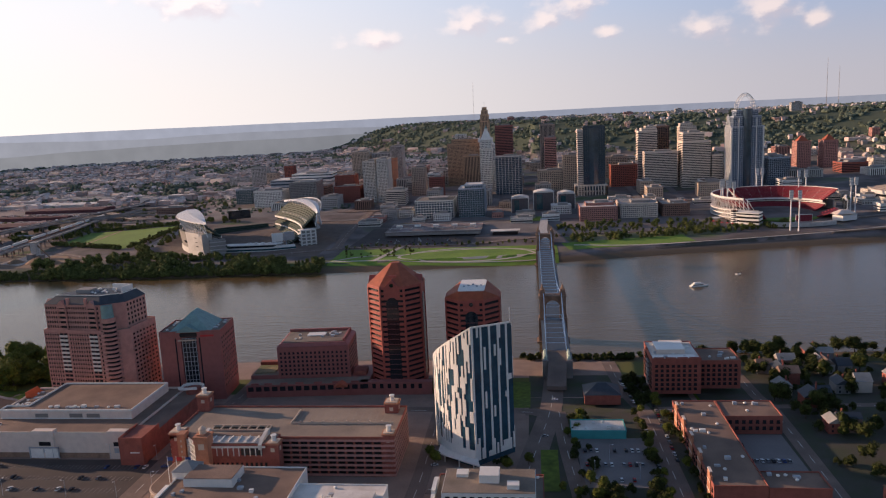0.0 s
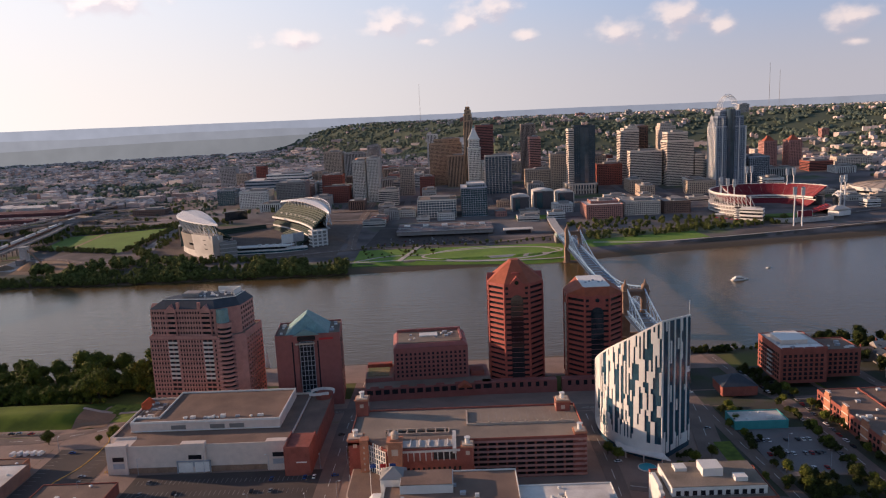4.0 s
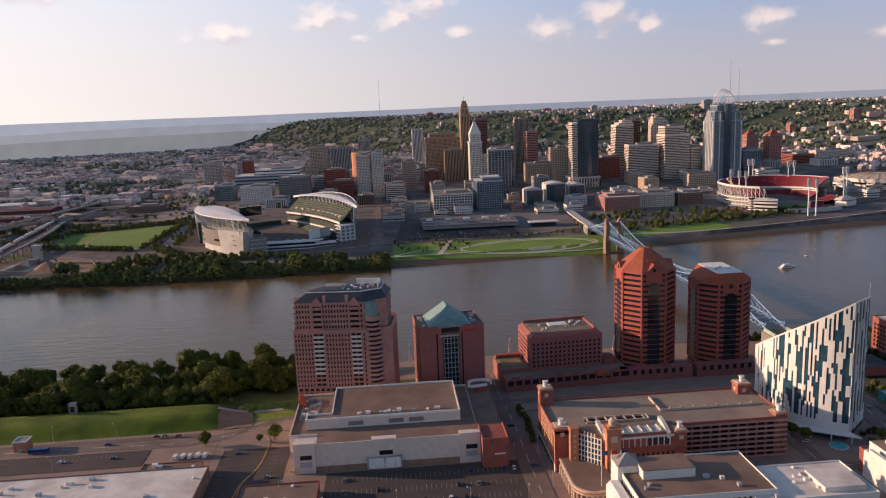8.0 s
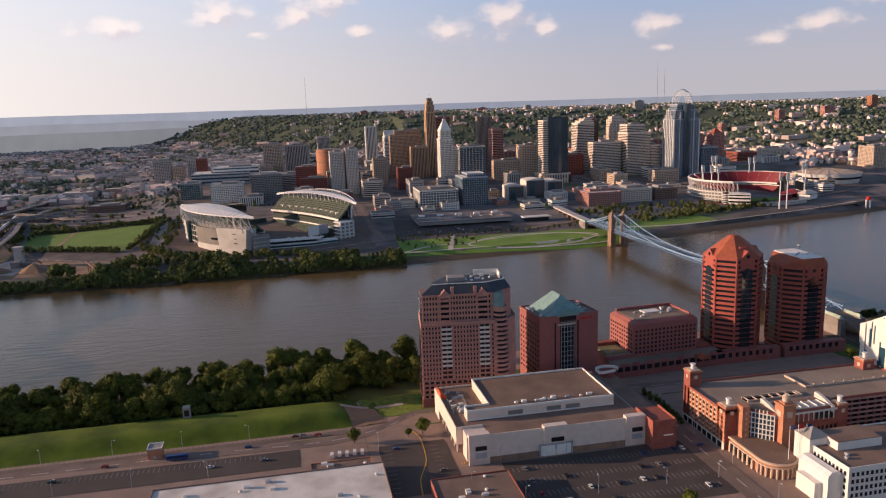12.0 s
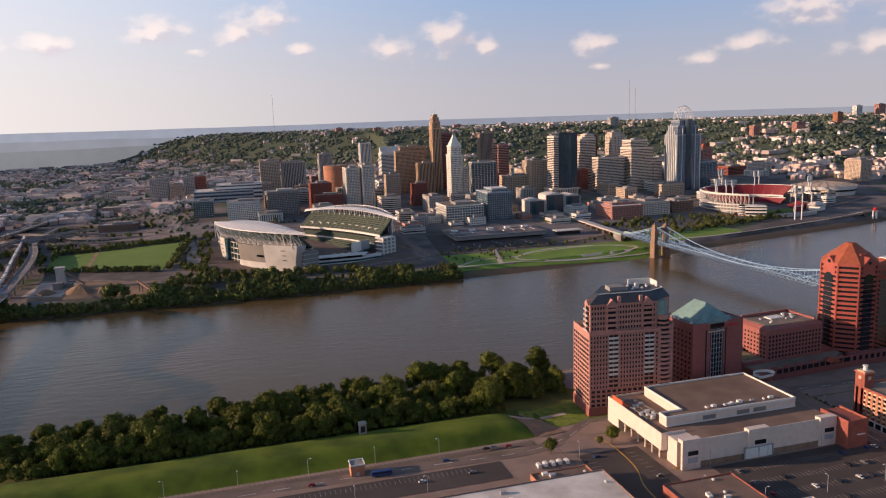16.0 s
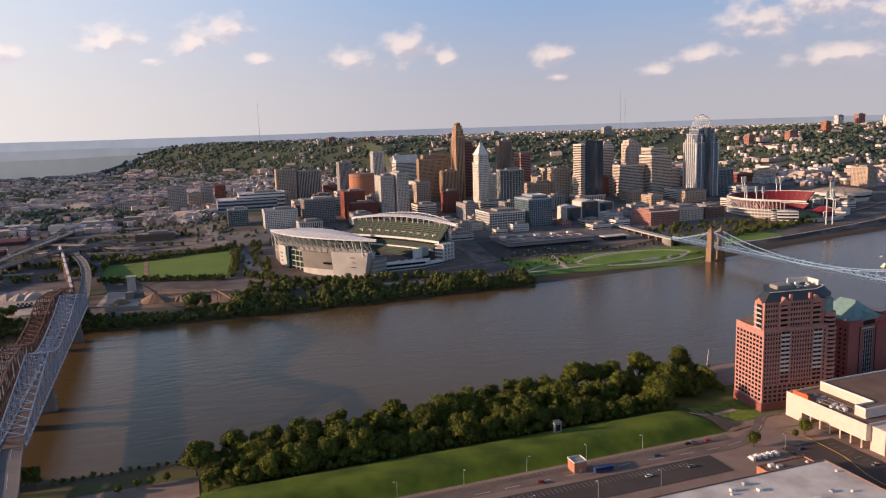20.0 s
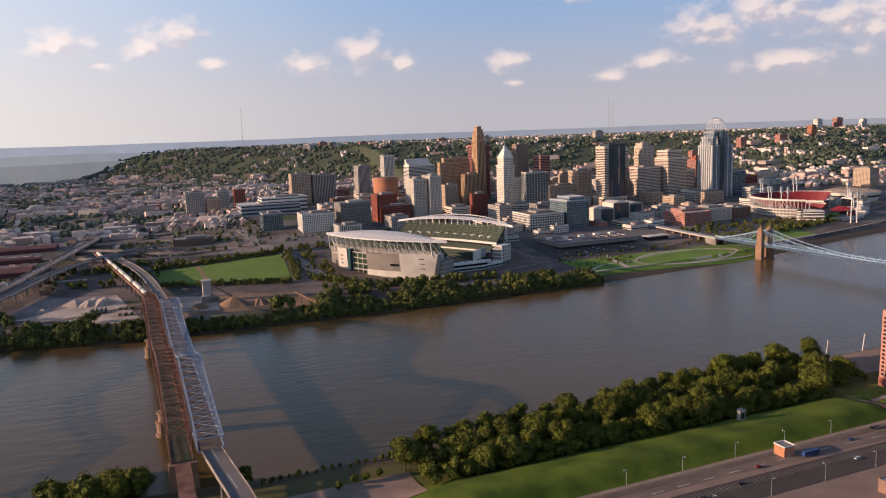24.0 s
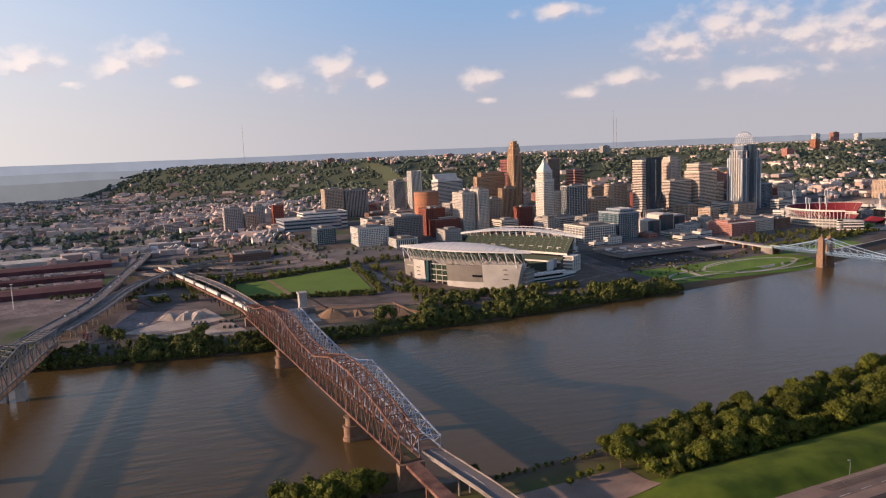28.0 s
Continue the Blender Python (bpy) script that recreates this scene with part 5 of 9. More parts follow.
    for z0, z1, f in ((7.6, 8.6, 1.0), (5.4, 6.1, 0.97)):
        part("podium_cornice", Geo().prism([(13 + (x - 13) * f, -16 + (y + 16) * f) for x, y in line], z0, z1), "precast_tan", t)
    for x, y in line[2:12]:
        part("podium_column", Geo().cyl(13 + (x - 13) * 0.95, -16 + (y + 16) * 0.97, 0, 0.6, 5.4, 10), "precast_tan", t)
    for i in range(6):
        part("podium_pier", Geo().box(1.7, -24 + 4.2 * i, 0, 2.6, -22.6 + 4.2 * i, 5.4), "precast_tan", t)
        part("podium_window", Geo().box(2.9, -22.4 + 4.2 * i, 0.6, 3.3, -20.0 + 4.2 * i, 5.0), "glass_dark", t)


def convention_center():
    t = thing("convention_center", "cream panelled convention hall with brown flat roofs", "building", -361, 407, STREET)
    w, d, h = 125, 78, 15.5
    part("roof_sign", Geo().prism([(0.5, 60), (5, 60), (5, 73), (0.5, 73)], h + 0.2, h + 4.2, [(0.5, 60), (1.0, 60), (1.0, 73), (0.5, 73)]), "sign_orange", t, "orange-red angular roof corner")
    part("base_course", Geo().box(12, -0.3, 0, 110, 0.05, 3.4), "sandstone", t)
    part("wall", Geo().box(16, 0, 0, 110, d, h).box(0, 14, 6.5, 16, d - 14, h).box(4, 4, 0, 16, 14, h).box(0, d - 14, 0, 16, d, h), "stucco", t)
    part("canopy_soffit", Geo().box(0.4, 14, 6.2, 16, d - 14, 6.5), "concrete", t)
    for i in range(6):
        part("canopy_column", Geo().cyl(1.6, 18 + i * 8, 0, 0.55, 6.2, 10), "stucco", t)
    for i in range(9):
        part("bollard", Geo().cyl(0.5 + i * 1.3, 2.0, 0, 0.25, 1.2, 8), "yellow_paint", t)
    part("roof", Geo().box(0.6, 14.6, h, 109.5, d - 0.6, h + 0.2).box(16.5, 0.6, h, 109.5, 14.5, h + 0.2), "roof_membrane", t)
    part("parapet", Geo().box(16, 0, h, 110, 0.6, h + 1.4).box(0, 14, h, 0.6, d, h + 1.4).box(0.6, d - 0.6, h, 110, d, h + 1.4).box(0.6, 14, h, 16, 14.6, h + 1.4), "stucco", t)
    for x, ww in ((4, 12), (48, 14), (98, 12)):
        bay = part("wall_bay", Geo().box(x, -1.4, 0, x + ww, 0.2, h + 2.6).box(x, 0.2, h + 0.3, x + ww, 3.0, h + 2.6), "stucco", t)
        part("bay_window", Geo().box(x + ww * 0.3, -1.6, h - 7, x + ww * 0.85, -1.3, h - 4.4), "glass_dark", bay)
        part("bay_louvre", Geo().box(x + ww * 0.3, -1.55, h - 11.5, x + ww * 0.85, -1.35, h - 8.4), "steel_grey", bay)
    part("loading_door", Geo().box(46, -1.75, 0.6, 54.4, -1.35, 6.6), "white_paint", t)
    part("loading_door", Geo().box(55.6, -1.75, 0.6, 64, -1.35, 6.6), "white_paint", t)
    part("door_frame", Geo().box(45, -1.9, 0, 45.7, -1.3, 7.6).box(64.4, -1.9, 0, 65, -1.3, 7.6).box(45, -1.9, 7.0, 65, -1.3, 7.7), "steel_grey", t)
    part("hall", Geo().box(24, 23, h, 101, 73, h + 5.6).box(9, 23, h, 24, 31, h + 5.6), "stucco", t)
    part("hall_roof", Geo().box(24.4, 23.6, h + 5.6, 100.4, 72.4, h + 5.8).box(9.6, 23.6, h + 5.6, 24.4, 30.4, h + 5.8), "roof_membrane", t)
    for x0, y0, x1, y1 in ((8.9, 22.9, 101.1, 23.6), (23.9, 72.4, 101.1, 73.1), (23.9, 31.1, 24.6, 72.4), (100.4, 23.6, 101.1, 72.4), (8.9, 23.6, 9.6, 31.1), (9.6, 30.4, 24.6, 31.1)):
        part("hall_parapet", Geo().box(x0, y0, h + 5.6, x1, y1, h + 6.8), "white_panel", t)
    for x0 in (34, 58, 70):
        part("wall_grille", Geo().box(x0, 22.8, h + 1.4, x0 + 9, 23.1, h + 4.0), "panel_grey", t)
    part("hall_gutter", Geo().box(9, 22.4, h + 0.6, 101, 22.95, h + 1.1), "white_panel", t)
    plain_roof_kit(t, 34, 25, 98, 33, h + 5.8, 14, 7)
    plain_roof_kit(t, 1, 34, 20, d - 4, h + 0.2, 16, 8)
    for k in range(3):
        part("roof_frame", Geo().bar((4 + 5 * k, 36, h + 1.6), (4 + 5 * k, 56, h + 1.6), 0.3).bar((4 + 5 * k, 36, h), (4 + 5 * k, 36, h + 1.6), 0.3).bar((4 + 5 * k, 56, h), (4 + 5 * k, 56, h + 1.6), 0.3), "steel_dull", t)
    part("east_wing", Geo().box(110, 12, 0, w, d, h - 1.5), "brick_red", t)
    part("east_roof", Geo().box(110.5, 12.5, h - 1.5, w - 0.5, d - 0.5, h - 1.3), "roof_membrane", t)
    part("brick_corner", Geo().box(110.2, -10, 0, w, 12, h + 1), "brick_red", t)
    part("brick_corner_parapet", Geo().box(110.2, -10, h + 1, w, -9.4, h + 2.2).box(w - 0.6, -9.4, h + 1, w, 12, h + 2.2).box(110.2, -9.4, h + 1, 110.8, 12, h + 2.2), "brick_red", t)
    part("sign_bars", Geo().box(w - 8, -10.2, 8, w - 2, -9.95, 8.7), "white_paint", t)
    fin, line = Geo(), [(w - 6 + 7.5 * math.cos(math.radians(-20 + 13.5 * i)), d - 4 + 5.5 * math.sin(math.radians(-20 + 13.5 * i))) for i in range(18)]
    line += [(w - 14, d - 9), (w - 11, d - 10), (w - 2, d - 8)]
    rings = [[(x, y, h + 2.2), (x + 0.6 * math.copysign(1, x - w + 6), y, h + 2.2), (x + 0.6 * math.copysign(1, x - w + 6), y, h + 4.2), (x, y, h + 4.2)] for x, y in line]
    fin.sweep(rings)
    part("entrance_rotunda", fin, "white_panel", t, "white curved sign band on the roof")
    part("rotunda_base", Geo().cyl(w - 6, d - 4, h - 1.3, 5, 3.6, 16), "brick_red", t)


def low_building(name, label, x0, y0, x1, y1, top, wall, roof, units, seed, floors=1):
    t = thing(name, label, "building", x0, y0, STREET)
    w, d, h = x1 - x0, y1 - y0, top - STREET
    part("wall", Geo().box(0, 0, 0, w, d, h), wall, t)
    part("roof", Geo().box(0.4, 0.4, h, w - 0.4, d - 0.4, h + 0.15), roof, t)
    parapet(t, -0.1, -0.1, w + 0.1, d + 0.1, h - 0.3, h + 0.8, wall, 0.4)
    plain_roof_kit(t, 0, 0, w, d, h + 0.15, units, seed)
    return t


def county_building():
    t = low_building("office_building", "white office building with a pyramid-roofed tower", -188, 318, -122, 358, 10, "white_panel", "roof_membrane", 10, 11)
    punched(t, 64, 3, 18, 3.7, 2.6, (1, -0.12, 0), "glass_dark", (1.3, 1.7))
    punched(t, 38, 3, 18, 3.7, 2.6, (-0.12, 39, -90), "glass_dark", (1.3, 1.7))
    part("stair_tower", Geo().box(-2, 26, 0, 10, 38, 23), "white_panel", t)
    part("pyramid_roof", Geo().prism([(-2.5, 25.5), (10.5, 25.5), (10.5, 38.5), (-2.5, 38.5)], 23, 27, [(3.5, 31.5), (4.5, 31.5), (4.5, 32.5), (3.5, 32.5)]), "roof_grey", t)
    part("upper_floor", Geo().box(8, 18, 19, 34, 34, 23.5), "white_panel", t)
    part("upper_roof", Geo().box(8.3, 18.3, 23.5, 33.7, 33.7, 23.8), "roof_membrane", t)
    part("stepped_front", Geo().box(-8, 4, 0, 0, 26, 14).box(-12, 8, 0, -8, 22, 9), "white_panel", t)
    part("barrel_roof", Geo().prism([(-8, 4), (0, 4), (0, 26), (-8, 26)], 14, 16, [(-6, 4), (-2, 4), (-2, 26), (-6, 26)]), "steel_white", t)
    for i in range(3):
        f = thing("flag", "flag on a white pole", "flag", -196 + i * 5, 352, STREET)
        part("pole", Geo().cyl(0, 0, 0, 0.15, 28, 8), "steel_white", f)
        part("cloth", Geo().prism([(0.15, 0), (1.6, 0.25), (3.2, 0), (3.2, 0.06), (1.6, 0.31), (0.15, 0.06)], 25.5, 27.6), ("car_blue", "sign_red", "car_blue")[i], f)
    t = low_building("office_building", "low building with a large white membrane roof", -134, 312, -76, 344, 8, "white_panel", "roof_white", 12, 12)
    part("raised_roof", Geo().box(34, 4, 17, 54, 22, 19.5), "roof_white", t)


def corner_condo():
    t = low_building("apartment_building", "brick and white stepped apartment building with roof terraces", -52, 332, 2, 364, 4, "brick_red", "roof_gravel", 8, 13)
    part("upper_storey", Geo().box(4, 4, 13, 50, 30, 17.5), "white_panel", t)
    part("upper_roof", Geo().box(4.3, 4.3, 17.5, 49.7, 29.7, 17.8), "roof_gravel", t)
    part("stair_tower", Geo().box(22, 14, 17.8, 32, 24, 22), "white_panel", t)
    part("white_gable", Geo().box(-1.5, 4, 0, 0.5, 26, 15).box(-1.5, 8, 15, 0.5, 22, 17), "white_panel", t)
    part("roof_unit", Geo().box(36, 8, 17.8, 42, 13, 20).box(10, 20, 17.8, 16, 26, 19.5), "white_panel", t)
    punched(t, 52, 2, 13, 3.4, 4.0, (1, -0.12, 0), "glass_dark", (1.9, 1.8))
    punched(t, 44, 13, 17.5, 3.4, 4.0, (5, 3.98, 0), "glass_dark", (2.2, 2.2))


apartment_tower()
copper_tower()
riverside_hotel()
granite_tower(-105, 551, 20.3, 67.5, False, "red granite office tower with a peaked red tile roof")
granite_tower(-46.5, 551, 20.3, 56, True, "red granite office tower with a truncated roof")
curved_condo()
parking_garage()
convention_center()
county_building()
corner_condo()
low_building("warehouse_store", "wide low store with a weathered white roof", -525, 330, -405, 409, -2, "brick_brown", "roof_white", 26, 14)
low_building("store_annex", "low brick annex with a dark flat roof", -444, 409.2, -410.5, 419, -3, "brick_orange", "roof_membrane", 4, 15)
low_building("shop_building", "low brick shop with a brown flat roof", -383, 352, -341, 384, -3, "brick_red", "roof_membrane", 8, 16)
low_building("shop_building", "low white shop roof beside a lot", -343, 322, -318, 350, -4, "stucco", "roof_white", 5, 17)


def brick_condos():
    t = low_building("apartment_building", "brown brick apartment house with white roof terraces", 80, 512, 113, 552, 16, "brick_red", "roof_white", 8, 21)
    punched(t, 30, 2, 24, 3.3, 3.6, (1, -0.12, 0), "glass_dark", (2.0, 1.8))
    punched(t, 36, 2, 24, 3.3, 3.6, (-0.12, 38, -90), "glass_dark", (2.0, 1.8))
    part("penthouse", Geo().box(5, 12, 25.2, 24, 30, 28.4).box(10, 30, 25.2, 26, 37, 27.6), "stucco", t)
    part("roof_terrace", Geo().box(1, 1, 25.2, 30, 9, 25.6).box(4.6, 11.6, 28.4, 24.4, 30.4, 28.7), "roof_bright", t)
    for k in range(4):
        part("terrace_rail", Geo().box(1 + 8 * k, 0.6, 25.2, 8 + 8 * k, 0.9, 26.4), "brick_red", t)
    for j in range(6):
        part("balcony", Geo().box(-1.6, 12, 2.5 + j * 3.3, 0, 20, 2.8 + j * 3.3).box(-1.6, 12, 2.8 + j * 3.3, -1.5, 20, 3.8 + j * 3.3), "concrete", t)
    t = low_building("apartment_building", "brick apartment wing with dark roof", 113.5, 522, 142, 550, 11, "brick_red", "roof_membrane", 6, 22)
    punched(t, 26, 2, 19, 3.3, 3.6, (1, -0.12, 0), "glass_dark", (2.0, 1.8))
    t = low_building("school_building", "long L-shaped red brick building with flat roof", 86, 358, 112, 470, 2, "brick_red", "roof_membrane", 14, 23)
    punched(t, 110, 2, 10.5, 4.0, 4.0, (-0.12, 111, -90), "glass_dark", (2.0, 2.0))
    for k in range(5):
        gable = part("gable", Geo().prism([(-0.5, 6 + 22 * k), (0.6, 6 + 22 * k), (0.6, 14 + 22 * k), (-0.5, 14 + 22 * k)], 0, 13.4).prism([(-0.5, 7.5 + 22 * k), (0.6, 7.5 + 22 * k), (0.6, 12.5 + 22 * k), (-0.5, 12.5 + 22 * k)], 13.4, 15.2), "brick_orange", t)
        part("coping", Geo().box(-0.7, 7.2 + 22 * k, 15.2, 0.8, 12.8 + 22 * k, 15.6), "stucco", gable, "cream stone coping")
        part("stone_band", Geo().box(-0.62, 6 + 22 * k, 4.2, -0.5, 14 + 22 * k, 5.0).box(-0.62, 6 + 22 * k, 9.6, -0.5, 14 + 22 * k, 10.2), "stucco", gable, "cream stone band")
    t = low_building("school_building", "brick wing around a parking court", 112.5, 445, 146, 470, 2, "brick_red", "roof_membrane", 5, 24)
    punched(t, 32, 2, 10.5, 4.0, 4.0, (1, -0.12, 0), "glass_dark", (2.0, 2.0))
    t = low_building("school_building", "brick front wing with pale cornice", 112.5, 358, 142, 376, 1, "brick_red", "roof_membrane", 5, 25)
    t = low_building("store", "teal-fronted store with a white roof", 20, 437, 53, 454, -4, "teal_bright", "roof_white", 6, 26)
    t = low_building("brick_house", "old brick house with a grey hipped roof", 32, 492, 56, 512, -3, "brick_red", "roof_grey", 0, 27)
    part("hip_roof", Geo().prism([(-0.6, -0.6), (24.6, -0.6), (24.6, 20.6), (-0.6, 20.6)], 6.9, 12.5, [(9, 9), (15, 9), (15, 11), (9, 11)]), "roof_slate", t)


brick_condos()


# ---- roads, lots and lawns ----
def spline(pts, step=14.0):
    """Catmull-Rom line through (x, y, z) points."""
    P = [Vector(p) for p in pts]
    P = [P[0] * 2 - P[1]] + P + [P[-1] * 2 - P[-2]]
    out = []
    for i in range(1, len(P) - 2):
        a, b, c, d = P[i - 1:i + 3]
        n = max(2, int((c - b).length / step))
        for k in range(n):
            t = k / n
            out.append(0.5 * ((2 * b) + (c - a) * t + (2 * a - 5 * b + 4 * c - d) * t * t + (3 * b - a - 3 * c + d) * t ** 3))
    out.append(P[-2])
    return out


def strip_geo(line, w, z0, z1, off=0.0):
    g = Geo()
    n = len(line)
    for i, p in enumerate(line):
        d = (line[min(i + 1, n - 1)] - line[max(i - 1, 0)])
        s = Vector((d.y, -d.x, 0)).normalized()
        for o, z in ((-w / 2, z0), (w / 2, z0), (w / 2, z1), (-w / 2, z1)):
            q = p + s * (o + off)
            g.v.append((q.x, q.y, p.z + z))
    for i in range(n - 1):
        a, b = 4 * i, 4 * i + 4
        g.f += [(a + k, b + k, b + (k + 1) % 4, a + (k + 1) % 4) for k in range(4)]
    g.f += [(0, 1, 2, 3), (4 * n - 1, 4 * n - 2, 4 * n - 3, 4 * n - 4)]
    return g


def road(pts, w, material="asphalt_old", name="road", label="worn asphalt street", lift=0.25, marks=True, lane=None):
    line = [Vector((p.x, p.y, gz(p.x, p.y) + lift)) for p in spline([(x, y, 0) for x, y in pts], 9.0)]
    t = solid(name, strip_geo(line, w, -0.6, 0), material, label, "road", kind="structure")
    if marks:
        g = Geo()
        for i in range(0, len(line) - 1, 2):
            g.add(strip_geo(line[i:i + 2], 0.3, 0.0, 0.05))
        part("lane_paint", g, "road_paint", t, kind="stuff")
    return t


def patch(name, label, cx, cy, w, d, material, lift=0.22, rz=0.0, cat="ground", ellipse=False, z=None):
    g = Geo()
    n, m = max(2, int(w / 9)), max(2, int(d / 6))
    c, s = math.cos(radians(rz)), math.sin(radians(rz))
    if ellipse:
        n, m = 40, 8
    for j in range(m + 1):
        for i in range(n + 1):
            if ellipse:
                a, rr = 2 * math.pi * i / n, j / m
                u, v = rr * w / 2 * math.cos(a), rr * d / 2 * math.sin(a)
            else:
                u, v = -w / 2 + w * i / n, -d / 2 + d * j / m
            x, y = cx + c * u - s * v, cy + s * u + c * v
            g.v.append((x, y, (gz(x, y) if z is None else z) + lift))
    for j in range(m):
        for i in range(n):
            k = j * (n + 1) + i
            f = (k, k + 1, k + n + 2, k + n + 1)
            g.f.append(f[::-1] if ellipse else f)
    return solid(name, g, material, label, cat, kind="structure")


def viaduct(pts, w, label, name="viaduct", piers=True, deep=1.6):
    line = spline(pts, 16.0)
    t = thing(name, label, "highway", kind="")
    part("deck", strip_geo(line, w, -deep, 0), "viaduct_grey", t)
    part("roadway", strip_geo(line, w - 1.2, 0.0, 0.12), "deck_asphalt", t)
    for s in (-1, 1):
        part("barrier", strip_geo(line, 0.5, 0.0, 1.1, s * (w / 2 - 0.3)), "viaduct_grey", t)
    g = Geo()
    for i in range(0, len(line) - 1, 2):
        g.add(strip_geo(line[i:i + 2], 0.3, 0.12, 0.18))
    part("lane_paint", g, "road_paint", t, kind="stuff")
    if piers:
        for i in range(1, len(line) - 1, 2):
            p = line[i]
            g0 = gz(p.x, p.y)
            if p.z - deep - g0 > 1.5:
                d = line[i + 1] - line[i - 1]
                a = math.degrees(math.atan2(d.y, d.x)) + 90
                q = Geo().cbox(p.x, p.y, p.z - deep - 1.4, w * 0.85, 1.6, 1.4, a)
                c, s = math.cos(radians(a)), math.sin(radians(a))
                for o in (-0.3, 0.3):
                    q.cyl(p.x + c * o * w, p.y + s * o * w, g0 - 0.5, 0.8, p.z - deep - 1.4 - g0 + 0.5, 8)
                part("bent", q, "viaduct_grey", t)
    return t


def south_streets():
    patch("pavement", "tan paved blocks of the riverside district", -150, 400, 520, 250, "paving", 0.10)
    patch("pavement", "tan paved strip below the levee", -593.2, 425, 366, 108, "paving", 0.10)
    patch("pavement", "riverfront promenade paving", -150, 585, 420, 50, "paving", 0.14)
    road([(-800, 452), (-700, 458), (-600, 461), (-500, 461), (-430, 459), (-395, 472), (-372, 492), (-345, 490)], 10, label="curving asphalt street below the levee")
    road([(-224, 290), (-224, 400), (-224, 495), (-224, 560)], 13, "asphalt_old", label="street between the convention hall and garage", lift=0.3)
    road([(-300, 500), (-220, 494), (-120, 486), (-40, 482), (5, 478)], 12, label="street in front of the riverside towers", lift=0.36)
    road([(-70, 300), (-66, 380), (-66, 440), (-66, 480)], 10, label="street beside the garage", lift=0.3)
    road([(-10, 330), (-8, 380), (0, 430), (8, 480), (12, 540), (14, 580)], 15, label="bridge approach road", lift=0.42)
    road([(24, 330), (20, 380), (16, 430), (14, 480)], 9, label="curving ramp to the bridge", lift=0.34)
    road([(74, 330), (72, 420), (70, 480), (62, 540), (58, 600)], 11, label="street lined with parked cars", lift=0.3)
    road([(-60, 372), (10, 352), (80, 340), (200, 345)], 9, label="cross street", lift=0.32)
    road([(150, 330), (152, 480), (150, 600)], 9, label="residential street", lift=0.3)
    road([(80, 484), (180, 490), (400, 500)], 9, label="residential cross street", lift=0.33)
    for cx, cy, w, d, label in ((-384, 412, 40, 62, "dark parking lot beside the convention hall"), (-283, 373, 112, 62, "large dark parking lot with painted bays"), (-545, 441, 190, 22, "long dark parking lot along the street"), (-690, 430, 110, 40, "dark lot by the street")):
        patch("parking_lot", label, cx, cy, w, d, "asphalt", 0.28)
    patch("parking_lot", "narrow worn parking strip at the levee foot", -545, 471.5, 250, 9.5, "lot_worn", 0.28)
    patch("parking_lot", "grey parking lot behind the teal store", 44, 407, 42, 62, "deck_asphalt", 0.3)
    patch("parking_lot", "grey parking court between brick wings", 129, 411, 32, 66, "deck_asphalt", 0.3)
    bay = Geo().box(-0.09, -2.6, 0, 0.09, 2.6, 0.05).mesh("bay_line", "faded_paint")
    lots = new("parking_lines")
    tagged(lots, "white painted parking bay lines on the lots", "road marking", kind="structure")
    places = []
    for y in (352, 366, 380, 394):
        places += [(-335 + i * 2.7, y, STREET + 0.3, 0) for i in range(38)]
    places += [(-665 + i * 2.9, 472, STREET + 0.3, 12) for i in range(84)]
    places += [(-635 + i * 2.8, 447, STREET + 0.3, 0) for i in range(60)]
    pieces("bay_line", bay, places[:70], lots)
    rest = Geo()
    for x, y, z, a in places[70:]:
        rest.cbox(x, y, z, 0.18, 5.2, 0.05, a)
    for i in range(11):
        rest.cbox(-400, 386 + i * 5, STREET + 0.3, 5.2, 0.18, 0.05)
        rest.cbox(-372, 386 + i * 5, STREET + 0.3, 5.2, 0.18, 0.05)
    part("bay_paint", rest, "faded_paint", lots, kind="stuff")
    solid("kerb_line", strip_geo(spline([(-383, 462, STREET + 0.3), (-378, 452, STREET + 0.3), (-379, 420, STREET + 0.3), (-386, 398, STREET + 0.3), (-388, 380, STREET + 0.3)], 4), 0.5, 0, 0.12), "yellow_paint", "yellow painted kerb line round the lot", "road marking", kind="structure")
    patch("dirt_slope", "brown worn earth on the levee end", -407, 494, 22, 30, "dirt", 0.5, 8)
    patch("path", "pale gravel path over the levee end", -400, 512, 44, 4, "gravel_yard", 0.4, 8)
    patch("lawn", "green slope between the levee and the tower", -378, 511, 60, 38, "grass", 0.3)
    patch("lawn", "green verge beside the bridge approach", -18, 520, 26, 60, "grass", 0.3)
    patch("pavement", "dark asphalt yards among the houses", 262, 470, 300, 250, "yard_dark", 0.1)
    patch("pavement", "dark asphalt and planted ground by the bridge approach", 50, 440, 112, 250, "yard_dark", 0.18)
    patch("lawn", "triangular lawn between the ramps", 6, 396, 10, 50, "grass", 0.5)
    patch("promenade", "paved landing by the river", -800, 540, 110, 36, "paving", 0.3)


south_streets()


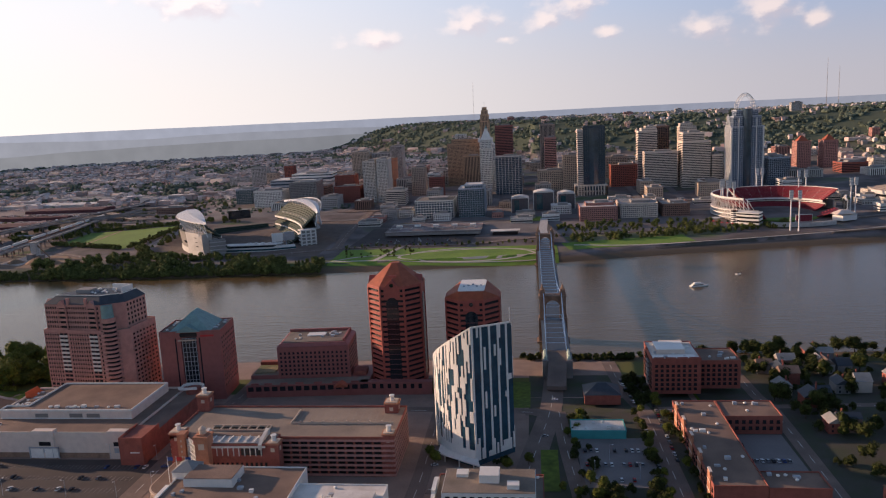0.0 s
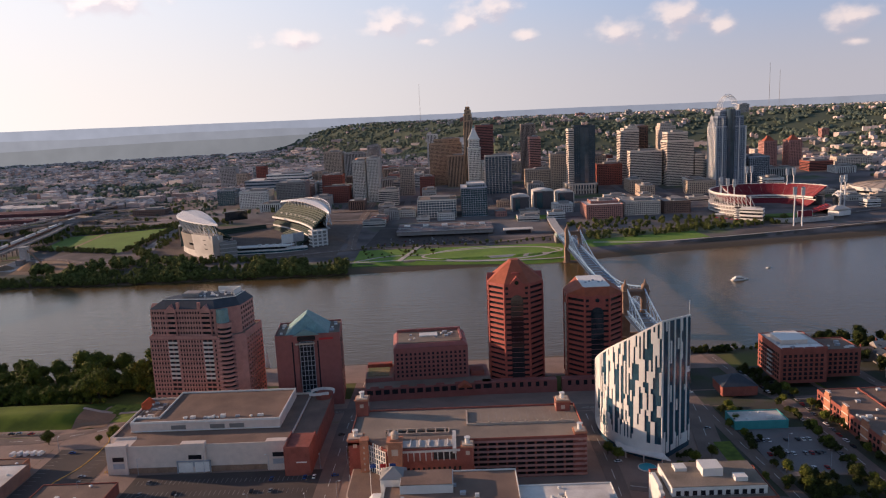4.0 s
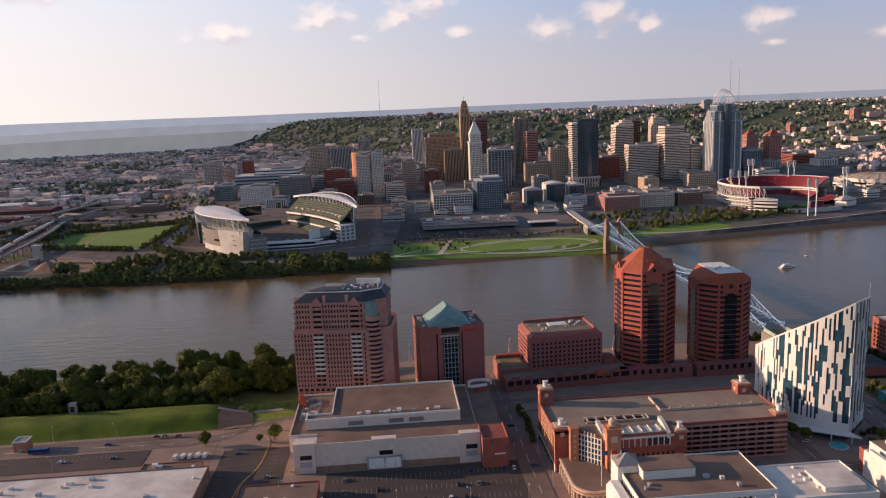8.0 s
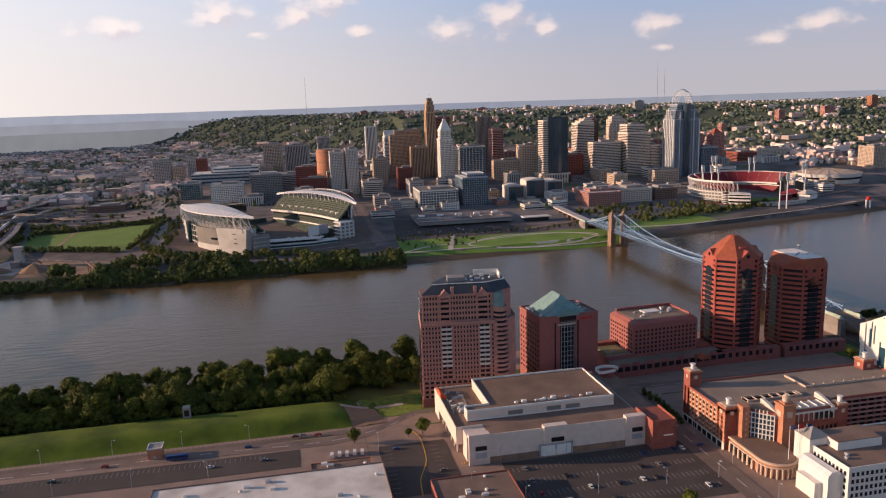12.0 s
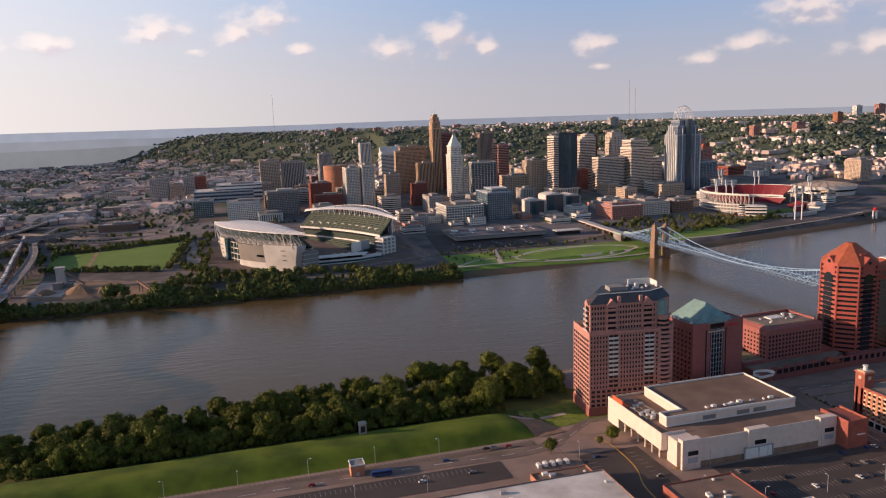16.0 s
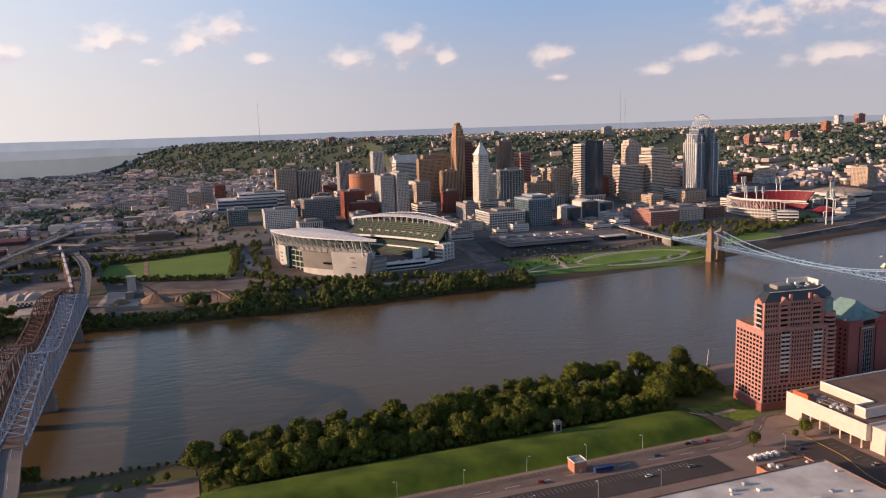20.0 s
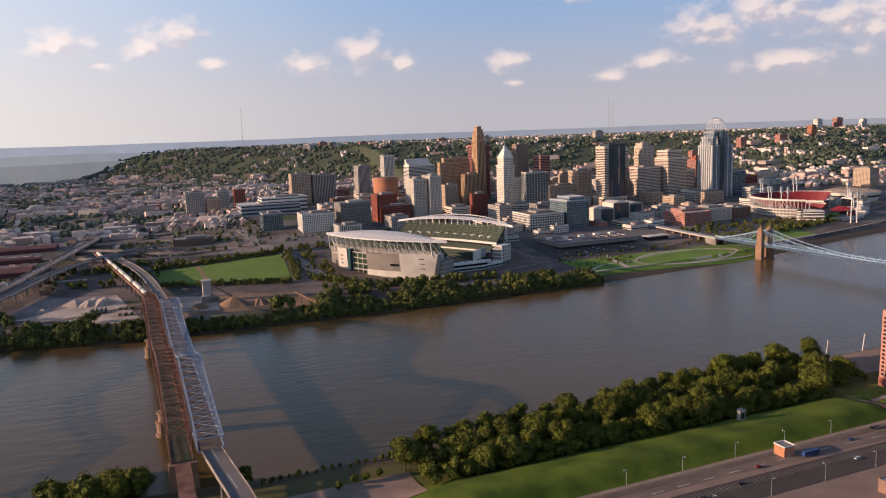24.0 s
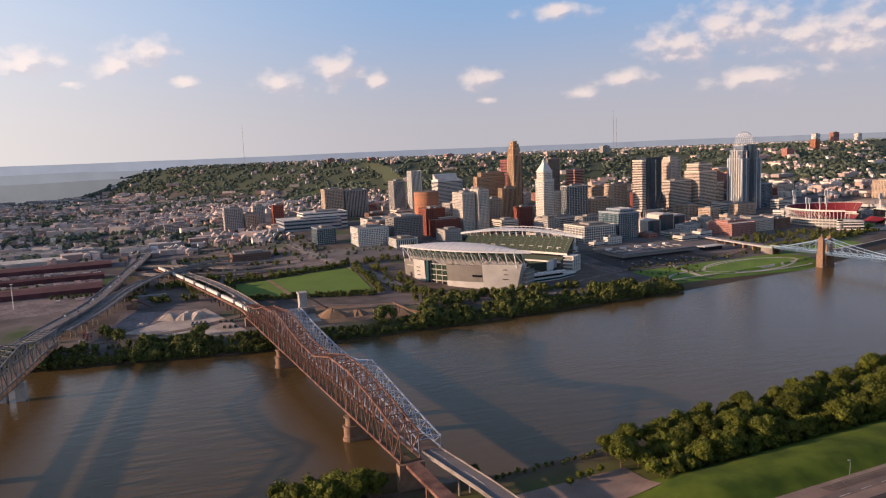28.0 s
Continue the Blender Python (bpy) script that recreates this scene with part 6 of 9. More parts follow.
# ---- bridges ----
def truss_side(x, prof, deck, panel, w_chord, w_web, t, material):
    """One side of a through truss along y: chords, posts and diagonals."""
    ys = np.arange(prof[0][0], prof[-1][0] + 0.1, panel)
    tops = np.interp(ys, [p[0] for p in prof], [p[1] for p in prof])
    for i in range(len(ys) - 1):
        part("top_chord", Geo().bar((x, ys[i], tops[i]), (x, ys[i + 1], tops[i + 1]), w_chord), material, t)
    part("bottom_chord", Geo().bar((x, ys[0], deck), (x, ys[-1], deck), w_chord, w_chord * 1.3), material, t)
    for i, y in enumerate(ys):
        part("post", Geo().bar((x, y, deck), (x, y, tops[i]), w_web), material, t)
    for i in range(len(ys) - 1):
        a, b = (deck, tops[i + 1]) if i % 2 else (tops[i], deck)
        part("diagonal", Geo().bar((x, ys[i], a), (x, ys[i + 1], b), w_web), material, t)
    return ys, tops


def truss_bridge(name, label, x0, x1, prof, deck, panel, material, roadway, chord=1.1, web=0.6):
    t = thing(name, label, "bridge")
    for x in (x0, x1):
        ys, tops = truss_side(x, prof, deck, panel, chord, web, t, material)
    for i, (y, z) in enumerate(zip(ys, tops)):
        if z - deck > 7:
            part("top_strut", Geo().bar((x0, y, z), (x1, y, z), web), material, t)
            if i + 1 < len(ys):
                part("lateral", Geo().bar((x0, y, z), (x1, ys[i + 1], tops[i + 1]), web * 0.6).bar((x1, y, z), (x0, ys[i + 1], tops[i + 1]), web * 0.6), material, t)
        part("floor_beam", Geo().bar((x0, y, deck - 0.4), (x1, y, deck - 0.4), web * 1.2), material, t)
    part("roadway", Geo().box(x0 + 1, ys[0], deck - 0.3, x1 - 1, ys[-1], deck + 0.25), roadway, t)
    return t


def stone_pier(t, x, y, w, d, z1, material="sandstone", base=-27):
    """A river pier with rounded ends, a wide foot, a coping ledge and a narrower head."""
    g = Geo()
    for f, h, za, zb in ((1.0, 1.2, base, -17.5), (1.0, 1.0, -17.5, -9.5), (1.04, 1.12, -9.5, -8.7), (0.92, 0.78, -8.7, z1 - 1.0), (0.98, 0.95, z1 - 1.0, z1)):
        a, b = w * f / 2, d * h / 2
        pts = [(x + a + b * math.cos(v), y + b * math.sin(v)) for v in np.linspace(-math.pi / 2, math.pi / 2, 9)]
        pts += [(x - a + b * math.cos(v), y + b * math.sin(v)) for v in np.linspace(math.pi / 2, 1.5 * math.pi, 9)]
        g.prism(pts, za, zb)
    part("pier", g, material, t)


def rail_and_road_bridges():
    t = truss_bridge("railway_bridge", "rust-brown steel truss railway bridge on stone piers", -886, -873, [(604, 18), (652, 27), (700, 34), (748, 33.5), (796, 23), (844, 25), (928, 36), (1000, 29.5), (1036, 21), (1096, 15)], 0, 12.0, "rust", "yard_dark")
    for y in (706, 928):
        stone_pier(t, -879.5, y, 13, 9, -1.5)
    for y in (604, 1096):
        part("abutment", Geo().box(-888, y - 3, -24, -871, y + 3, -0.8), "sandstone", t)
    for k in range(2):
        part("rail", Geo().box(-880.4 + k * 1.5, 604, 0.25, -880.25 + k * 1.5, 1096, 0.45), "rust", t)
    t.matrix_world = pose(-880, 844, 0, 0, 0, 1.36) @ pose(-879.5, 844, 0).inverted()
    t = thing("railway_approach", "rusty railway viaduct at the ends of the truss", "railway viaduct")
    line = spline([(-886, 1099, 0), (-889, 1154, 1.5), (-912, 1292, 3), (-940, 1460, 3), (-965, 1600, 2)], 14)
    part("approach_deck", strip_geo(line, 8, -2.2, 0), "rust", t)
    part("approach_deck", Geo().box(-879, 440, -2.2, -870, 600, 0), "rust", t)
    for i in range(1, len(line), 2):
        p = line[i]
        part("trestle_bent", Geo().cbox(p.x - 2.5, p.y, -16, 1.4, 1.4, p.z + 13.8).cbox(p.x + 2.5, p.y, -16, 1.4, 1.4, p.z + 13.8), "rust", t)
    for y in range(450, 590, 20):
        part("trestle_bent", Geo().box(-878, y, -14, -876.5, y + 1.5, -2.2).box(-872.5, y, -14, -871, y + 1.5, -2.2), "rust", t)
    car = Geo().box(-9.0, -1.5, 1.0, 9.0, 1.5, 4.6).box(-9.2, -1.2, 0.5, 9.2, 1.2, 1.0)
    wagon = thing("freight_car", "pale grey boxcar on the railway approach", "train car", group="freight train cars")
    part("body", car, "white_panel", wagon)
    for u in (-6.5, 6.5):
        part("bogie", Geo().box(u - 1.5, -1.2, 0.12, u + 1.5, 1.2, 0.6), "tyre", wagon)
    for i in range(2, len(line) - 2):
        d = line[i + 1] - line[i - 1]
        m = pose(line[i].x, line[i].y, line[i].z, 0, 0, math.degrees(math.atan2(d.y, d.x))) @ pose(0, 0, 0)
        if i == 2:
            wagon.matrix_basis = m
        elif i % 4 != 1:
            copy_thing(wagon, m)
    t = truss_bridge("road_truss_bridge", "pale blue-grey steel truss road bridge", -867, -851, [(614, 8), (637, 11), (694, 20), (740, 28), (775, 20), (798, 17), (832, 18), (901, 24), (958, 32), (1004, 22), (1062, 11)], 0, 11.5, "truss_blue", "lot_worn", 0.9, 0.55)
    for y in (740, 958):
        stone_pier(t, -859, y, 14, 6, -1.5, "viaduct_grey")
    t.matrix_world = pose(-862, 844, 0, 0, 0, 1.36) @ pose(-859, 844, 0).inverted()
    south = [(-842, 470, -6), (-845, 530, -2), (-851, 575, -0.5), (-856.3, 614, 0)]
    viaduct(south, 13, "concrete approach viaduct of the road bridge")
    viaduct([(-867.3, 1064, 0), (-871, 1130, 2), (-883, 1260, 3.5), (-902, 1380, 4), (-925, 1482, 4), (-935, 1600, 3), (-930, 1720, 2)], 13, "curving concrete approach viaduct of the road bridge")
    # the double-deck highway bridge
    t = truss_bridge("highway_bridge", "grey double-deck steel truss highway bridge", -1139, -1121, [(640, 22), (700, 26), (760, 32), (800, 26), (870, 22), (940, 28), (960, 30), (1000, 22), (1050, 18), (1090, 16)], 4, 13.0, "steel_dull", "asphalt_old", 1.2, 0.7)
    pivot = pose(-1130, 1010, 0)
    t.matrix_world = pose(-1118, 1010, 0) @ pose(0, 0, 0, 0, 0, -10.3) @ pivot.inverted()
    part("lower_roadway", Geo().box(-1138, 640, -3.2, -1122, 1090, -2.4), "asphalt_old", t)
    for y in range(650, 1090, 13):
        part("hanger", Geo().box(-1139.4, y, -3, -1138.8, y + 0.6, 4).box(-1121.2, y, -3, -1120.6, y + 0.6, 4), "steel_dull", t)
    for y in (760, 950):
        part("pier", Geo().box(-1142, y - 4, -28, -1134, y + 4, -3).box(-1126, y - 4, -28, -1118, y + 4, -3).box(-1134, y - 3, -9, -1126, y + 3, -3), "concrete", t)


rail_and_road_bridges()


def suspension_bridge():
    t = thing("suspension_bridge", "blue steel suspension bridge with sandstone towers", "bridge")
    X, half = 16.0, 8.0
    ts, tn = 676.0, 1027.0
    cable_top, deck = 27.0, 1.0
    def tower(y):
        for s in (-1, 1):
            leg = part("tower_leg", Geo().cbox(X + s * 9.5, y, -27, 7, 12, 30).cbox(X + s * 9.2, y, 3, 5.6, 9.5, 19).cbox(X + s * 9.2, y, 22, 6.6, 10.5, 1.2).cbox(X + s * 9.2, y, 23.2, 5, 8, 4.5), "sandstone", t)
            part("finial", Geo().cbox(X + s * 9.2, y, 27.7, 4, 6, 1.2).cyl(X + s * 9.2, y, 28.9, 1.6, 5, 8, 0.2), "sandstone", leg)
        arch = Geo()
        rings = []
        for i in range(13):
            a = math.pi * i / 12
            ux, uz = X - 6.6 * math.cos(a), 12 + 7 * math.sin(a)
            rings.append([(ux, y - 4, uz), (ux, y + 4, uz), (ux, y + 4, 22), (ux, y - 4, 22)])
        arch.sweep(rings)
        part("arch_wall", arch, "sandstone", t)
        part("cornice", Geo().box(X - 12.6, y - 5.4, 22, X + 12.6, y + 5.4, 23.4), "sandstone", t)
        part("pier_base", Geo().cbox(X, y, -27, 30, 15, 8), "sandstone", t)
    tower(ts)
    tower(tn)
    for s in (-1, 1):
        x = X + s * half
        main = [(x, ts + (tn - ts) * i / 28, deck + 3.5 + (cable_top - deck - 3.5) * (2 * i / 28 - 1) ** 2) for i in range(29)]
        g = Geo()
        for p, q in zip(main, main[1:]):
            g.bar(p, q, 0.75)
        part("main_cable", g, "steel_blue", t)
        for p in main[1:-1]:
            part("hanger", Geo().bar((p[0], p[1], deck), p, 0.28), "steel_blue", t)
        for end, base in ((ts - 95, ts), (tn + 95, tn)):
            g = Geo()
            side = [(x, base + (end - base) * i / 8, cable_top + (deck + 1 - cable_top) * (i / 8) ** 0.85) for i in range(9)]
            for p, q in zip(side, side[1:]):
                g.bar(p, q, 0.75)
            part("side_cable", g, "steel_blue", t)
            for p in side[1:-1]:
                part("hanger", Geo().bar((p[0], p[1], deck), p, 0.28), "steel_blue", t)
            for k in (0.35, 0.55, 0.75):
                part("stay", Geo().bar((x, base, cable_top - 1), (x, base + (end - base) * k, deck + 1), 0.25), "steel_blue", t)
                part("stay", Geo().bar((x, base, cable_top - 1), (x, base + (1 if base == ts else -1) * 95 * k, deck + 1), 0.25), "steel_blue", t)
        ys = np.arange(ts - 95, tn + 95.1, 7.0)
        part("truss_chord", Geo().bar((x, ys[0], deck + 4.2), (x, ys[-1], deck + 4.2), 0.55), "steel_blue", t)
        part("truss_chord", Geo().bar((x, ys[0], deck - 0.6), (x, ys[-1], deck - 0.6), 0.7), "steel_blue", t)
        for i in range(len(ys) - 1):
            part("truss_web", Geo().bar((x, ys[i], deck - 0.4), (x, ys[i + 1], deck + 4.2), 0.35).bar((x, ys[i + 1], deck - 0.4), (x, ys[i], deck + 4.2), 0.35), "steel_blue", t)
        part("walkway", Geo().box(min(x, x + s * 3), ys[0], deck - 0.5, max(x, x + s * 3), ys[-1], deck - 0.2), "deck_grating", t)
    ys = np.arange(ts - 95, tn + 95.1, 14.0)
    for y in ys:
        part("floor_beam", Geo().bar((X - half, y, deck - 0.9), (X + half, y, deck - 0.9), 0.8), "deck_grating", t)
        if abs(y - ts) > 8 and abs(y - tn) > 8:
            part("top_strut", Geo().bar((X - half, y, deck + 6.4), (X + half, y, deck + 6.4), 0.4).bar((X - half, y, deck + 4.2), (X - half, y, deck + 6.4), 0.4).bar((X + half, y, deck + 4.2), (X + half, y, deck + 6.4), 0.4), "steel_blue", t)
    part("deck", Geo().box(X - half + 0.6, ts - 95, deck - 0.6, X + half - 0.6, tn + 95, deck), "deck_grating", t)
    for y0, y1, z0, z1 in ((ts - 118, ts - 95, -20, 3.5), (tn + 95, tn + 120, -20, 3.5)):
        for s in (-1, 1):
            block = part("anchorage", Geo().box(X + s * 9.2 - 2.4, y0, z0, X + s * 9.2 + 2.4, y1, z1 - 3.2), "viaduct_grey", t)
            part("saddle_house", Geo().prism([(X + s * 9.2 - 1.5, y0 + 2), (X + s * 9.2 + 1.5, y0 + 2), (X + s * 9.2 + 1.5, y1 - 1), (X + s * 9.2 - 1.5, y1 - 1)], z1 - 3.2, z1 - 0.8, [(X + s * 9.2 - 0.6, y0 + 3), (X + s * 9.2 + 0.6, y0 + 3), (X + s * 9.2 + 0.6, y1 - 1), (X + s * 9.2 - 0.6, y1 - 1)]), "saddle_green", block, "pale green saddle housing at the cable end")
    part("approach", strip_geo([Vector((X, ts - 95, deck)), Vector((X, ts - 118, -1)), Vector((X - 2, ts - 150, -8.4))], 14, -3, 0), "asphalt_old", t)
    part("approach", strip_geo([Vector((X, tn + 95, deck)), Vector((X, tn + 180, 3)), Vector((X + 4, tn + 290, 5))], 13, -2.5, 0), "concrete", t)
    for i in range(7):
        part("approach_pier", Geo().box(X - 5, tn + 122 + i * 22, -14, X + 5, tn + 125 + i * 22, 0), "sandstone", t)


suspension_bridge()


# ---- stadium and ballpark ----
def arena_frame(cx, cy, ax, ay):
    """Places along (a) and across (p) an axis."""
    L = math.hypot(ax, ay)
    ax, ay = ax / L, ay / L
    px, py = -ay, ax
    def at(a, p):
        return (cx + ax * a + px * p, cy + ay * a + py * p)
    return at


def football_stadium():
    at = arena_frame(-483, 1232, 0.52, -0.85)
    t = thing("football_stadium", "white stadium with two curved canopies and green seats", "stadium")
    G0 = -11.0
    part("field", Geo().prism([at(-62, -30), at(62, -30), at(62, 30), at(-62, 30)], G0 - 1, G0 + 0.6), "turf", t, "green striped playing field")
    N = 26
    def curve(side, p0, bow, a):
        return side * (p0 + bow * (1 - (a / 112) ** 2))
    def band(name, side, pin, pout, z0, z1, bow, a0, a1, material, n=N, lean=0.0, parent=None, label=""):
        g = Geo()
        rings = []
        for i in range(n + 1):
            aa = a0 + (a1 - a0) * i / n
            qa, qb = at(aa, curve(side, pin, bow, aa)), at(aa, curve(side, pout, bow, aa))
            qc, qd = at(aa, curve(side, pin + lean, bow, aa)), at(aa, curve(side, pout + lean, bow, aa))
            rings.append([(*qa, z0), (*qb, z0), (*qd, z1), (*qc, z1)])
        g.sweep(rings)
        return part(name, g, material, parent or t, label)
    def tier(side, pin, pout, zin, zout, bow, rows, a0, a1, material, name):
        for k in range(rows):
            f0, f1 = k / rows, (k + 1) / rows
            z = zin + (zout - zin) * f1
            band(name, side, pin + (pout - pin) * f0, pin + (pout - pin) * f1, z - (zout - zin) / rows - 0.8, z, bow, a0, a1, material)
    for side in (-1, 1):
        tier(side, 36, 58, G0 + 2, 5, 10, 7, -88, 88, "seats_green", "lower_stand")
        tier(side, 57, 66, 9, 14, 12, 3, -92, 92, "seats_green", "club_stand")
        tier(side, 62, 90, 20, 43, 14, 9, -100, 100, "seats_green", "upper_stand")
        g = Geo()
        for i in range(17):
            a = -92 + 11.5 * i
            for f in range(9):
                p0, p1 = 62 + 28 * f / 9, 62 + 28 * (f + 1) / 9
                z = 20 + 23 * (f + 1) / 9 + 0.05
                q = [at(a - 0.45, curve(side, p0, 14, a)), at(a + 0.45, curve(side, p0, 14, a)), at(a + 0.45, curve(side, p1, 14, a)), at(a - 0.45, curve(side, p1, 14, a))]
                g.prism(q if side < 0 else q[::-1], z - 0.3, z + 0.15)
        part("aisle_paint", g, "concrete", t, kind="stuff")
        for i in range(10):
            a = -82 + 18 * i
            q = [at(a - 3.6, curve(side, 68.5, 14, a)), at(a + 3.6, curve(side, 68.5, 14, a)), at(a + 3.6, curve(side, 71, 14, a)), at(a - 3.6, curve(side, 71, 14, a))]
            part("vomitory", Geo().prism(q if side < 0 else q[::-1], 24, 28.4), "white_panel", t, "white stairwell walls between seats")
        band("fascia", side, 61, 62, 17.4, 20.6, 14, -100, 100, "white_panel")
        band("suite_glass", side, 64, 65, 10, 17, 14, -96, 96, "glass_dark")
        band("lower_fascia", side, 57, 57.6, 5, 7.4, 12, -90, 90, "white_panel")
        band("concourse", side, 66, 92, 15.5, 17, 15, -98, 98, "concrete")
        band("rear_wall", side, 86, 87, 16.5, 38 if side > 0 else 30, 15, -98, 98, "concrete_dark")
        # canopy: a crescent that thins to its ends
        n = 30
        g = Geo()
        wide = 34 if side < 0 else 20
        def rim(s):
            wdt = 2 + wide * (1 - s * s)
            mid = 88 + 14 * (1 - s * s)
            return mid - wdt * 0.55, mid + wdt * 0.45, 44 + 9 * (1 - s * s)
        for i in range(n + 1):
            s = -1 + 2 * i / n
            pin, pout, zc = rim(s)
            sag = (1 - s * s) if side < 0 else 0.0
            tip, mid = zc - 7.5 * sag, zc + 1.5 - 3.6 * sag
            for p, z in ((pin, zc - 1.2 + 1.4 * sag), (0.5 * (pin + pout), mid), (pout, tip), (pout, tip - 0.8), (0.5 * (pin + pout), mid - 1.0), (pin, zc - 1.9 + 1.4 * sag)):
                x, y = at(116 * s, side * p)
                g.v.append((x, y, z))
        for i in range(n):
            for k in range(6):
                a_, b_ = 6 * i, 6 * i + 6
                g.f.append((a_ + k, a_ + (k + 1) % 6, b_ + (k + 1) % 6, b_ + k))
        canopy = part("canopy", g, "steel_white", t, "white curved canopy roof")
        for i in range(1, 22):
            s = -1 + 2 * i / 22
            pin, pout, zc = rim(s)
            q0, q1, q2 = at(116 * s, side * pin), at(116 * s, side * 0.5 * (pin + pout)), at(116 * s, side * pout)
            sag = (1 - s * s) if side < 0 else 0.0
            part("seam", Geo().bar((*q0, zc - 1.1 + 1.4 * sag), (*q1, zc + 1.6 - 3.6 * sag), 0.25).bar((*q1, zc + 1.6 - 3.6 * sag), (*q2, zc + 0.1 - 7.5 * sag), 0.25), "steel_grey", canopy)
        # raking struts that hold the canopy
        for i in range(17):
            s = -0.88 + 1.72 * i / 16
            pin, pout, zc = rim(s)
            a = 116 * s
            foot = at(a + 9, curve(side, 84, 15, a + 9))
            head = at(a - 4, side * (pout - 0.8))
            zc -= (7.4 if side < 0 else 0) * (1 - s * s)
            head2 = at(a + 4, side * (0.6 * pin + 0.4 * pout))
            back = at(a + 1, curve(side, 95, 12, a))
            part("strut", Geo().bar((*foot, 21), (*head, zc - 0.5), 1.1).bar((*foot, 21), (*head2, zc - 1), 0.9).bar((*back, 22), (*head, zc - 0.5), 0.9), "steel_white", t)
        # arched tube behind the canopy with rungs
        tube = []
        for i in range(n + 1):
            s = -1 + 2 * i / n
            pin, pout, zc = rim(s)
            tube.append((*at(116 * s, side * (pout + (1 + 5 * (1 - s * s) if side > 0 else -0.5))), zc - 1.2 + (4 if side > 0 else -7.4) * (1 - s * s)))
        for p, q in zip(tube, tube[1:]):
            part("rear_tube", Geo().bar(p, q, 1.0), "steel_white", t)
        for i in (range(2, n - 1) if side > 0 else ()):
            s = -1 + 2 * i / n
            pin, pout, zc = rim(s)
            part("rung", Geo().bar((*at(116 * s, side * pout), zc), tube[i], 0.7), "steel_white", t)
    # river-side flank of panels, glass and leaning white blocks
    low, bow = 81.0, 30.0
    band("plinth", -1, low, low + 3.5, G0, G0 + 8, bow, -110, -50, "stadium_white", 10)
    band("plinth", -1, low, low + 3.5, G0, G0 + 11, bow, -10, 97, "stadium_white", 14)
    band("panel", -1, low - 1, low + 2.6, G0 + 8, 25, bow, -110, -80, "panel_grey", 6, 2.5, label="grey perforated metal panel")
    block = band("stair_block", -1, low - 3, low + 5, G0 + 6, 27, bow, -80, -53, "stadium_white", 5, 2.0)
    # slits are raised bars, near-black for the shade of openings
    for j in range(3):
        band("slit", -1, low + 5.6 + 0.5 * j, low + 5.9 + 0.5 * j, 3 + 6 * j, 4.2 + 6 * j, bow, -72, -64, "shade_black", 2, parent=block)
    band("glass_fin", -1, low - 2, low + 5, G0, 27, bow, -53, -46, "glass_teal", 2)
    lobby = band("lobby_glass", -1, low - 3, low - 1, G0 + 9, 22, bow, -46, -10, "glass_green", 6)
    # solid band below the glass, near-black for the lobby's shade
    band("lobby_void", -1, low - 5, low - 3, G0, G0 + 9, bow, -46, -10, "shade_black", 6)
    for j in range(4):
        band("floor_edge", -1, low - 1, low + 0.6, G0 + 8.4 + 8.2 * j / 1.0, G0 + 9.4 + 8.2 * j, bow, -46, -10, "stadium_white", 6, parent=lobby)
    for j in range(4):
        a = -45 + 11.4 * j
        q = [at(a - 0.35, curve(-1, low - 1, bow, a)), at(a + 0.35, curve(-1, low - 1, bow, a)), at(a + 0.35, curve(-1, low + 0.3, bow, a)), at(a - 0.35, curve(-1, low + 0.3, bow, a))]
        part("mullion", Geo().prism(q, G0, 22), "stadium_white", lobby)
    band("panel", -1, low - 1, low + 2.4, G0 + 11, 24.5, bow, -10, 50, "panel_grey", 12, 3.0, label="grey perforated metal panel")
    band("slit", -1, low + 5.2, low + 5.6, 8, 11, bow, 34, 48, "glass_black", 3)
    end_block = part("end_block", Geo().prism([at(50, -(low - 6 + bow * 0.8)), at(96, -(low - 8 + bow * 0.27)), at(96, -(low + 4 + bow * 0.27)), at(50, -(low + 4.5 + bow * 0.8))][::-1], G0 + 6, 26.5, [at(50, -(low - 6 + bow * 0.8)), at(105, -(low - 8 + bow * 0.2)), at(105, -(low + 8 + bow * 0.2)), at(50, -(low + 8 + bow * 0.8))][::-1]), "stadium_white", t)
    # more slits as near-black bars, shade put into their colour
    for j in range(3):
        p0, p1 = low + 7.0 + 0.9 * j + bow * 0.42, low + 6.6 + 0.9 * j + bow * 0.36
        part("slit", Geo().bar((*at(76, -p0 - 0.6), 5 + 7 * j), (*at(85, -p1 - 0.6), 5 + 7 * j), 1.0), "shade_black", end_block)
    part("stair_tower", Geo().prism([at(98, -60), at(106, -60), at(106, -84), at(98, -84)][::-1], G0, 16), "concrete_dark", t)
    for j in range(4):
        part("landing", Geo().prism([at(97, -59), at(107, -59), at(107, -85), at(97, -85)][::-1], G0 + 5 + 6 * j, G0 + 6 + 6 * j), "stadium_white", t)
    # end stands, score screens, pavilion towards the river
    for k in range(6):
        q = [at(-72 - k * 4, -44 - k), at(-72 - k * 4, 44 + k), at(-76 - k * 4, 44 + k), at(-76 - k * 4, -44 - k)]
        part("end_stand", Geo().prism(q, G0, G0 + 4 + k * 3), "seats_green", t)
    for j in range(2):
        screen = part("score_screen", Geo().prism([at(88 - 4 * j, 16 + 20 * j), at(88 - 4 * j, 34 + 20 * j), at(91 - 4 * j, 34 + 20 * j), at(91 - 4 * j, 16 + 20 * j)][::-1], 0, 14), "white_panel" if j == 0 else "steel_grey", t)
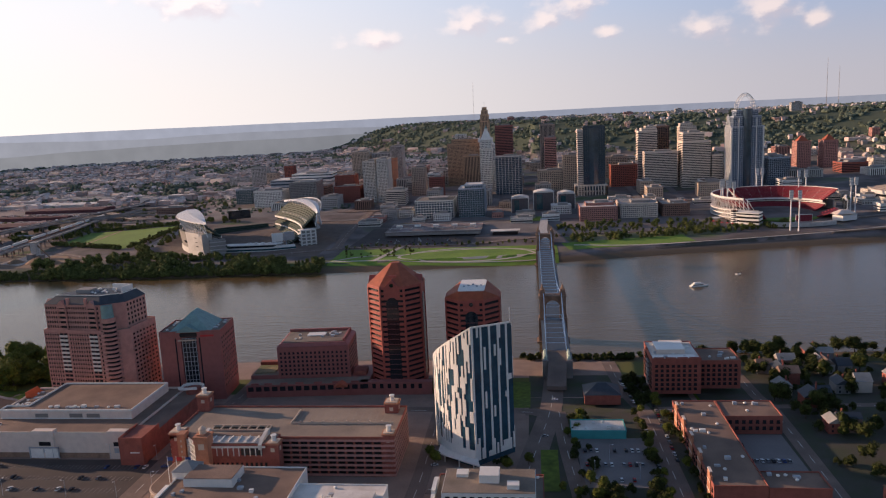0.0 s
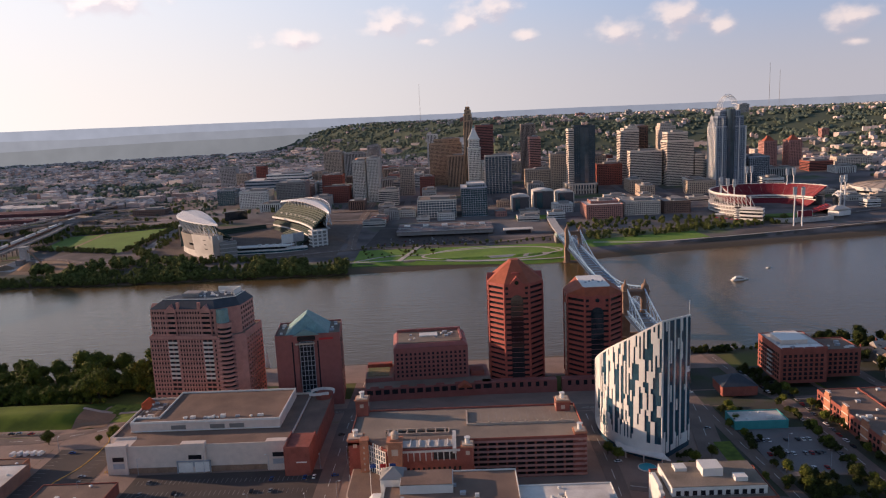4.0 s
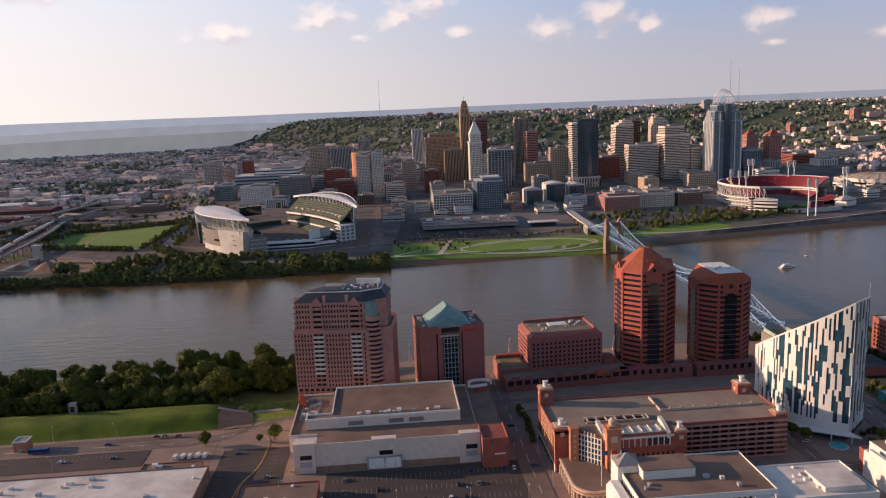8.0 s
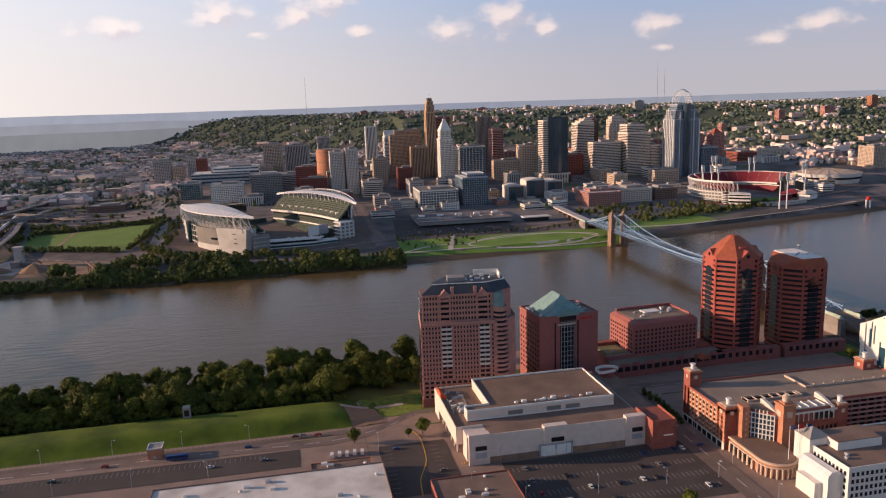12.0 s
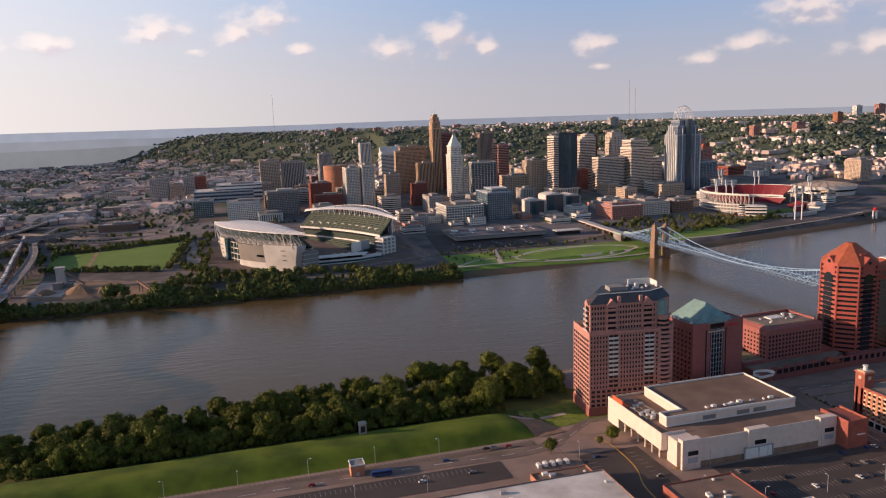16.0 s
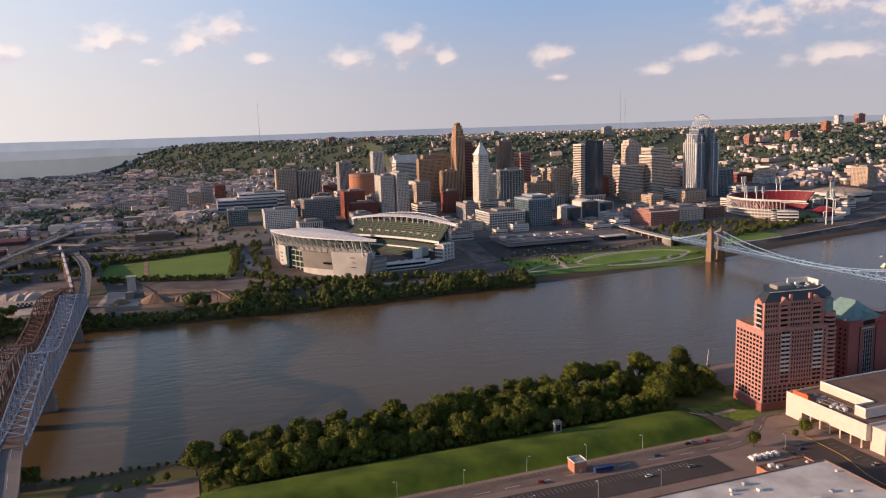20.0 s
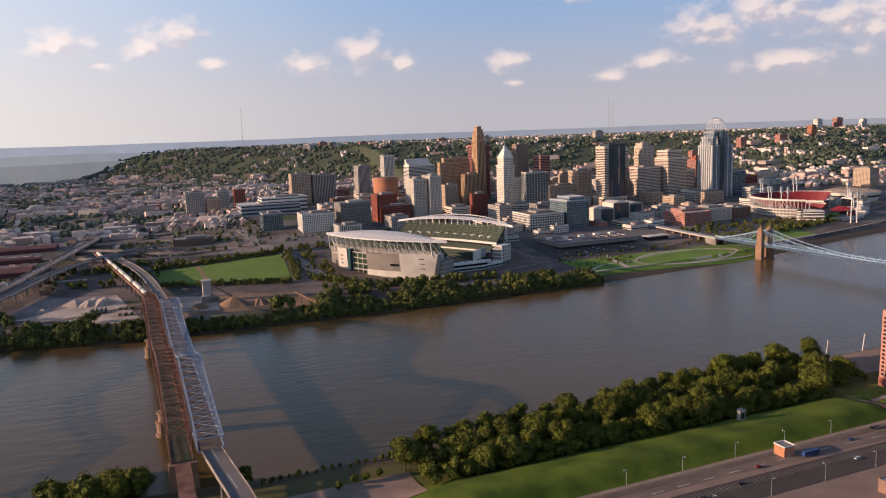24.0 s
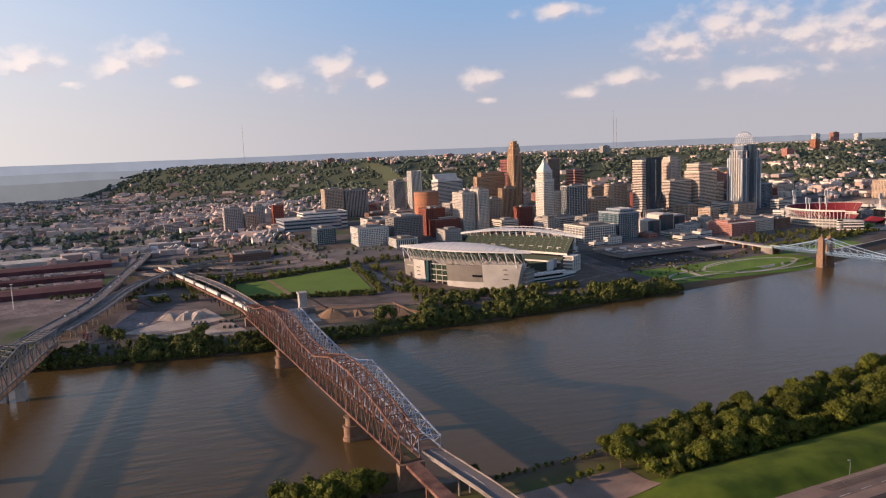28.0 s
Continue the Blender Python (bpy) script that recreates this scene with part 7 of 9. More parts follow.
        part("screen_leg", Geo().cyl(*at(90 - 4 * j, 20 + 20 * j), G0, 0.8, -G0, 8), "steel_grey", screen)
        part("screen_leg", Geo().cyl(*at(90 - 4 * j, 31 + 20 * j), G0, 0.8, -G0, 8), "steel_grey", screen)
    part("scoreboard", Geo().prism([at(-104, -20), at(-104, 20), at(-107, 20), at(-107, -20)], 20, 36), "glass_black", t)
    pav = [(-508, 1128), (-420, 1134), (-380, 1150), (-384, 1162), (-424, 1150), (-508, 1144)]
    part("pavilion", Geo().prism(pav, G0, -8.5), "white_panel", t)
    part("pavilion_glass", Geo().prism([(x * 1.0 + 1, y + 1.0) for x, y in pav], -8.5, -5.5), "glass_teal", t)
    part("pavilion_fascia", Geo().prism(pav, -5.5, -3.4), "white_panel", t)
    part("pavilion_glass", Geo().prism([(-486, 1132), (-412, 1138), (-412, 1150), (-486, 1146)], -3.4, 0.2), "glass_dark", t)
    part("pavilion_roof", Geo().prism([(-492, 1129), (-408, 1135), (-400, 1152), (-490, 1148)], 0.2, 1.6), "white_panel", t)
    for i in range(4):
        part("pavilion_unit", Geo().cbox(-452 + 11 * i, 1141, 1.6, 5, 4, 2.2), "white_panel", t)
    ramp = part("ramp_tower", Geo().prism([at(98, 60), at(112, 60), at(112, 82), at(98, 82)][::-1], G0, 16), "concrete_dark", t)
    for j in range(5):
        part("ramp_floor", Geo().prism([at(96, 58), at(114, 58), at(114, 84), at(96, 84)][::-1], G0 + 4.6 + j * 5.6, G0 + 6.2 + j * 5.6), "white_panel", ramp)
    for i in range(4):
        part("ramp_column", Geo().prism([at(112, 58 + 8 * i), at(114, 58 + 8 * i), at(114, 60 + 8 * i), at(112, 60 + 8 * i)][::-1], G0, 18), "white_panel", ramp)
    patch("plaza", "worn paved plaza round the stadium", -478, 1228, 300, 280, "lot_worn", 0.15)


def ballpark():
    t = thing("ballpark", "white steel ballpark with red seats and light towers", "stadium")
    cx, cy, G0 = 412.0, 1314.0, -2.0
    part("field", Geo().cyl(cx, cy - 6, G0 - 4, 64, 4.5, 36), "turf", t)
    def arcs(r0, r1, z0, z1, a0, a1, n, material, name, rows=1, parent=None):
        for k in range(rows):
            g = Geo()
            ra, rb = r0 + (r1 - r0) * k / rows, r0 + (r1 - r0) * (k + 1) / rows
            zb = z0 + (z1 - z0) * (k + 1) / rows
            rings = []
            for i in range(n + 1):
                p = radians(a0 + (a1 - a0) * i / n)
                c, s_ = math.cos(p), math.sin(p)
                za = zb - (z1 - z0) / rows - 0.6
                rings.append([(cx + ra * c, cy + ra * s_, za), (cx + rb * c, cy + rb * s_, za), (cx + rb * c, cy + rb * s_, zb), (cx + ra * c, cy + ra * s_, zb)])
            g.sweep(rings)
            part(name, g, material, parent or t)
    def spot(a, r):
        return cx + r * math.cos(radians(a)), cy + r * math.sin(radians(a))
    arcs(60, 82, G0 + 1, 11, 10, 236, 30, "seats_red", "lower_stand", 7)
    arcs(82, 84, 10, 18, 10, 228, 28, "glass_black", "suite_glass")
    arcs(81.4, 82.2, 12.4, 13.4, 10, 228, 28, "white_panel", "suite_fascia")
    for a0, a1, n in ((12, 124, 18), (130, 224, 15)):
        arcs(79, 106, 18, 36, a0, a1, n, "seats_red", "upper_stand", 9)
        arcs(78.4, 79, 15.6, 18.2, a0, a1, n, "white_panel", "upper_fascia")
        arcs(105, 107, 34, 37, a0, a1, n, "white_panel", "top_ring")
        g = Geo()
        for i in range(9):
            a = a0 + (a1 - a0) * (i + 0.5) / 9
            for k in range(9):
                r, z = 79 + 3 * k, 18 + 2 * (k + 1)
                g.cbox(*spot(a, r + 1.5), z - 0.3, 3.0, 1.0, 0.5, a)
        part("aisle_paint", g, "concrete", t, kind="stuff")
    # outer frame of ribs and open galleries on the city side and the near side
    for i in range(34):
        a = 100 + 128 * i / 33
        if 124 < a < 130:
            continue
        p, q, m = spot(a, 100), spot(a, 108), spot(a, 86)
        part("rib", Geo().bar((*p, G0), (*q, 35), 0.9).bar((*m, 16), (*q, 35), 0.7), "steel_white", t)
    for z in (4, 10, 16):
        arcs(101, 108, z, z + 0.9, 100, 232, 30, "white_panel", "outer_gallery")
    arcs(98, 100, G0, 18, 12, 236, 34, "concrete_dark", "concourse_wall")
    arcs(100, 103, G0, 14, 12, 100, 16, "precast_tan", "street_wall")
    # near end building with stair drum
    for z, r1 in ((G0, 120), (4.5, 122), (10, 120)):
        arcs(100, r1, z, z + 2.4, 222, 240, 5, "white_panel", "end_floor")
        arcs(100, r1 - 1.2, z + 2.4, z + 5.4, 222.5, 239.5, 5, "glass_dark", "end_glazing")
    arcs(100, 121, 15.4, 16.4, 222, 240, 5, "white_panel", "end_roof")
    drum = part("stair_drum", Geo().cyl(*spot(219, 115), G0, 5.2, 20, 18), "glass_dark", t)
    for k in range(6):
        part("stair_landing", Geo().cyl(*spot(219, 115), G0 + 3.2 * k, 5.8, 1.6, 18), "white_panel", drum)
    part("entrance_canopy", Geo().cyl(*spot(205, 124), 4, 9, 0.6, 14, 7), "white_panel", t)
    for k in range(5):
        part("team_umbrella", Geo().cyl(*spot(208 + 4 * k, 136), G0 + 2, 3.0, 1.2, 8, 0.3), "sign_red", t)
    # open river side: bleachers, deck roof, score screen
    arcs(64, 90, G0 + 1, 9, -42, -6, 8, "seats_red", "bleacher", 6)
    arcs(90, 92, G0, 9, -42, -6, 8, "concrete_dark", "bleacher_wall")
    deck = part("deck_house", Geo().cbox(*spot(-44, 108), G0, 30, 20, 8, 28), "white_panel", t)
    part("deck_roof", Geo().prism([(cx + 108 * math.cos(radians(-44)) + u, cy + 108 * math.sin(radians(-44)) + v) for u, v in ((-17, -13), (17, -6), (12, 13), (-20, 6))], 8, 14, [(cx + 108 * math.cos(radians(-44)) + u, cy + 108 * math.sin(radians(-44)) + v) for u, v in ((-6, -2), (5, -1), (4, 3), (-7, 2))]), "stucco", deck)
    screen = part("score_screen", Geo().cbox(*spot(-14, 100), 8, 3, 34, 16, -14), "glass_black", t)
    part("screen_frame", Geo().cbox(*spot(-14, 101.5), 6, 1.5, 38, 20, -14), "white_panel", screen)
    part("screen_arch", Geo().bar((*spot(-3, 101), 22), (*spot(-14, 101), 31), 1.6).bar((*spot(-14, 101), 31), (*spot(-25, 101), 24), 1.6), "steel_white", screen)
    sign = part("sign_panel", Geo().cbox(*spot(272, 112), 3, 24, 1.2, 10, 8), "seats_red", t)
    part("sign_edge", Geo().cbox(*spot(272, 111.2), 2.4, 26, 0.8, 11.2, 8), "white_panel", sign)
    arcs(108, 114, G0 - 3, 1, 248, 300, 10, "concrete", "river_terrace")
    for i, (x, y, h) in enumerate(((318, 1311, 60), (324, 1324, 60), (323, 1290, 62), (331, 1281, 62), (410, 1432, 62), (421, 1437, 62), (472, 1398, 60), (486, 1402, 60), (389, 1181, 62), (400, 1177, 62), (522, 1300, 58), (531, 1304, 58))):
        f = thing("light_tower", "white steel stadium light tower", "light tower", x, y, gz(x, y), group="ballpark light towers")
        part("mast", Geo().cyl(0, 0, 0, 1.3, h - 12, 10, 0.9), "steel_white", f)
        bank = part("lamp_bank", Geo().box(-2.8, -0.7, h - 13, 2.8, 0.7, h), "steel_grey", f)
        for j in range(5):
            part("lamp_row", Geo().box(-2.6, -1.3, h - 12.6 + 2.5 * j, 2.6, 1.3, h - 11 + 2.5 * j), "white_panel", bank)
    a = thing("arena", "round white arena with a flat domed roof", "arena", 672, 1420, gz(672, 1420) - 2)
    part("wall", Geo().cyl(0, 0, 0, 60, 20, 40, 66), "white_panel", a)
    part("window_ring", Geo().cyl(0, 0, 9, 64.2, 4, 40), "glass_dark", a)
    roof = part("roof", Geo().cyl(0, 0, 20, 66, 5, 40, 40).cyl(0, 0, 25, 40, 2, 40, 12), "precast_tan", a, "tan ribbed dome roof")
    for k in range(20):
        rib = part("roof_rib", Geo().bar((66, 0, 20.1), (40, 0, 25.1), 0.8).bar((40, 0, 25.1), (12, 0, 27.1), 0.8), "roof_gravel", roof)
        rib.matrix_basis = pose(0, 0, 0, 0, 0, 18 * k)
    b = thing("river_marker", "red-topped white river marker", "marker", 560, 1172, gz(560, 1172) - 1)
    part("column", Geo().cyl(-4, 0, 0, 1.4, 16, 8).cyl(4, 0, 0, 1.4, 16, 8), "steel_white", b)
    part("ball", Geo().cyl(0, 0, 16, 3, 3, 10, 4).cyl(0, 0, 19, 4, 3, 10, 2), "sign_red", b)


football_stadium()
ballpark()


# ---- north bank ----
FIELD = [(-862, 1262), (-694, 1188), (-672, 1386), (-877, 1386)]
def quad(name, label, corners, material, lift):
    """A four-cornered sheet that follows the ground."""
    g, n = Geo(), 14
    a, b, c, d = (Vector(p) for p in corners)
    pts = {}
    for i in range(n + 1):
        for j in range(n + 1):
            p = a.lerp(b, i / n).lerp(d.lerp(c, i / n), j / n)
            pts[i, j] = (p.x, p.y, gz(p.x, p.y) + lift)
    for i in range(n):
        for j in range(n):
            g.face([pts[i, j], pts[i + 1, j], pts[i + 1, j + 1], pts[i, j + 1]])
    solid(name, g, material, label, "ground", kind="structure")


def north_bank():
    quad("field", "mown green practice field", FIELD, "turf", 0.4)
    quad("running_track", "red track strip across the practice field", [(-806, 1246), (-800, 1243), (-806, 1392), (-812, 1390)], "dirt", 0.55)
    quad("yard", "pale gravel works yard", [(-1040, 1145), (-955, 1082), (-890, 1046), (-925, 1238)], "gravel_yard", 0.35)
    quad("yard", "grey gravel at the edge of the works yard", [(-1046, 1150), (-1030, 1142), (-925, 1236), (-1030, 1262)], "yard_pink", 0.45)
    quad("yard", "brown earth works yard below the silo", [(-850, 1062), (-700, 1040), (-690, 1120), (-840, 1165)], "dirt", 0.35)
    quad("yard", "pale gravel apron by the silo", [(-856, 1090), (-806, 1072), (-800, 1150), (-848, 1178)], "gravel_yard", 0.45)
    patch("lot", "wide grey freight yard", -1200, 1480, 290, 330, "yard_pink", 0.3)
    patch("lot", "grey freight lots further up", -1180, 1860, 330, 340, "yard_pink", 0.3)
    patch("lot", "worn ground under the highway ramps", -830, 1520, 300, 150, "yard_pink", 0.28)
    patch("lot", "grey lots beside the office blocks", -520, 1500, 300, 120, "street_mix", 0.26)
    patch("lot", "dark riverfront parking lot", -190, 1205, 190, 130, "asphalt", 0.35, -6)
    patch("park", "riverfront park terraces of grass", -130, 1075, 330, 100, "lawn_bright", 0.3)
    patch("path", "pale path ring round the oval lawn", -95, 1074, 209, 74, "path_pale", 0.38, 5, ellipse=True)
    patch("lawn", "oval green park lawn", -95, 1074, 200, 66, "lawn_bright", 0.45, 5, ellipse=True)
    patch("lawn", "long green lawn beside the bridge", 140, 1130, 190, 50, "lawn_bright", 0.4, 12)
    patch("terrace", "brown gravel garden terrace", 180, 1180, 260, 46, "garden", 0.35, 10)
    patch("plaza", "paved plaza between ballpark and museum", 120, 1260, 460, 110, "street_mix", 0.3)
    patch("lot", "grey streets of the riverfront blocks", 40, 1400, 640, 150, "street_mix", 0.25)
    patch("lawn", "green square by the museum", -5, 1330, 70, 40, "turf", 0.55)
    patch("riprap", "pale concrete bank wall", 380, 1150, 420, 14, "bank_stone", 0.6, 13)
    road([(-300, 1040), (-220, 1044), (-120, 1036), (-20, 1040), (10, 1046)], 4.5, "path_pale", "path", "pale park path along the river", 0.6, False)
    road([(-292, 1046), (-250, 1075), (-190, 1078), (-165, 1100), (-100, 1116), (-20, 1100), (8, 1060)], 4, "path_pale", "path", "pale winding park path", 0.62, False)
    road([(-230, 1040), (-216, 1095), (-205, 1140)], 7, "path_pale", "path", "pale park path to the water", 0.6, False)
    road([(60, 1120), (150, 1108), (260, 1125), (420, 1160), (560, 1200)], 6, "path_pale", "path", "pale bank promenade", 0.6, False)
    road([(-1100, 1108), (-960, 1120), (-840, 1180), (-700, 1110), (-640, 1098), (-560, 1085), (-440, 1100), (-330, 1130), (-260, 1145), (-100, 1150), (60, 1200), (280, 1215), (540, 1270), (700, 1330)], 13, label="riverside parkway", lift=0.5)
    road([(-650, 1180), (-655, 1280), (-670, 1400), (-690, 1520), (-700, 1700)], 20, "viaduct_grey", label="wide street beside the stadium", lift=0.5)
    road([(-310, 1140), (-318, 1240), (-320, 1400), (-318, 1700), (-316, 2400)], 15, label="city street from the stadium", lift=0.5)
    for x in (-245, -75, 30, 75, 210, 290, 540):
        road([(x, y) for y in (1390, 1600, 1900, 2400)], 13, "street_mix", label="straight downtown street", lift=0.4, marks=False)
    for y in (1375, 1478, 1580, 1735, 1870, 2010):
        road([(x, y) for x in (-500, -250, 0, 300, 600)], 14, "street_mix", label="straight downtown cross street", lift=0.45, marks=False)
    t = thing("parking_deck", "low parking deck with a pale roof", "parking deck", -165, 1255, gz(-165, 1255))
    part("slab", Geo().box(-80, -45, 5, 80, 40, 6.2), "yard_pink", t)
    for i in range(9):
        part("deck_wall", Geo().box(-76 + 18 * i, -20, 6.2, -75.5 + 18 * i, 2, 7.2), "concrete", t)
    for j in (-44.6, 39.4, -8):
        part("deck_wall", Geo().box(-79.6, j, 6.2, 79.6, j + 0.4, 7.3), "concrete", t)
    part("wall", Geo().box(-79, -44, 0, 79, 39, 5), "concrete_dark", t)
    for i in range(5):
        part("stair_box", Geo().box(-70 + i * 32, 10, 6.2, -60 + i * 32, 18, 9), "white_panel", t)
    t = thing("boathouse", "flat white-roofed riverfront pavilion", "pavilion", -45, 1215, gz(-45, 1215))
    part("roof", Geo().box(-24, -10, 6, 24, 10, 7.2), "roof_white", t)
    part("wall", Geo().box(-20, -7, 0, 20, 8, 6), "glass_dark", t)
    # works yard
    t = thing("conveyor_tower", "pale concrete silo tower with a conveyor", "silo", -815, 1130, gz(-815, 1130))
    part("silo", Geo().box(-5, -5, 0, 5, 5, 26).box(-6, -6, 26, 6, 6, 28), "concrete", t)
    part("loading_shed", Geo().box(-8, -13, 0, 4, -5, 9).box(5, -9, 0, 14, 3, 6), "viaduct_grey", t)
    part("conveyor", Geo().bar((5, 0, 22), (30, -10, 5), 1.8).bar((30, -10, 5), (30, -10, -1), 0.8), "sandstone", t)
    t = thing("conveyor", "rusty inclined conveyor belt", "conveyor", -700, 1056, gz(-700, 1056))
    part("belt", Geo().bar((-14, 10, 14), (8, -14, 2), 2.2).bar((-7, 14, 9), (14, -8, 1.5), 1.6), "sandstone", t)
    part("leg", Geo().bar((-12, 8, 0), (-12, 8, 13), 0.8).bar((-8, 4, 0), (-8, 4, 10), 0.8), "rust", t)
    r = random.Random(4)
    for x, y, s in ((-786, 1092, 22), (-756, 1084, 15), (-828, 1096, 14), (-973, 1196, 17), (-956, 1188, 15), (-938, 1184, 19), (-950, 1206, 12), (-1008, 1176, 8)):
        heap = Geo()
        rim = [r.uniform(0.8, 1.15) for k in range(18)]
        for f0, f1, h0, h1 in ((1.0, 0.62, -0.4, 0.20), (0.62, 0.28, 0.20, 0.38), (0.28, 0.02, 0.38, 0.46)):
            at = lambda k, f, h: (math.cos(k * math.pi / 9) * s * f * rim[k % 18], math.sin(k * math.pi / 9) * s * f * rim[k % 18], s * h * (0.8 + 0.25 * rim[(k * 5) % 18]) if h > 0 else h)
            for k in range(18):
                heap.face([at(k, f0, h0), at(k + 1, f0, h0), at(k + 1, f1, h1), at(k, f1, h1)])
        solid("gravel_heap", heap, "dirt" if x > -900 else "gravel_yard", "brown heap of gravel and earth", "gravel heap", x, y, gz(x, y))
    t = thing("depot_shed", "long grey metal-roofed shed beneath the ramps", "shed", -988, 1352, gz(-988, 1352), -10)
    part("wall", Geo().box(-21, -5, 0, 21, 5, 5), "viaduct_grey", t)
    part("roof", Geo().gable(-21, -5, 21, 5, 5, 1.6, "x", 0.6), "roof_grey", t)
    t = thing("crusher", "brown stone crusher plant in the works yard", "plant", -1012, 1290, gz(-1012, 1290))
    part("hopper", Geo().box(-4, -4, 5, 4, 4, 13).prism([(-2, -2), (2, -2), (2, 2), (-2, 2)], 0, 5, [(-4, -4), (4, -4), (4, 4), (-4, 4)]), "sandstone", t)
    part("belt", Geo().bar((4, 0, 10), (22, -6, 1), 1.6), "rust", t)
    part("house", Geo().box(-11, -3, 0, -4, 5, 7), "brick_brown", t)
    t = thing("light_mast", "tall pale steel light mast in the freight yard", "light mast", -1168, 1380, gz(-1168, 1380))
    part("pole", Geo().cyl(0, 0, 0, 0.7, 36, 10, 0.4), "white_panel", t)
    part("lamp_ring", Geo().cyl(0, 0, 36, 2.2, 0.9, 12), "white_panel", t)
    trailers = Geo()
    for y0, x0, x1 in ((1400, -1330, -1070), (1438, -1330, -1230), (1540, -1330, -1060), (1556, -1320, -1070), (1640, -1330, -1040), (1655, -1300, -1050), (1668, -1330, -1060), (1780, -1340, -1030), (1796, -1330, -1040), (1900, -1330, -1060), (1915, -1330, -1080)):
        x = x0
        while x < x1:
            if r.random() < 0.62:
                trailers.cbox(x, y0 + r.uniform(-1.5, 1.5), gz(x, y0) + 0.4, r.uniform(9, 14), 2.7, r.uniform(2.4, 3.8), r.uniform(-3, 3))
            x += r.uniform(11, 19)
    solid("freight_trailers", trailers, "house_mix", "rows of grey and white freight trailers and boxcars", "trailers", kind="stuff")
    rows = ((-1136, 1482, 166, 66, -4), (-1160, 1590, 220, 22, -3), (-1138, 1730, 200, 62, -2), (-1250, 1990, 180, 30, 0), (-1250, 1840, 260, 60, 4), (-1190, 1960, 280, 40, 4))
    for i, (x, y, w, d, tp) in enumerate(rows):
        z = gz(x, y)
        t = thing("warehouse", ("long dark red freight shed" if i < 3 else "long grey flat-roofed warehouse"), "warehouse", x, y, z)
        part("wall", Geo().cbox(0, 0, -1, w, d, 8), "shed_red" if i < 3 else "concrete", t)
        part("roof", Geo().gable(-w / 2, -d / 2, w / 2, d / 2, 7, 2.5, "x", 0.5), "shed_red" if i < 3 else ("roof_grey" if i % 2 else "roof_white"), t)
    for i, (x, y, w, d, tp, wall) in enumerate(((-800, 1600, 70, 40, 14, "brick_brown"), (-760, 2050, 44, 30, 60, "concrete"), (-720, 2040, 30, 30, 40, "precast_tan"), (-690, 2100, 30, 30, 52, "limestone"), (-660, 2010, 26, 26, 55, "brick_red"), (-880, 2200, 60, 30, 25, "concrete"))):
        highrise("office_block", "mid-rise block beyond the highway interchange", x, y, w, d, gz(x, y) + tp, "grid", wall)


north_bank()


def highways():
    viaduct([(-1130, 1090, 4), (-1120, 1130, 4), (-1091, 1206, 5), (-1062, 1307, 5), (-1024, 1509, 5), (-978, 1754, 6), (-950, 1950, 7), (-930, 2200, 9), (-960, 2600, 12)], 18, "elevated interstate viaduct on concrete bents")
    viaduct([(-1118, 1092, 0), (-1080, 1200, 1), (-1040, 1330, 3), (-990, 1450, 5), (-900, 1540, 6), (-780, 1540, 5), (-640, 1490, 4), (-500, 1472, 3), (-390, 1476, 3)], 12, "curving highway ramp on concrete bents")
    viaduct([(-1010, 1560, 2), (-950, 1505, 2), (-880, 1470, 2), (-780, 1450, 1), (-690, 1432, 1), (-570, 1425, 1), (-450, 1436, 2), (-390, 1440, 2)], 11, "low highway ramp past the practice field")
    viaduct([(-985, 1720, 3), (-880, 1690, 5), (-780, 1640, 6), (-690, 1560, 6), (-560, 1510, 5), (-400, 1505, 4)], 11, "upper highway ramp towards downtown")
    viaduct([(-940, 1850, 4), (-850, 1800, 5), (-760, 1790, 5), (-690, 1830, 6), (-660, 1930, 8)], 10, "looping concrete highway ramp on tall bents")
    viaduct([(-1090, 1140, 2), (-1050, 1250, 3), (-1010, 1380, 6), (-955, 1490, 8), (-870, 1580, 9), (-780, 1600, 8), (-690, 1610, 6), (-600, 1540, 4), (-480, 1520, 3)], 10, "high curving flyover ramp on concrete bents")
    viaduct([(-1000, 1640, 3), (-940, 1600, 4), (-860, 1520, 3), (-760, 1490, 2), (-640, 1462, 1), (-480, 1452, 1), (-380, 1458, 1)], 11, "long ramp beside the expressway")
    viaduct([(-1010, 1620, 2), (-1000, 1760, 4), (-985, 1950, 6), (-970, 2250, 9), (-1000, 2600, 12)], 14, "second interstate viaduct heading north")
    road([(-390, 1474), (-250, 1476), (0, 1478), (300, 1480), (560, 1500), (760, 1600), (900, 1760)], 34, "asphalt_old", label="sunken multi-lane expressway through downtown", lift=0.7)
    viaduct([(700, 1600, 8), (800, 1720, 12), (930, 1800, 18), (1100, 1850, 22)], 12, "curving concrete expressway bridge near the hill")


highways()


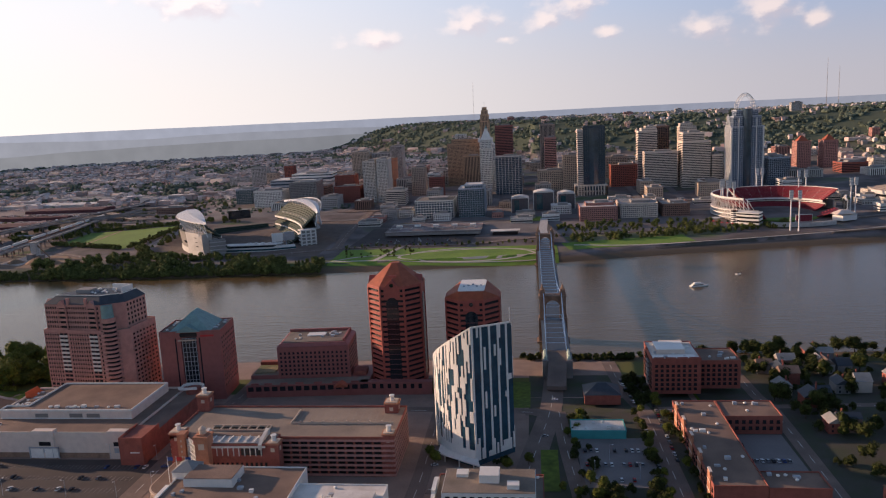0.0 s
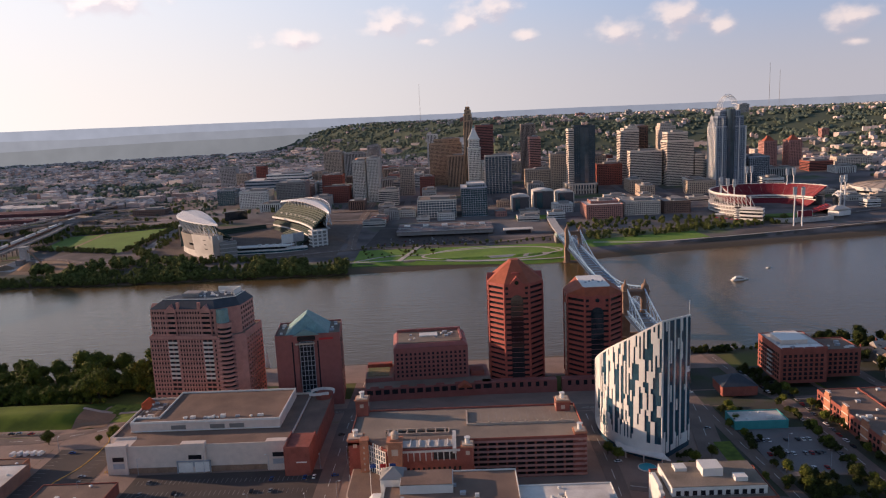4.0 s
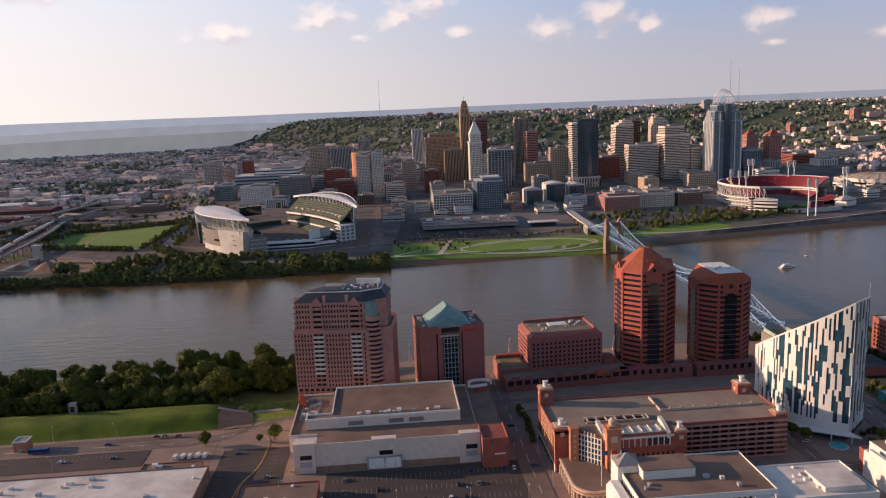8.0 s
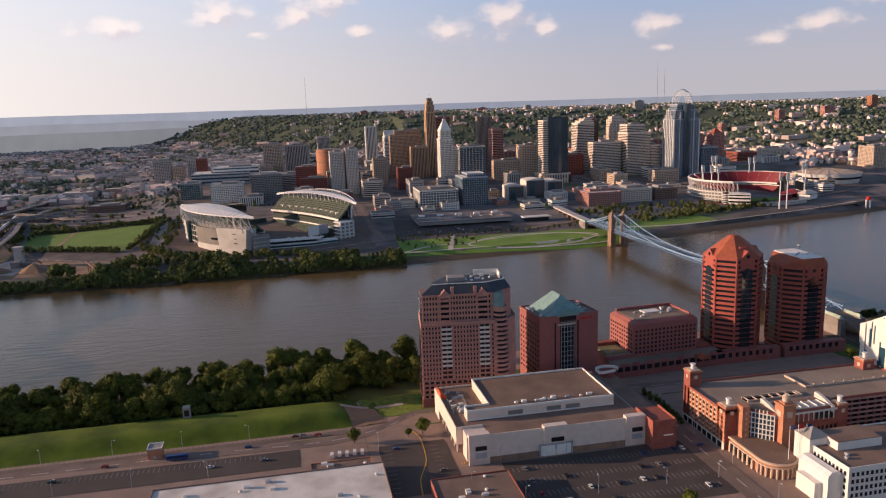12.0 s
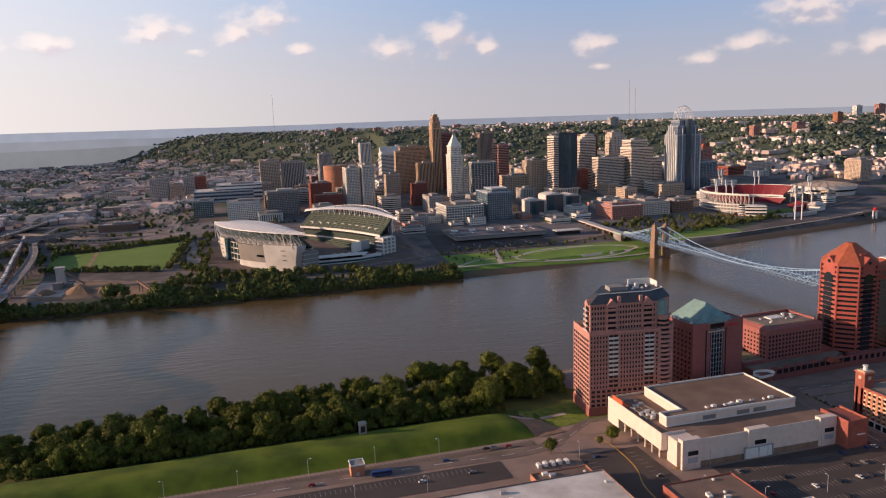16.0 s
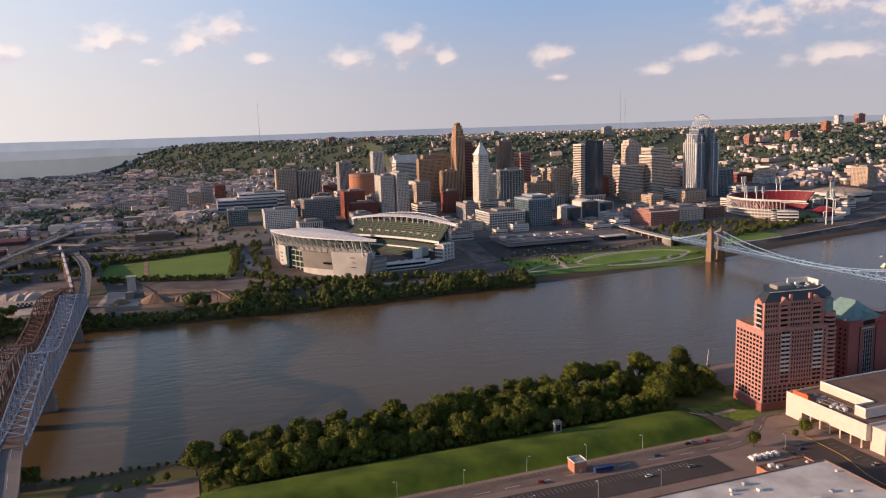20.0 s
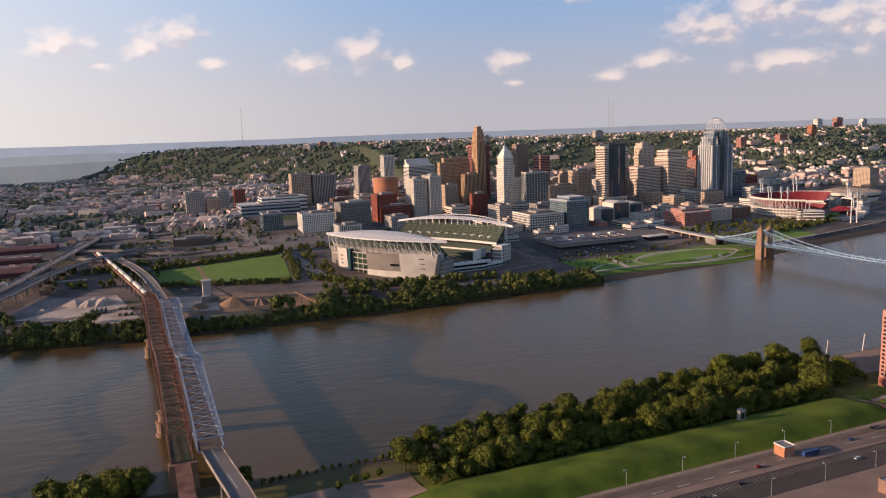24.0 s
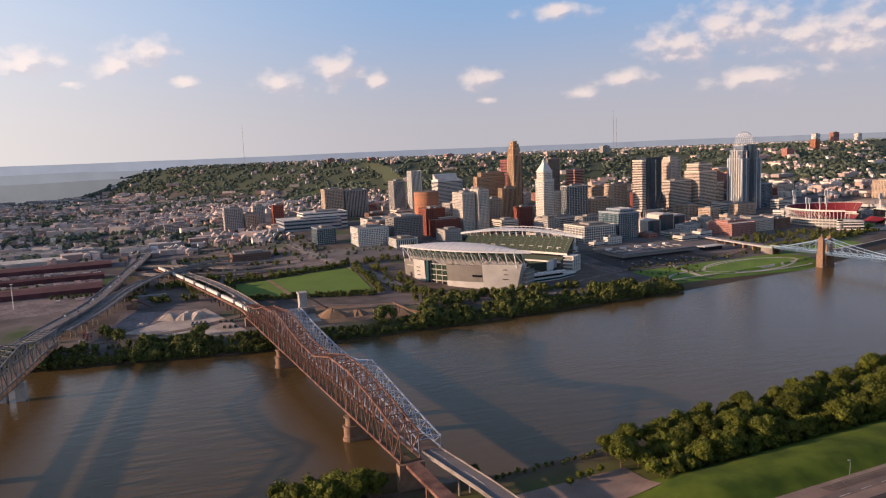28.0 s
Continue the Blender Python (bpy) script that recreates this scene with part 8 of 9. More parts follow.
# ---- trees ----
def crown_geo(h, rad, quads, leaf, lobes, seed, low=0.38):
    """Leaf clumps on the outside of several lobes, with gaps between them."""
    rnd = random.Random(seed)
    g = Geo()
    blobs = []
    for i in range(lobes):
        a, f = rnd.uniform(0, 2 * math.pi), rnd.random() ** 0.6
        zz = h * rnd.uniform(low, 0.88)
        spread = rad * (1 - abs(zz / h - 0.55) * 0.9)
        blobs.append((Vector((math.cos(a) * f * spread * 0.72, math.sin(a) * f * spread * 0.72, zz)), rad * rnd.uniform(0.30, 0.5) * (14 / max(14, lobes)) ** 0.25))
    for c, b in blobs:
        k = len(g.v)
        pts = [(0, 0, 1), (0.9, 0, 0.3), (0.25, 0.85, 0.3), (-0.75, 0.5, 0.3), (-0.7, -0.55, 0.3), (0.3, -0.85, 0.3), (0.7, 0.5, -0.5), (-0.3, 0.8, -0.5), (-0.85, 0, -0.5), (-0.3, -0.8, -0.5), (0.7, -0.5, -0.5), (0, 0, -0.9)]
        g.v += [tuple(c + Vector(p) * b * rnd.uniform(0.62, 0.85)) for p in pts]
        for f in ((0, 1, 2), (0, 2, 3), (0, 3, 4), (0, 4, 5), (0, 5, 1), (1, 6, 2), (2, 7, 3), (3, 8, 4), (4, 9, 5), (5, 10, 1), (2, 6, 7), (3, 7, 8), (4, 8, 9), (5, 9, 10), (1, 10, 6), (11, 7, 6), (11, 8, 7), (11, 9, 8), (11, 10, 9), (11, 6, 10)):
            g.f.append(tuple(k + i for i in f))
    for i in range(quads):
        c, b = blobs[rnd.randrange(len(blobs))]
        d = Vector((rnd.gauss(0, 1), rnd.gauss(0, 1), rnd.gauss(0.25, 1))).normalized()
        p = c + d * b * rnd.uniform(0.82, 1.12)
        nrm = (d + Vector((rnd.gauss(0, 0.5), rnd.gauss(0, 0.5), rnd.gauss(0, 0.5)))).normalized()
        u = nrm.cross(Vector((rnd.gauss(0, 1), rnd.gauss(0, 1), rnd.gauss(0, 1)))).normalized()
        v = nrm.cross(u)
        s = leaf * rnd.uniform(0.6, 1.3)
        g.face([p - u * s * 0.5, p + v * s * 0.42, p + u * s * 0.6, p - v * s * 0.42])
    return g


def tree_proto(h, rad, quads, leaf, lobes, seed, label, material="leaf"):
    t = thing("tree", label, "tree")
    tr = Geo().cyl(0, 0, -0.6, h * 0.03 + 0.1, h * 0.45, 8, h * 0.016)
    rnd = random.Random(seed + 50)
    for i in range(5):
        a = 2 * math.pi * i / 5 + rnd.random()
        tr.bar((0, 0, h * rnd.uniform(0.2, 0.38)), (math.cos(a) * rad * 0.55, math.sin(a) * rad * 0.55, h * rnd.uniform(0.5, 0.7)), h * 0.014)
    part("trunk", tr, "bark", t)
    part("crown", crown_geo(h, rad, quads, leaf, lobes, seed), material, t)
    return t


big = [tree_proto(15, 7.2, 3800, 0.72, 22, 1, "full green riverside tree"), tree_proto(17, 7.8, 4200, 0.74, 24, 2, "tall broad green riverside tree"), tree_proto(12.5, 6.2, 3000, 0.68, 18, 3, "rounded full green tree"), tree_proto(10, 5.6, 2200, 0.66, 14, 4, "low bushy green tree")]
garden_trees = [tree_proto(12.5, 6.2, 2600, 0.74, 20, 5, "full green garden tree with shade painted into its leaves", "leaf_shaded"), tree_proto(10, 5.4, 2000, 0.7, 16, 6, "rounded green garden tree with shade painted into its leaves", "leaf_shaded"), tree_proto(15, 7.0, 3000, 0.78, 22, 7, "tall green garden tree with shade painted into its leaves", "leaf_shaded")]
small = [11, 12, 13]
bush = tree_proto(3.2, 2.4, 160, 0.8, 6, 21, "low dense green bush")
used = set()
far_leaves, far_trunks = Geo(), Geo()
shapes = {}
for h_, r_, q_, l_, n_, s_ in ((11, 5.4, 420, 1.25, 22, 11), (13, 6.2, 480, 1.3, 24, 12), (7, 3.6, 220, 1.0, 12, 13)):
    shapes[s_] = (crown_geo(h_, r_, q_, l_, n_, s_, 0.2), h_)
def plant_far(kind, x, y, rz, s=1.0):
    """Trees across the river, joined into one mesh."""
    g, h = shapes[kind]
    m = pose(x, y, gz(x, y), 0, 0, rz) @ Matrix.Diagonal((s, s, s, 1))
    far_leaves.add(g, m)
    far_trunks.cyl(x, y, gz(x, y) - 0.5, 0.3 * s, h * 0.45 * s, 6, 0.15 * s)


def plant(proto, x, y, rz, s=1.0, group="", z=None):
    m = pose(x, y, gz(x, y) if z is None else z, 0, 0, rz) @ Matrix.Diagonal((s, s, s * 1.0, 1))
    if proto.name not in used:
        used.add(proto.name)
        proto.matrix_basis = m
        o = proto
    else:
        o = copy_thing(proto, m)
        o.matrix_basis = m
    if group:
        o["group"] = group


def vegetation():
    r = random.Random(12)
    x = -745.0
    while x < -352:
        f = (x + 742) / 350
        for k in range(3):
            y = 536 + 22 * k + r.uniform(-6, 6) + 10 * f * k
            if x < -705 and k == 0 or x > -420 and k == 0 or x > -378 and k == 1:
                continue
            plant(r.choice(big[:3]), x + r.uniform(-4, 4), y, r.uniform(0, 360), 0.8 + 0.85 * r.random() ** 1.6, "trees along the levee")
        x += r.uniform(7.5, 10.5)
    for x in np.arange(-725, -425, 10):
        plant(big[3], x + r.uniform(-4, 4), 529 + r.uniform(-2, 3), r.uniform(0, 360), r.uniform(0.5, 0.85), "trees along the levee")
    for x in np.arange(-1090, -905, 11):
        plant(r.choice(big), x + r.uniform(-4, 4), 628 + r.uniform(-14, 10) - (x + 1000) * 0.12, r.uniform(0, 360), r.uniform(0.7, 1.1), "trees at the bridge foot")
    for x, y, s in ((-902, 612, 1.1), (-897, 598, 1.0), (-840, 586, 0.8), (-912, 600, 1.1), (-925, 612, 1.0), (-846, 592, 0.7)):
        plant(big[1], x, y, r.uniform(0, 360), s, "trees at the bridge foot")
    for x in np.arange(-830, -742, 5.5):
        plant(bush, x, 586 + r.uniform(-3, 3), r.uniform(0, 360), r.uniform(0.7, 1.2), "bushes on the bank")
    for x in (-780, -772, -763, -790):
        plant(big[3], x, 556 + r.uniform(-5, 5), r.uniform(0, 360), 0.55, "trees by the landing")
    plant(big[2], -417, 452, 20, 0.75)
    plant(big[2], -375, 454, 140, 0.8)
    plant(big[3], -384, 452, 80, 0.5)
    # far bank
    x = -1150.0
    while x < -300:
        edge = float(np.interp(x, NX, NY))
        open_yard = -860 < x < -700
        rows = (4, 13, 24) if open_yard else (4, 14, 26, 38)
        clump_size = 1.0 + 0.35 * math.sin(x * 0.043) + 0.22 * math.sin(x * 0.117 + 1.0)
        for k, off in enumerate(rows):
            if r.random() < 0.12:
                continue
            s = clump_size * r.uniform(0.6, 1.1) * (0.62 if open_yard else 1.0)
            plant_far(r.choice(small[:2]), x + r.uniform(-4, 4), edge + off + r.uniform(-4, 5), r.uniform(0, 360), s)
        for k in range(3):
            plant_far(small[2], x + r.uniform(-4, 4), edge + r.uniform(1, 9 if k else 30), r.uniform(0, 360), r.uniform(0.6, 1.25))
        x += r.uniform(3.4, 6.0)
    for x, y, s in ((-954, 1062, 1.5), (-946, 1082, 1.3), (-745, 1032, 1.7), (-738, 1040, 1.5), (-728, 1034, 1.6), (-672, 1046, 1.7), (-664, 1058, 1.6), (-640, 1060, 1.7), (-628, 1052, 1.8), (-560, 1050, 1.6), (-548, 1058, 1.7), (-1035, 1100, 1.5), (-1048, 1120, 1.5), (-1050, 1142, 1.3)):
        plant_far(small[1], x, y, r.uniform(0, 360), s)
    corners = FIELD + FIELD[:1]
    for (xa, ya), (xb, yb) in zip(corners[:3], corners[1:4]):
        n_hedge = int(math.hypot(xb - xa, yb - ya) / 3.2)
        for i in range(n_hedge):
            f = (i + r.random()) / n_hedge
            out = Vector((yb - ya, xa - xb)).normalized() * r.uniform(4, 13)
            plant_far(small[2], xa + (xb - xa) * f + out.x, ya + (yb - ya) * f + out.y, r.uniform(0, 360), r.uniform(0.75, 1.35))
    for i in range(120):
        x = r.uniform(-668, -430)
        y = float(np.interp(x, [-668, -640, -600, -540, -430], [1190, 1150, 1110, 1085, 1080])) + r.uniform(-12, 12)
        plant_far(r.choice(small), x, y, r.uniform(0, 360), r.uniform(0.55, 1.0))
    for i in range(30):
        plant_far(r.choice(small), r.uniform(-648, -625), r.uniform(1190, 1420), r.uniform(0, 360), r.uniform(0.6, 1.0))
    # scrub and trees between the ramps
    for i in range(230):
        x, y = r.uniform(-1035, -800), r.uniform(1300, 1475)
        if x > -868 and y < 1400 or noise.noise(Vector((x * 0.016, y * 0.016, 2.0))) < -0.02:
            continue
        plant_far(r.choice(small), x, y, r.uniform(0, 360), r.uniform(0.6, 1.15))
    for i in range(210):
        x, y = r.uniform(-960, -420), r.uniform(1490, 1780)
        if noise.noise(Vector((x * 0.012, y * 0.012, 5.0))) < 0.05 or (x > -660 and y > 1540):
            continue
        plant_far(r.choice(small), x, y, r.uniform(0, 360), r.uniform(0.6, 1.1))
    for x0, y0, n_row in ((-1240, 1530, 16), (-1210, 1610, 14), (-1120, 1420, 10)):
        for i in range(n_row):
            plant_far(small[2], x0 + i * 6 + r.uniform(-3, 3), y0 + r.uniform(-4, 4), r.uniform(0, 360), r.uniform(0.6, 1.1))
    for i in range(60):
        plant_far(small[2], -290 + i * 10.6 + r.uniform(-3, 3), (1140 if i < 28 else 1165 + (i - 28) * 3) + r.uniform(-9, 9), r.uniform(0, 360), r.uniform(0.5, 0.95))
    for i in range(40):
        plant_far(small[2], r.uniform(-290, -170), r.uniform(1062, 1135), r.uniform(0, 360), r.uniform(0.35, 0.65))
    for i in range(100):
        plant_far(r.choice(small), r.uniform(40, 300), r.uniform(1210, 1272), r.uniform(0, 360), r.uniform(0.5, 0.85))
    for i in range(170):
        x = r.uniform(60, 400)
        plant_far(r.choice(small), x, 1150 + (x - 70) * 0.2 + r.uniform(-14, 26), r.uniform(0, 360), r.uniform(0.5, 0.9))
    for i in range(60):
        x = r.uniform(-1010, -560)
        plant_far(r.choice(small), x, np.interp(x, [-1010, -700, -560], [1420, 1410, 1395]) + r.uniform(-12, 12), r.uniform(0, 360), r.uniform(0.6, 1.1))
    for i in range(26):
        plant_far(r.choice(small[:2]), r.uniform(-680, -560), r.uniform(1060, 1120), r.uniform(0, 360), r.uniform(0.7, 1.1))
    for i in range(16):
        plant_far(small[2], -690 + r.uniform(-12, 12) + i * 3, 1440 - i * 18, 0, 0.8)
    # east of the suspension bridge
    for i in range(110):
        x, y = r.uniform(118, 330), r.uniform(372, 640)
        if x < 150 and (y < 555 or y > 600):
            continue
        if abs(x - 150) < 9:
            continue
        plant(r.choice(garden_trees), x, y, r.uniform(0, 360), r.uniform(0.6, 1.05), "garden trees")
    for x in np.arange(-10, 160, 6):
        plant(bush, x, 612 + r.uniform(-4, 4), r.uniform(0, 360), r.uniform(0.8, 1.5), "bushes on the bank")
    for i in range(16):
        plant(big[3], r.choice((66, 80)) + r.uniform(-2, 2), 345 + i * 11, r.uniform(0, 360), r.uniform(0.45, 0.75), "street trees")
    for x, y in ((27, 468), (26, 458), (24, 446), (18, 440), (21, 425), (27, 380), (34, 372), (-24, 500), (-28, 490), (-30, 505), (12, 372), (20, 366), (30, 362), (-60, 402), (-64, 410), (-28, 388), (-22, 385), (-18, 395), (-6, 402)):
        plant(big[3], x, y, r.uniform(0, 360), r.uniform(0.5, 0.8), "street trees")
    for i in range(14):
        plant(bush, -216 + r.uniform(-2, 2), 425 + i * 4, 0, 1.1, "street bushes")
    plant(big[2], -262, 336, 40, 0.7)


vegetation()
near_leaves = Geo()
r_near = random.Random(5)
def fill(kind, x, y, s):
    near_leaves.add(near_shapes[kind], pose(x, y, gz(x, y), 0, 0, r_near.uniform(0, 360)) @ Matrix.Diagonal((s, s, s, 1)))
near_shapes = [crown_geo(9, 5.0, 900, 0.8, 12, 31), crown_geo(12, 6.0, 1100, 0.82, 14, 32), crown_geo(5, 3.4, 420, 0.7, 9, 33)]
for x in np.arange(-738, -356, 5.2):
    for y in (538, 556, 574):
        if x > -415 and y < 545:
            continue
        fill(r_near.choice((0, 0, 1)), x + r_near.uniform(-3, 3), y + r_near.uniform(-6, 6) + 10 * (x + 740) / 390, r_near.uniform(0.75, 1.15))
    if x < -420:
        fill(2, x + r_near.uniform(-3, 3), 529 + r_near.uniform(-2, 4), r_near.uniform(0.7, 1.2))
for i in range(44):
    fill(r_near.choice((0, 1, 1)), r_near.uniform(-958, -896), r_near.uniform(598, 640), r_near.uniform(1.0, 1.5))
for i in range(60):
    fill(r_near.choice((0, 0, 1)), r_near.uniform(-430, -352), r_near.uniform(548, 596), r_near.uniform(0.8, 1.25))
solid("levee_undergrowth", near_leaves, "leaf", "dense green undergrowth between the levee trees", "undergrowth", kind="stuff")
near_leaves = Geo()
for i in range(330):
    x, y = r_near.uniform(112, 400), r_near.uniform(360, 640)
    if abs(x - 151) < 8 or abs(y - 490) < 7 or x < 150 and (y < 556 or y > 612):
        continue
    fill(r_near.choice((0, 1, 2)), x, y, r_near.uniform(0.6, 1.1))
for i in range(70):
    x, y = r_near.choice(((62, 66), (82, 85.5), (28, 31), (-26, -20), (20, 24))) , 0
    y = r_near.uniform(340, 480)
    fill(2, r_near.uniform(*x), y, r_near.uniform(0.6, 1.2))
for i in range(26):
    fill(r_near.choice((0, 2)), r_near.uniform(30, 66), r_near.uniform(348, 374), r_near.uniform(0.6, 0.95))
for i in range(80):
    fill(2, r_near.uniform(-12, 78), 608 + r_near.uniform(-5, 6), r_near.uniform(0.5, 1.0))
for i in range(50):
    fill(r_near.choice((0, 2)), r_near.uniform(64, 79), r_near.uniform(495, 560), r_near.uniform(0.5, 0.8))
solid("garden_greenery", near_leaves, "leaf_shaded", "dense garden trees and hedges between the houses", "greenery", kind="stuff")
solid("far_bank_trees", far_leaves, "leaf_bank", "mixed green trees along the far bank and park", "trees", kind="stuff")
solid("far_bank_trunks", far_trunks, "bark", "brown trunks of the far bank trees", "tree trunks", kind="stuff")


def far_city():
    """Low houses, blocks and woods that fill the basin and the hills."""
    r = random.Random(77)
    walls, roofs, trees, flats = Geo(), Geo(), Geo(), Geo()
    ico = [(0, 0, 1), (0.9, 0, 0.4), (0.28, 0.85, 0.4), (-0.72, 0.53, 0.4), (-0.72, -0.53, 0.4), (0.28, -0.85, 0.4), (0.72, 0.53, -0.5), (-0.28, 0.85, -0.5), (-0.9, 0, -0.5), (-0.28, -0.85, -0.5), (0.72, -0.53, -0.5)]
    tri = ((0, 1, 2), (0, 2, 3), (0, 3, 4), (0, 4, 5), (0, 5, 1), (1, 6, 2), (2, 7, 3), (3, 8, 4), (4, 9, 5), (5, 10, 1), (2, 6, 7), (3, 7, 8), (4, 8, 9), (5, 9, 10), (1, 10, 6))
    def clump(x, y, s):
        z = gz(x, y)
        k = len(trees.v)
        trees.v.extend((x + p[0] * s * r.uniform(0.7, 1.2), y + p[1] * s * r.uniform(0.7, 1.2), z + s * 0.45 + p[2] * s * r.uniform(0.6, 1.0)) for p in ico)
        trees.f.extend(tuple(k + i for i in f) for f in tri)
    def house(x, y, w, d, h, flat):
        z = gz(x, y) - 1.5
        rz = r.choice((0, 0, 0, 8, -20))
        walls.cbox(x, y, z, w, d, h + 1.5, rz)
        if flat:
            flats.cbox(x, y, z + h + 1.5, w * 0.96, d * 0.96, 0.4, rz)
            if w > 18:
                flats.cbox(x + w * 0.15, y, z + h + 1.9, w * 0.2, d * 0.25, 2.2, rz)
        else:
            roofs.gable(x - w / 2, y - d / 2, x + w / 2, y + d / 2, z + h + 1.5, min(w, d) * 0.42, "x" if w > d else "y", 0.4)
    def wooded(x, y):
        return noise.noise(Vector((x * 0.0021, y * 0.0021, 4.0))) + 0.5 * noise.noise(Vector((x * 0.007, y * 0.007, 9.0)))
    n = 0
    while n < 5200:
        y = 1500 + 2800 * r.random() ** 0.85
        x = r.uniform(-0.62 * y - 900, 0.62 * y + 500)
        if math.hypot(x - CX, y - CY) > RAD - 40:
            continue
        if -660 < x < 780 and y < 2420 or (-1400 < x < -640 and y < 1780):
            continue
        if y < np.interp(x, NX, NY) + 60:
            continue
        n += 1
        steep = gz(x, y + 40) - gz(x, y - 40)
        wd = wooded(x, y) + (0.25 if steep > 9 else -0.06)
        if (wd > 0.06 and r.random() < 0.75) or (gz(x, y) > 40 and r.random() < 0.72):
            for i in range(9):
                clump(x + r.uniform(-26, 26), y + r.uniform(-26, 26), r.uniform(4, 8.5))
        else:
            big_block = r.random() < (0.24 if x < -300 or y < 2700 else 0.08)
            if big_block:
                house(x, y, r.uniform(24, 70), r.uniform(18, 40), r.uniform(6, 15), True)
            else:
                for i in range(3):
                    house(x + r.uniform(-24, 24), y + r.uniform(-24, 24), r.uniform(8, 14), r.uniform(8, 16), r.uniform(6, 11), r.random() < 0.35)
                clump(x + r.uniform(-25, 25), y + r.uniform(-25, 25), r.uniform(4, 7))
                clump(x + r.uniform(-25, 25), y + r.uniform(-25, 25), r.uniform(4, 8))
    for i in range(5000):
        a = r.uniform(radians(20), radians(165))
        d = r.uniform(RAD - 500, RAD - 5)
        clump(CX + d * math.cos(a), CY + d * math.sin(a), r.uniform(5, 11))
    for i in range(500):
        x, y = r.uniform(-900, -380), r.uniform(1490, 1900)
        if x > -660 and y > 1560:
            continue
        clump(x, y, r.uniform(2.5, 4.5))
    solid("distant_houses", walls, "house_mix", "countless small brick and frame houses across the basin", "houses", kind="stuff")
    solid("distant_roofs", roofs, "roof_mix", "countless pitched roofs across the basin", "roofs", kind="stuff")
    solid("distant_flat_roofs", flats, "roof_mix", "countless flat roofs across the basin", "roofs", kind="stuff")
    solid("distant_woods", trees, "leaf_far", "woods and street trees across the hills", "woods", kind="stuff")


far_city()


# ---- towers on the hills ----
def hill_things():
    for x, y, h in ((-326, 4440, 220), (1120, 3050, 190), (1190, 3120, 160)):
        z = gz(x, y)
        t = thing("radio_mast", "tall thin steel radio mast on the hill", "mast", x, y, z)
        part("mast", Geo().cyl(0, 0, 0, 1.0, h, 6, 0.5), "steel_dull", t)
    r = random.Random(31)
    for x, y, h, wall in ((1000, 2350, 26, "brick_pink"), (1180, 2300, 38, "brick_pink"), (2010, 2700, 46, "white_panel"), (2120, 2690, 50, "brick_pink"), (2270, 2680, 40, "white_panel"), (1560, 2330, 44, "brick_orange"), (620, 3300, 24, "concrete"), (420, 3350, 20, "brick_pink"), (180, 3350, 18, "concrete"), (960, 2900, 30, "concrete"), (1320, 2250, 30, "brick_pink"), (-150, 3500, 16, "concrete"), (60, 3400, 18, "brick_pink"), (-40, 3560, 18, "concrete_dark"), (-90, 3540, 22, "brick_pink")):
        highrise("hill_building", "apartment block standing on the wooded hill", x, y, r.uniform(22, 44), 24, gz(x, y) + h, "grid", wall)


hill_things()


# ---- houses east of the bridge ----
def town_houses():
    r = random.Random(41)
    for i in range(46):
        for k in range(20):
            x, y = r.uniform(160, 400), r.uniform(350, 610)
            if abs((x - 160) % 40 - 20) < 11:
                break
        w, d, h = r.uniform(8, 13), r.uniform(9, 14), r.uniform(6, 9)
        wall = r.choice(("brick_red", "faded_paint", "stucco", "brick_brown", "concrete_dark"))
        t = thing("house", {"b": "brick", "f": "pale frame", "s": "cream stucco", "c": "grey"}[wall[0]] + " house with a pitched roof among trees", "house", x, y, gz(x, y), r.choice((0, 0, 90)), "houses east of the bridge")
        part("wall", Geo().cbox(0, 0, 0, w, d, h), wall, t)
        part("roof", Geo().gable(-w / 2, -d / 2, w / 2, d / 2, h, w * 0.36, "y", 0.5), r.choice(("roof_grey", "roof_slate", "roof_membrane")), t)
        part("chimney", Geo().cbox(w * 0.3, d * 0.2, h, 0.9, 0.9, w * 0.36 + 1.2), "brick_red", t)
        for u in (-0.25, 0.25):
            for z in (1.2, 4.2):
                part("window", Geo().cbox(u * w, -(d / 2 + 0.03), z, 1.1, 0.16, 1.5), "glass_dark", t)


town_houses()


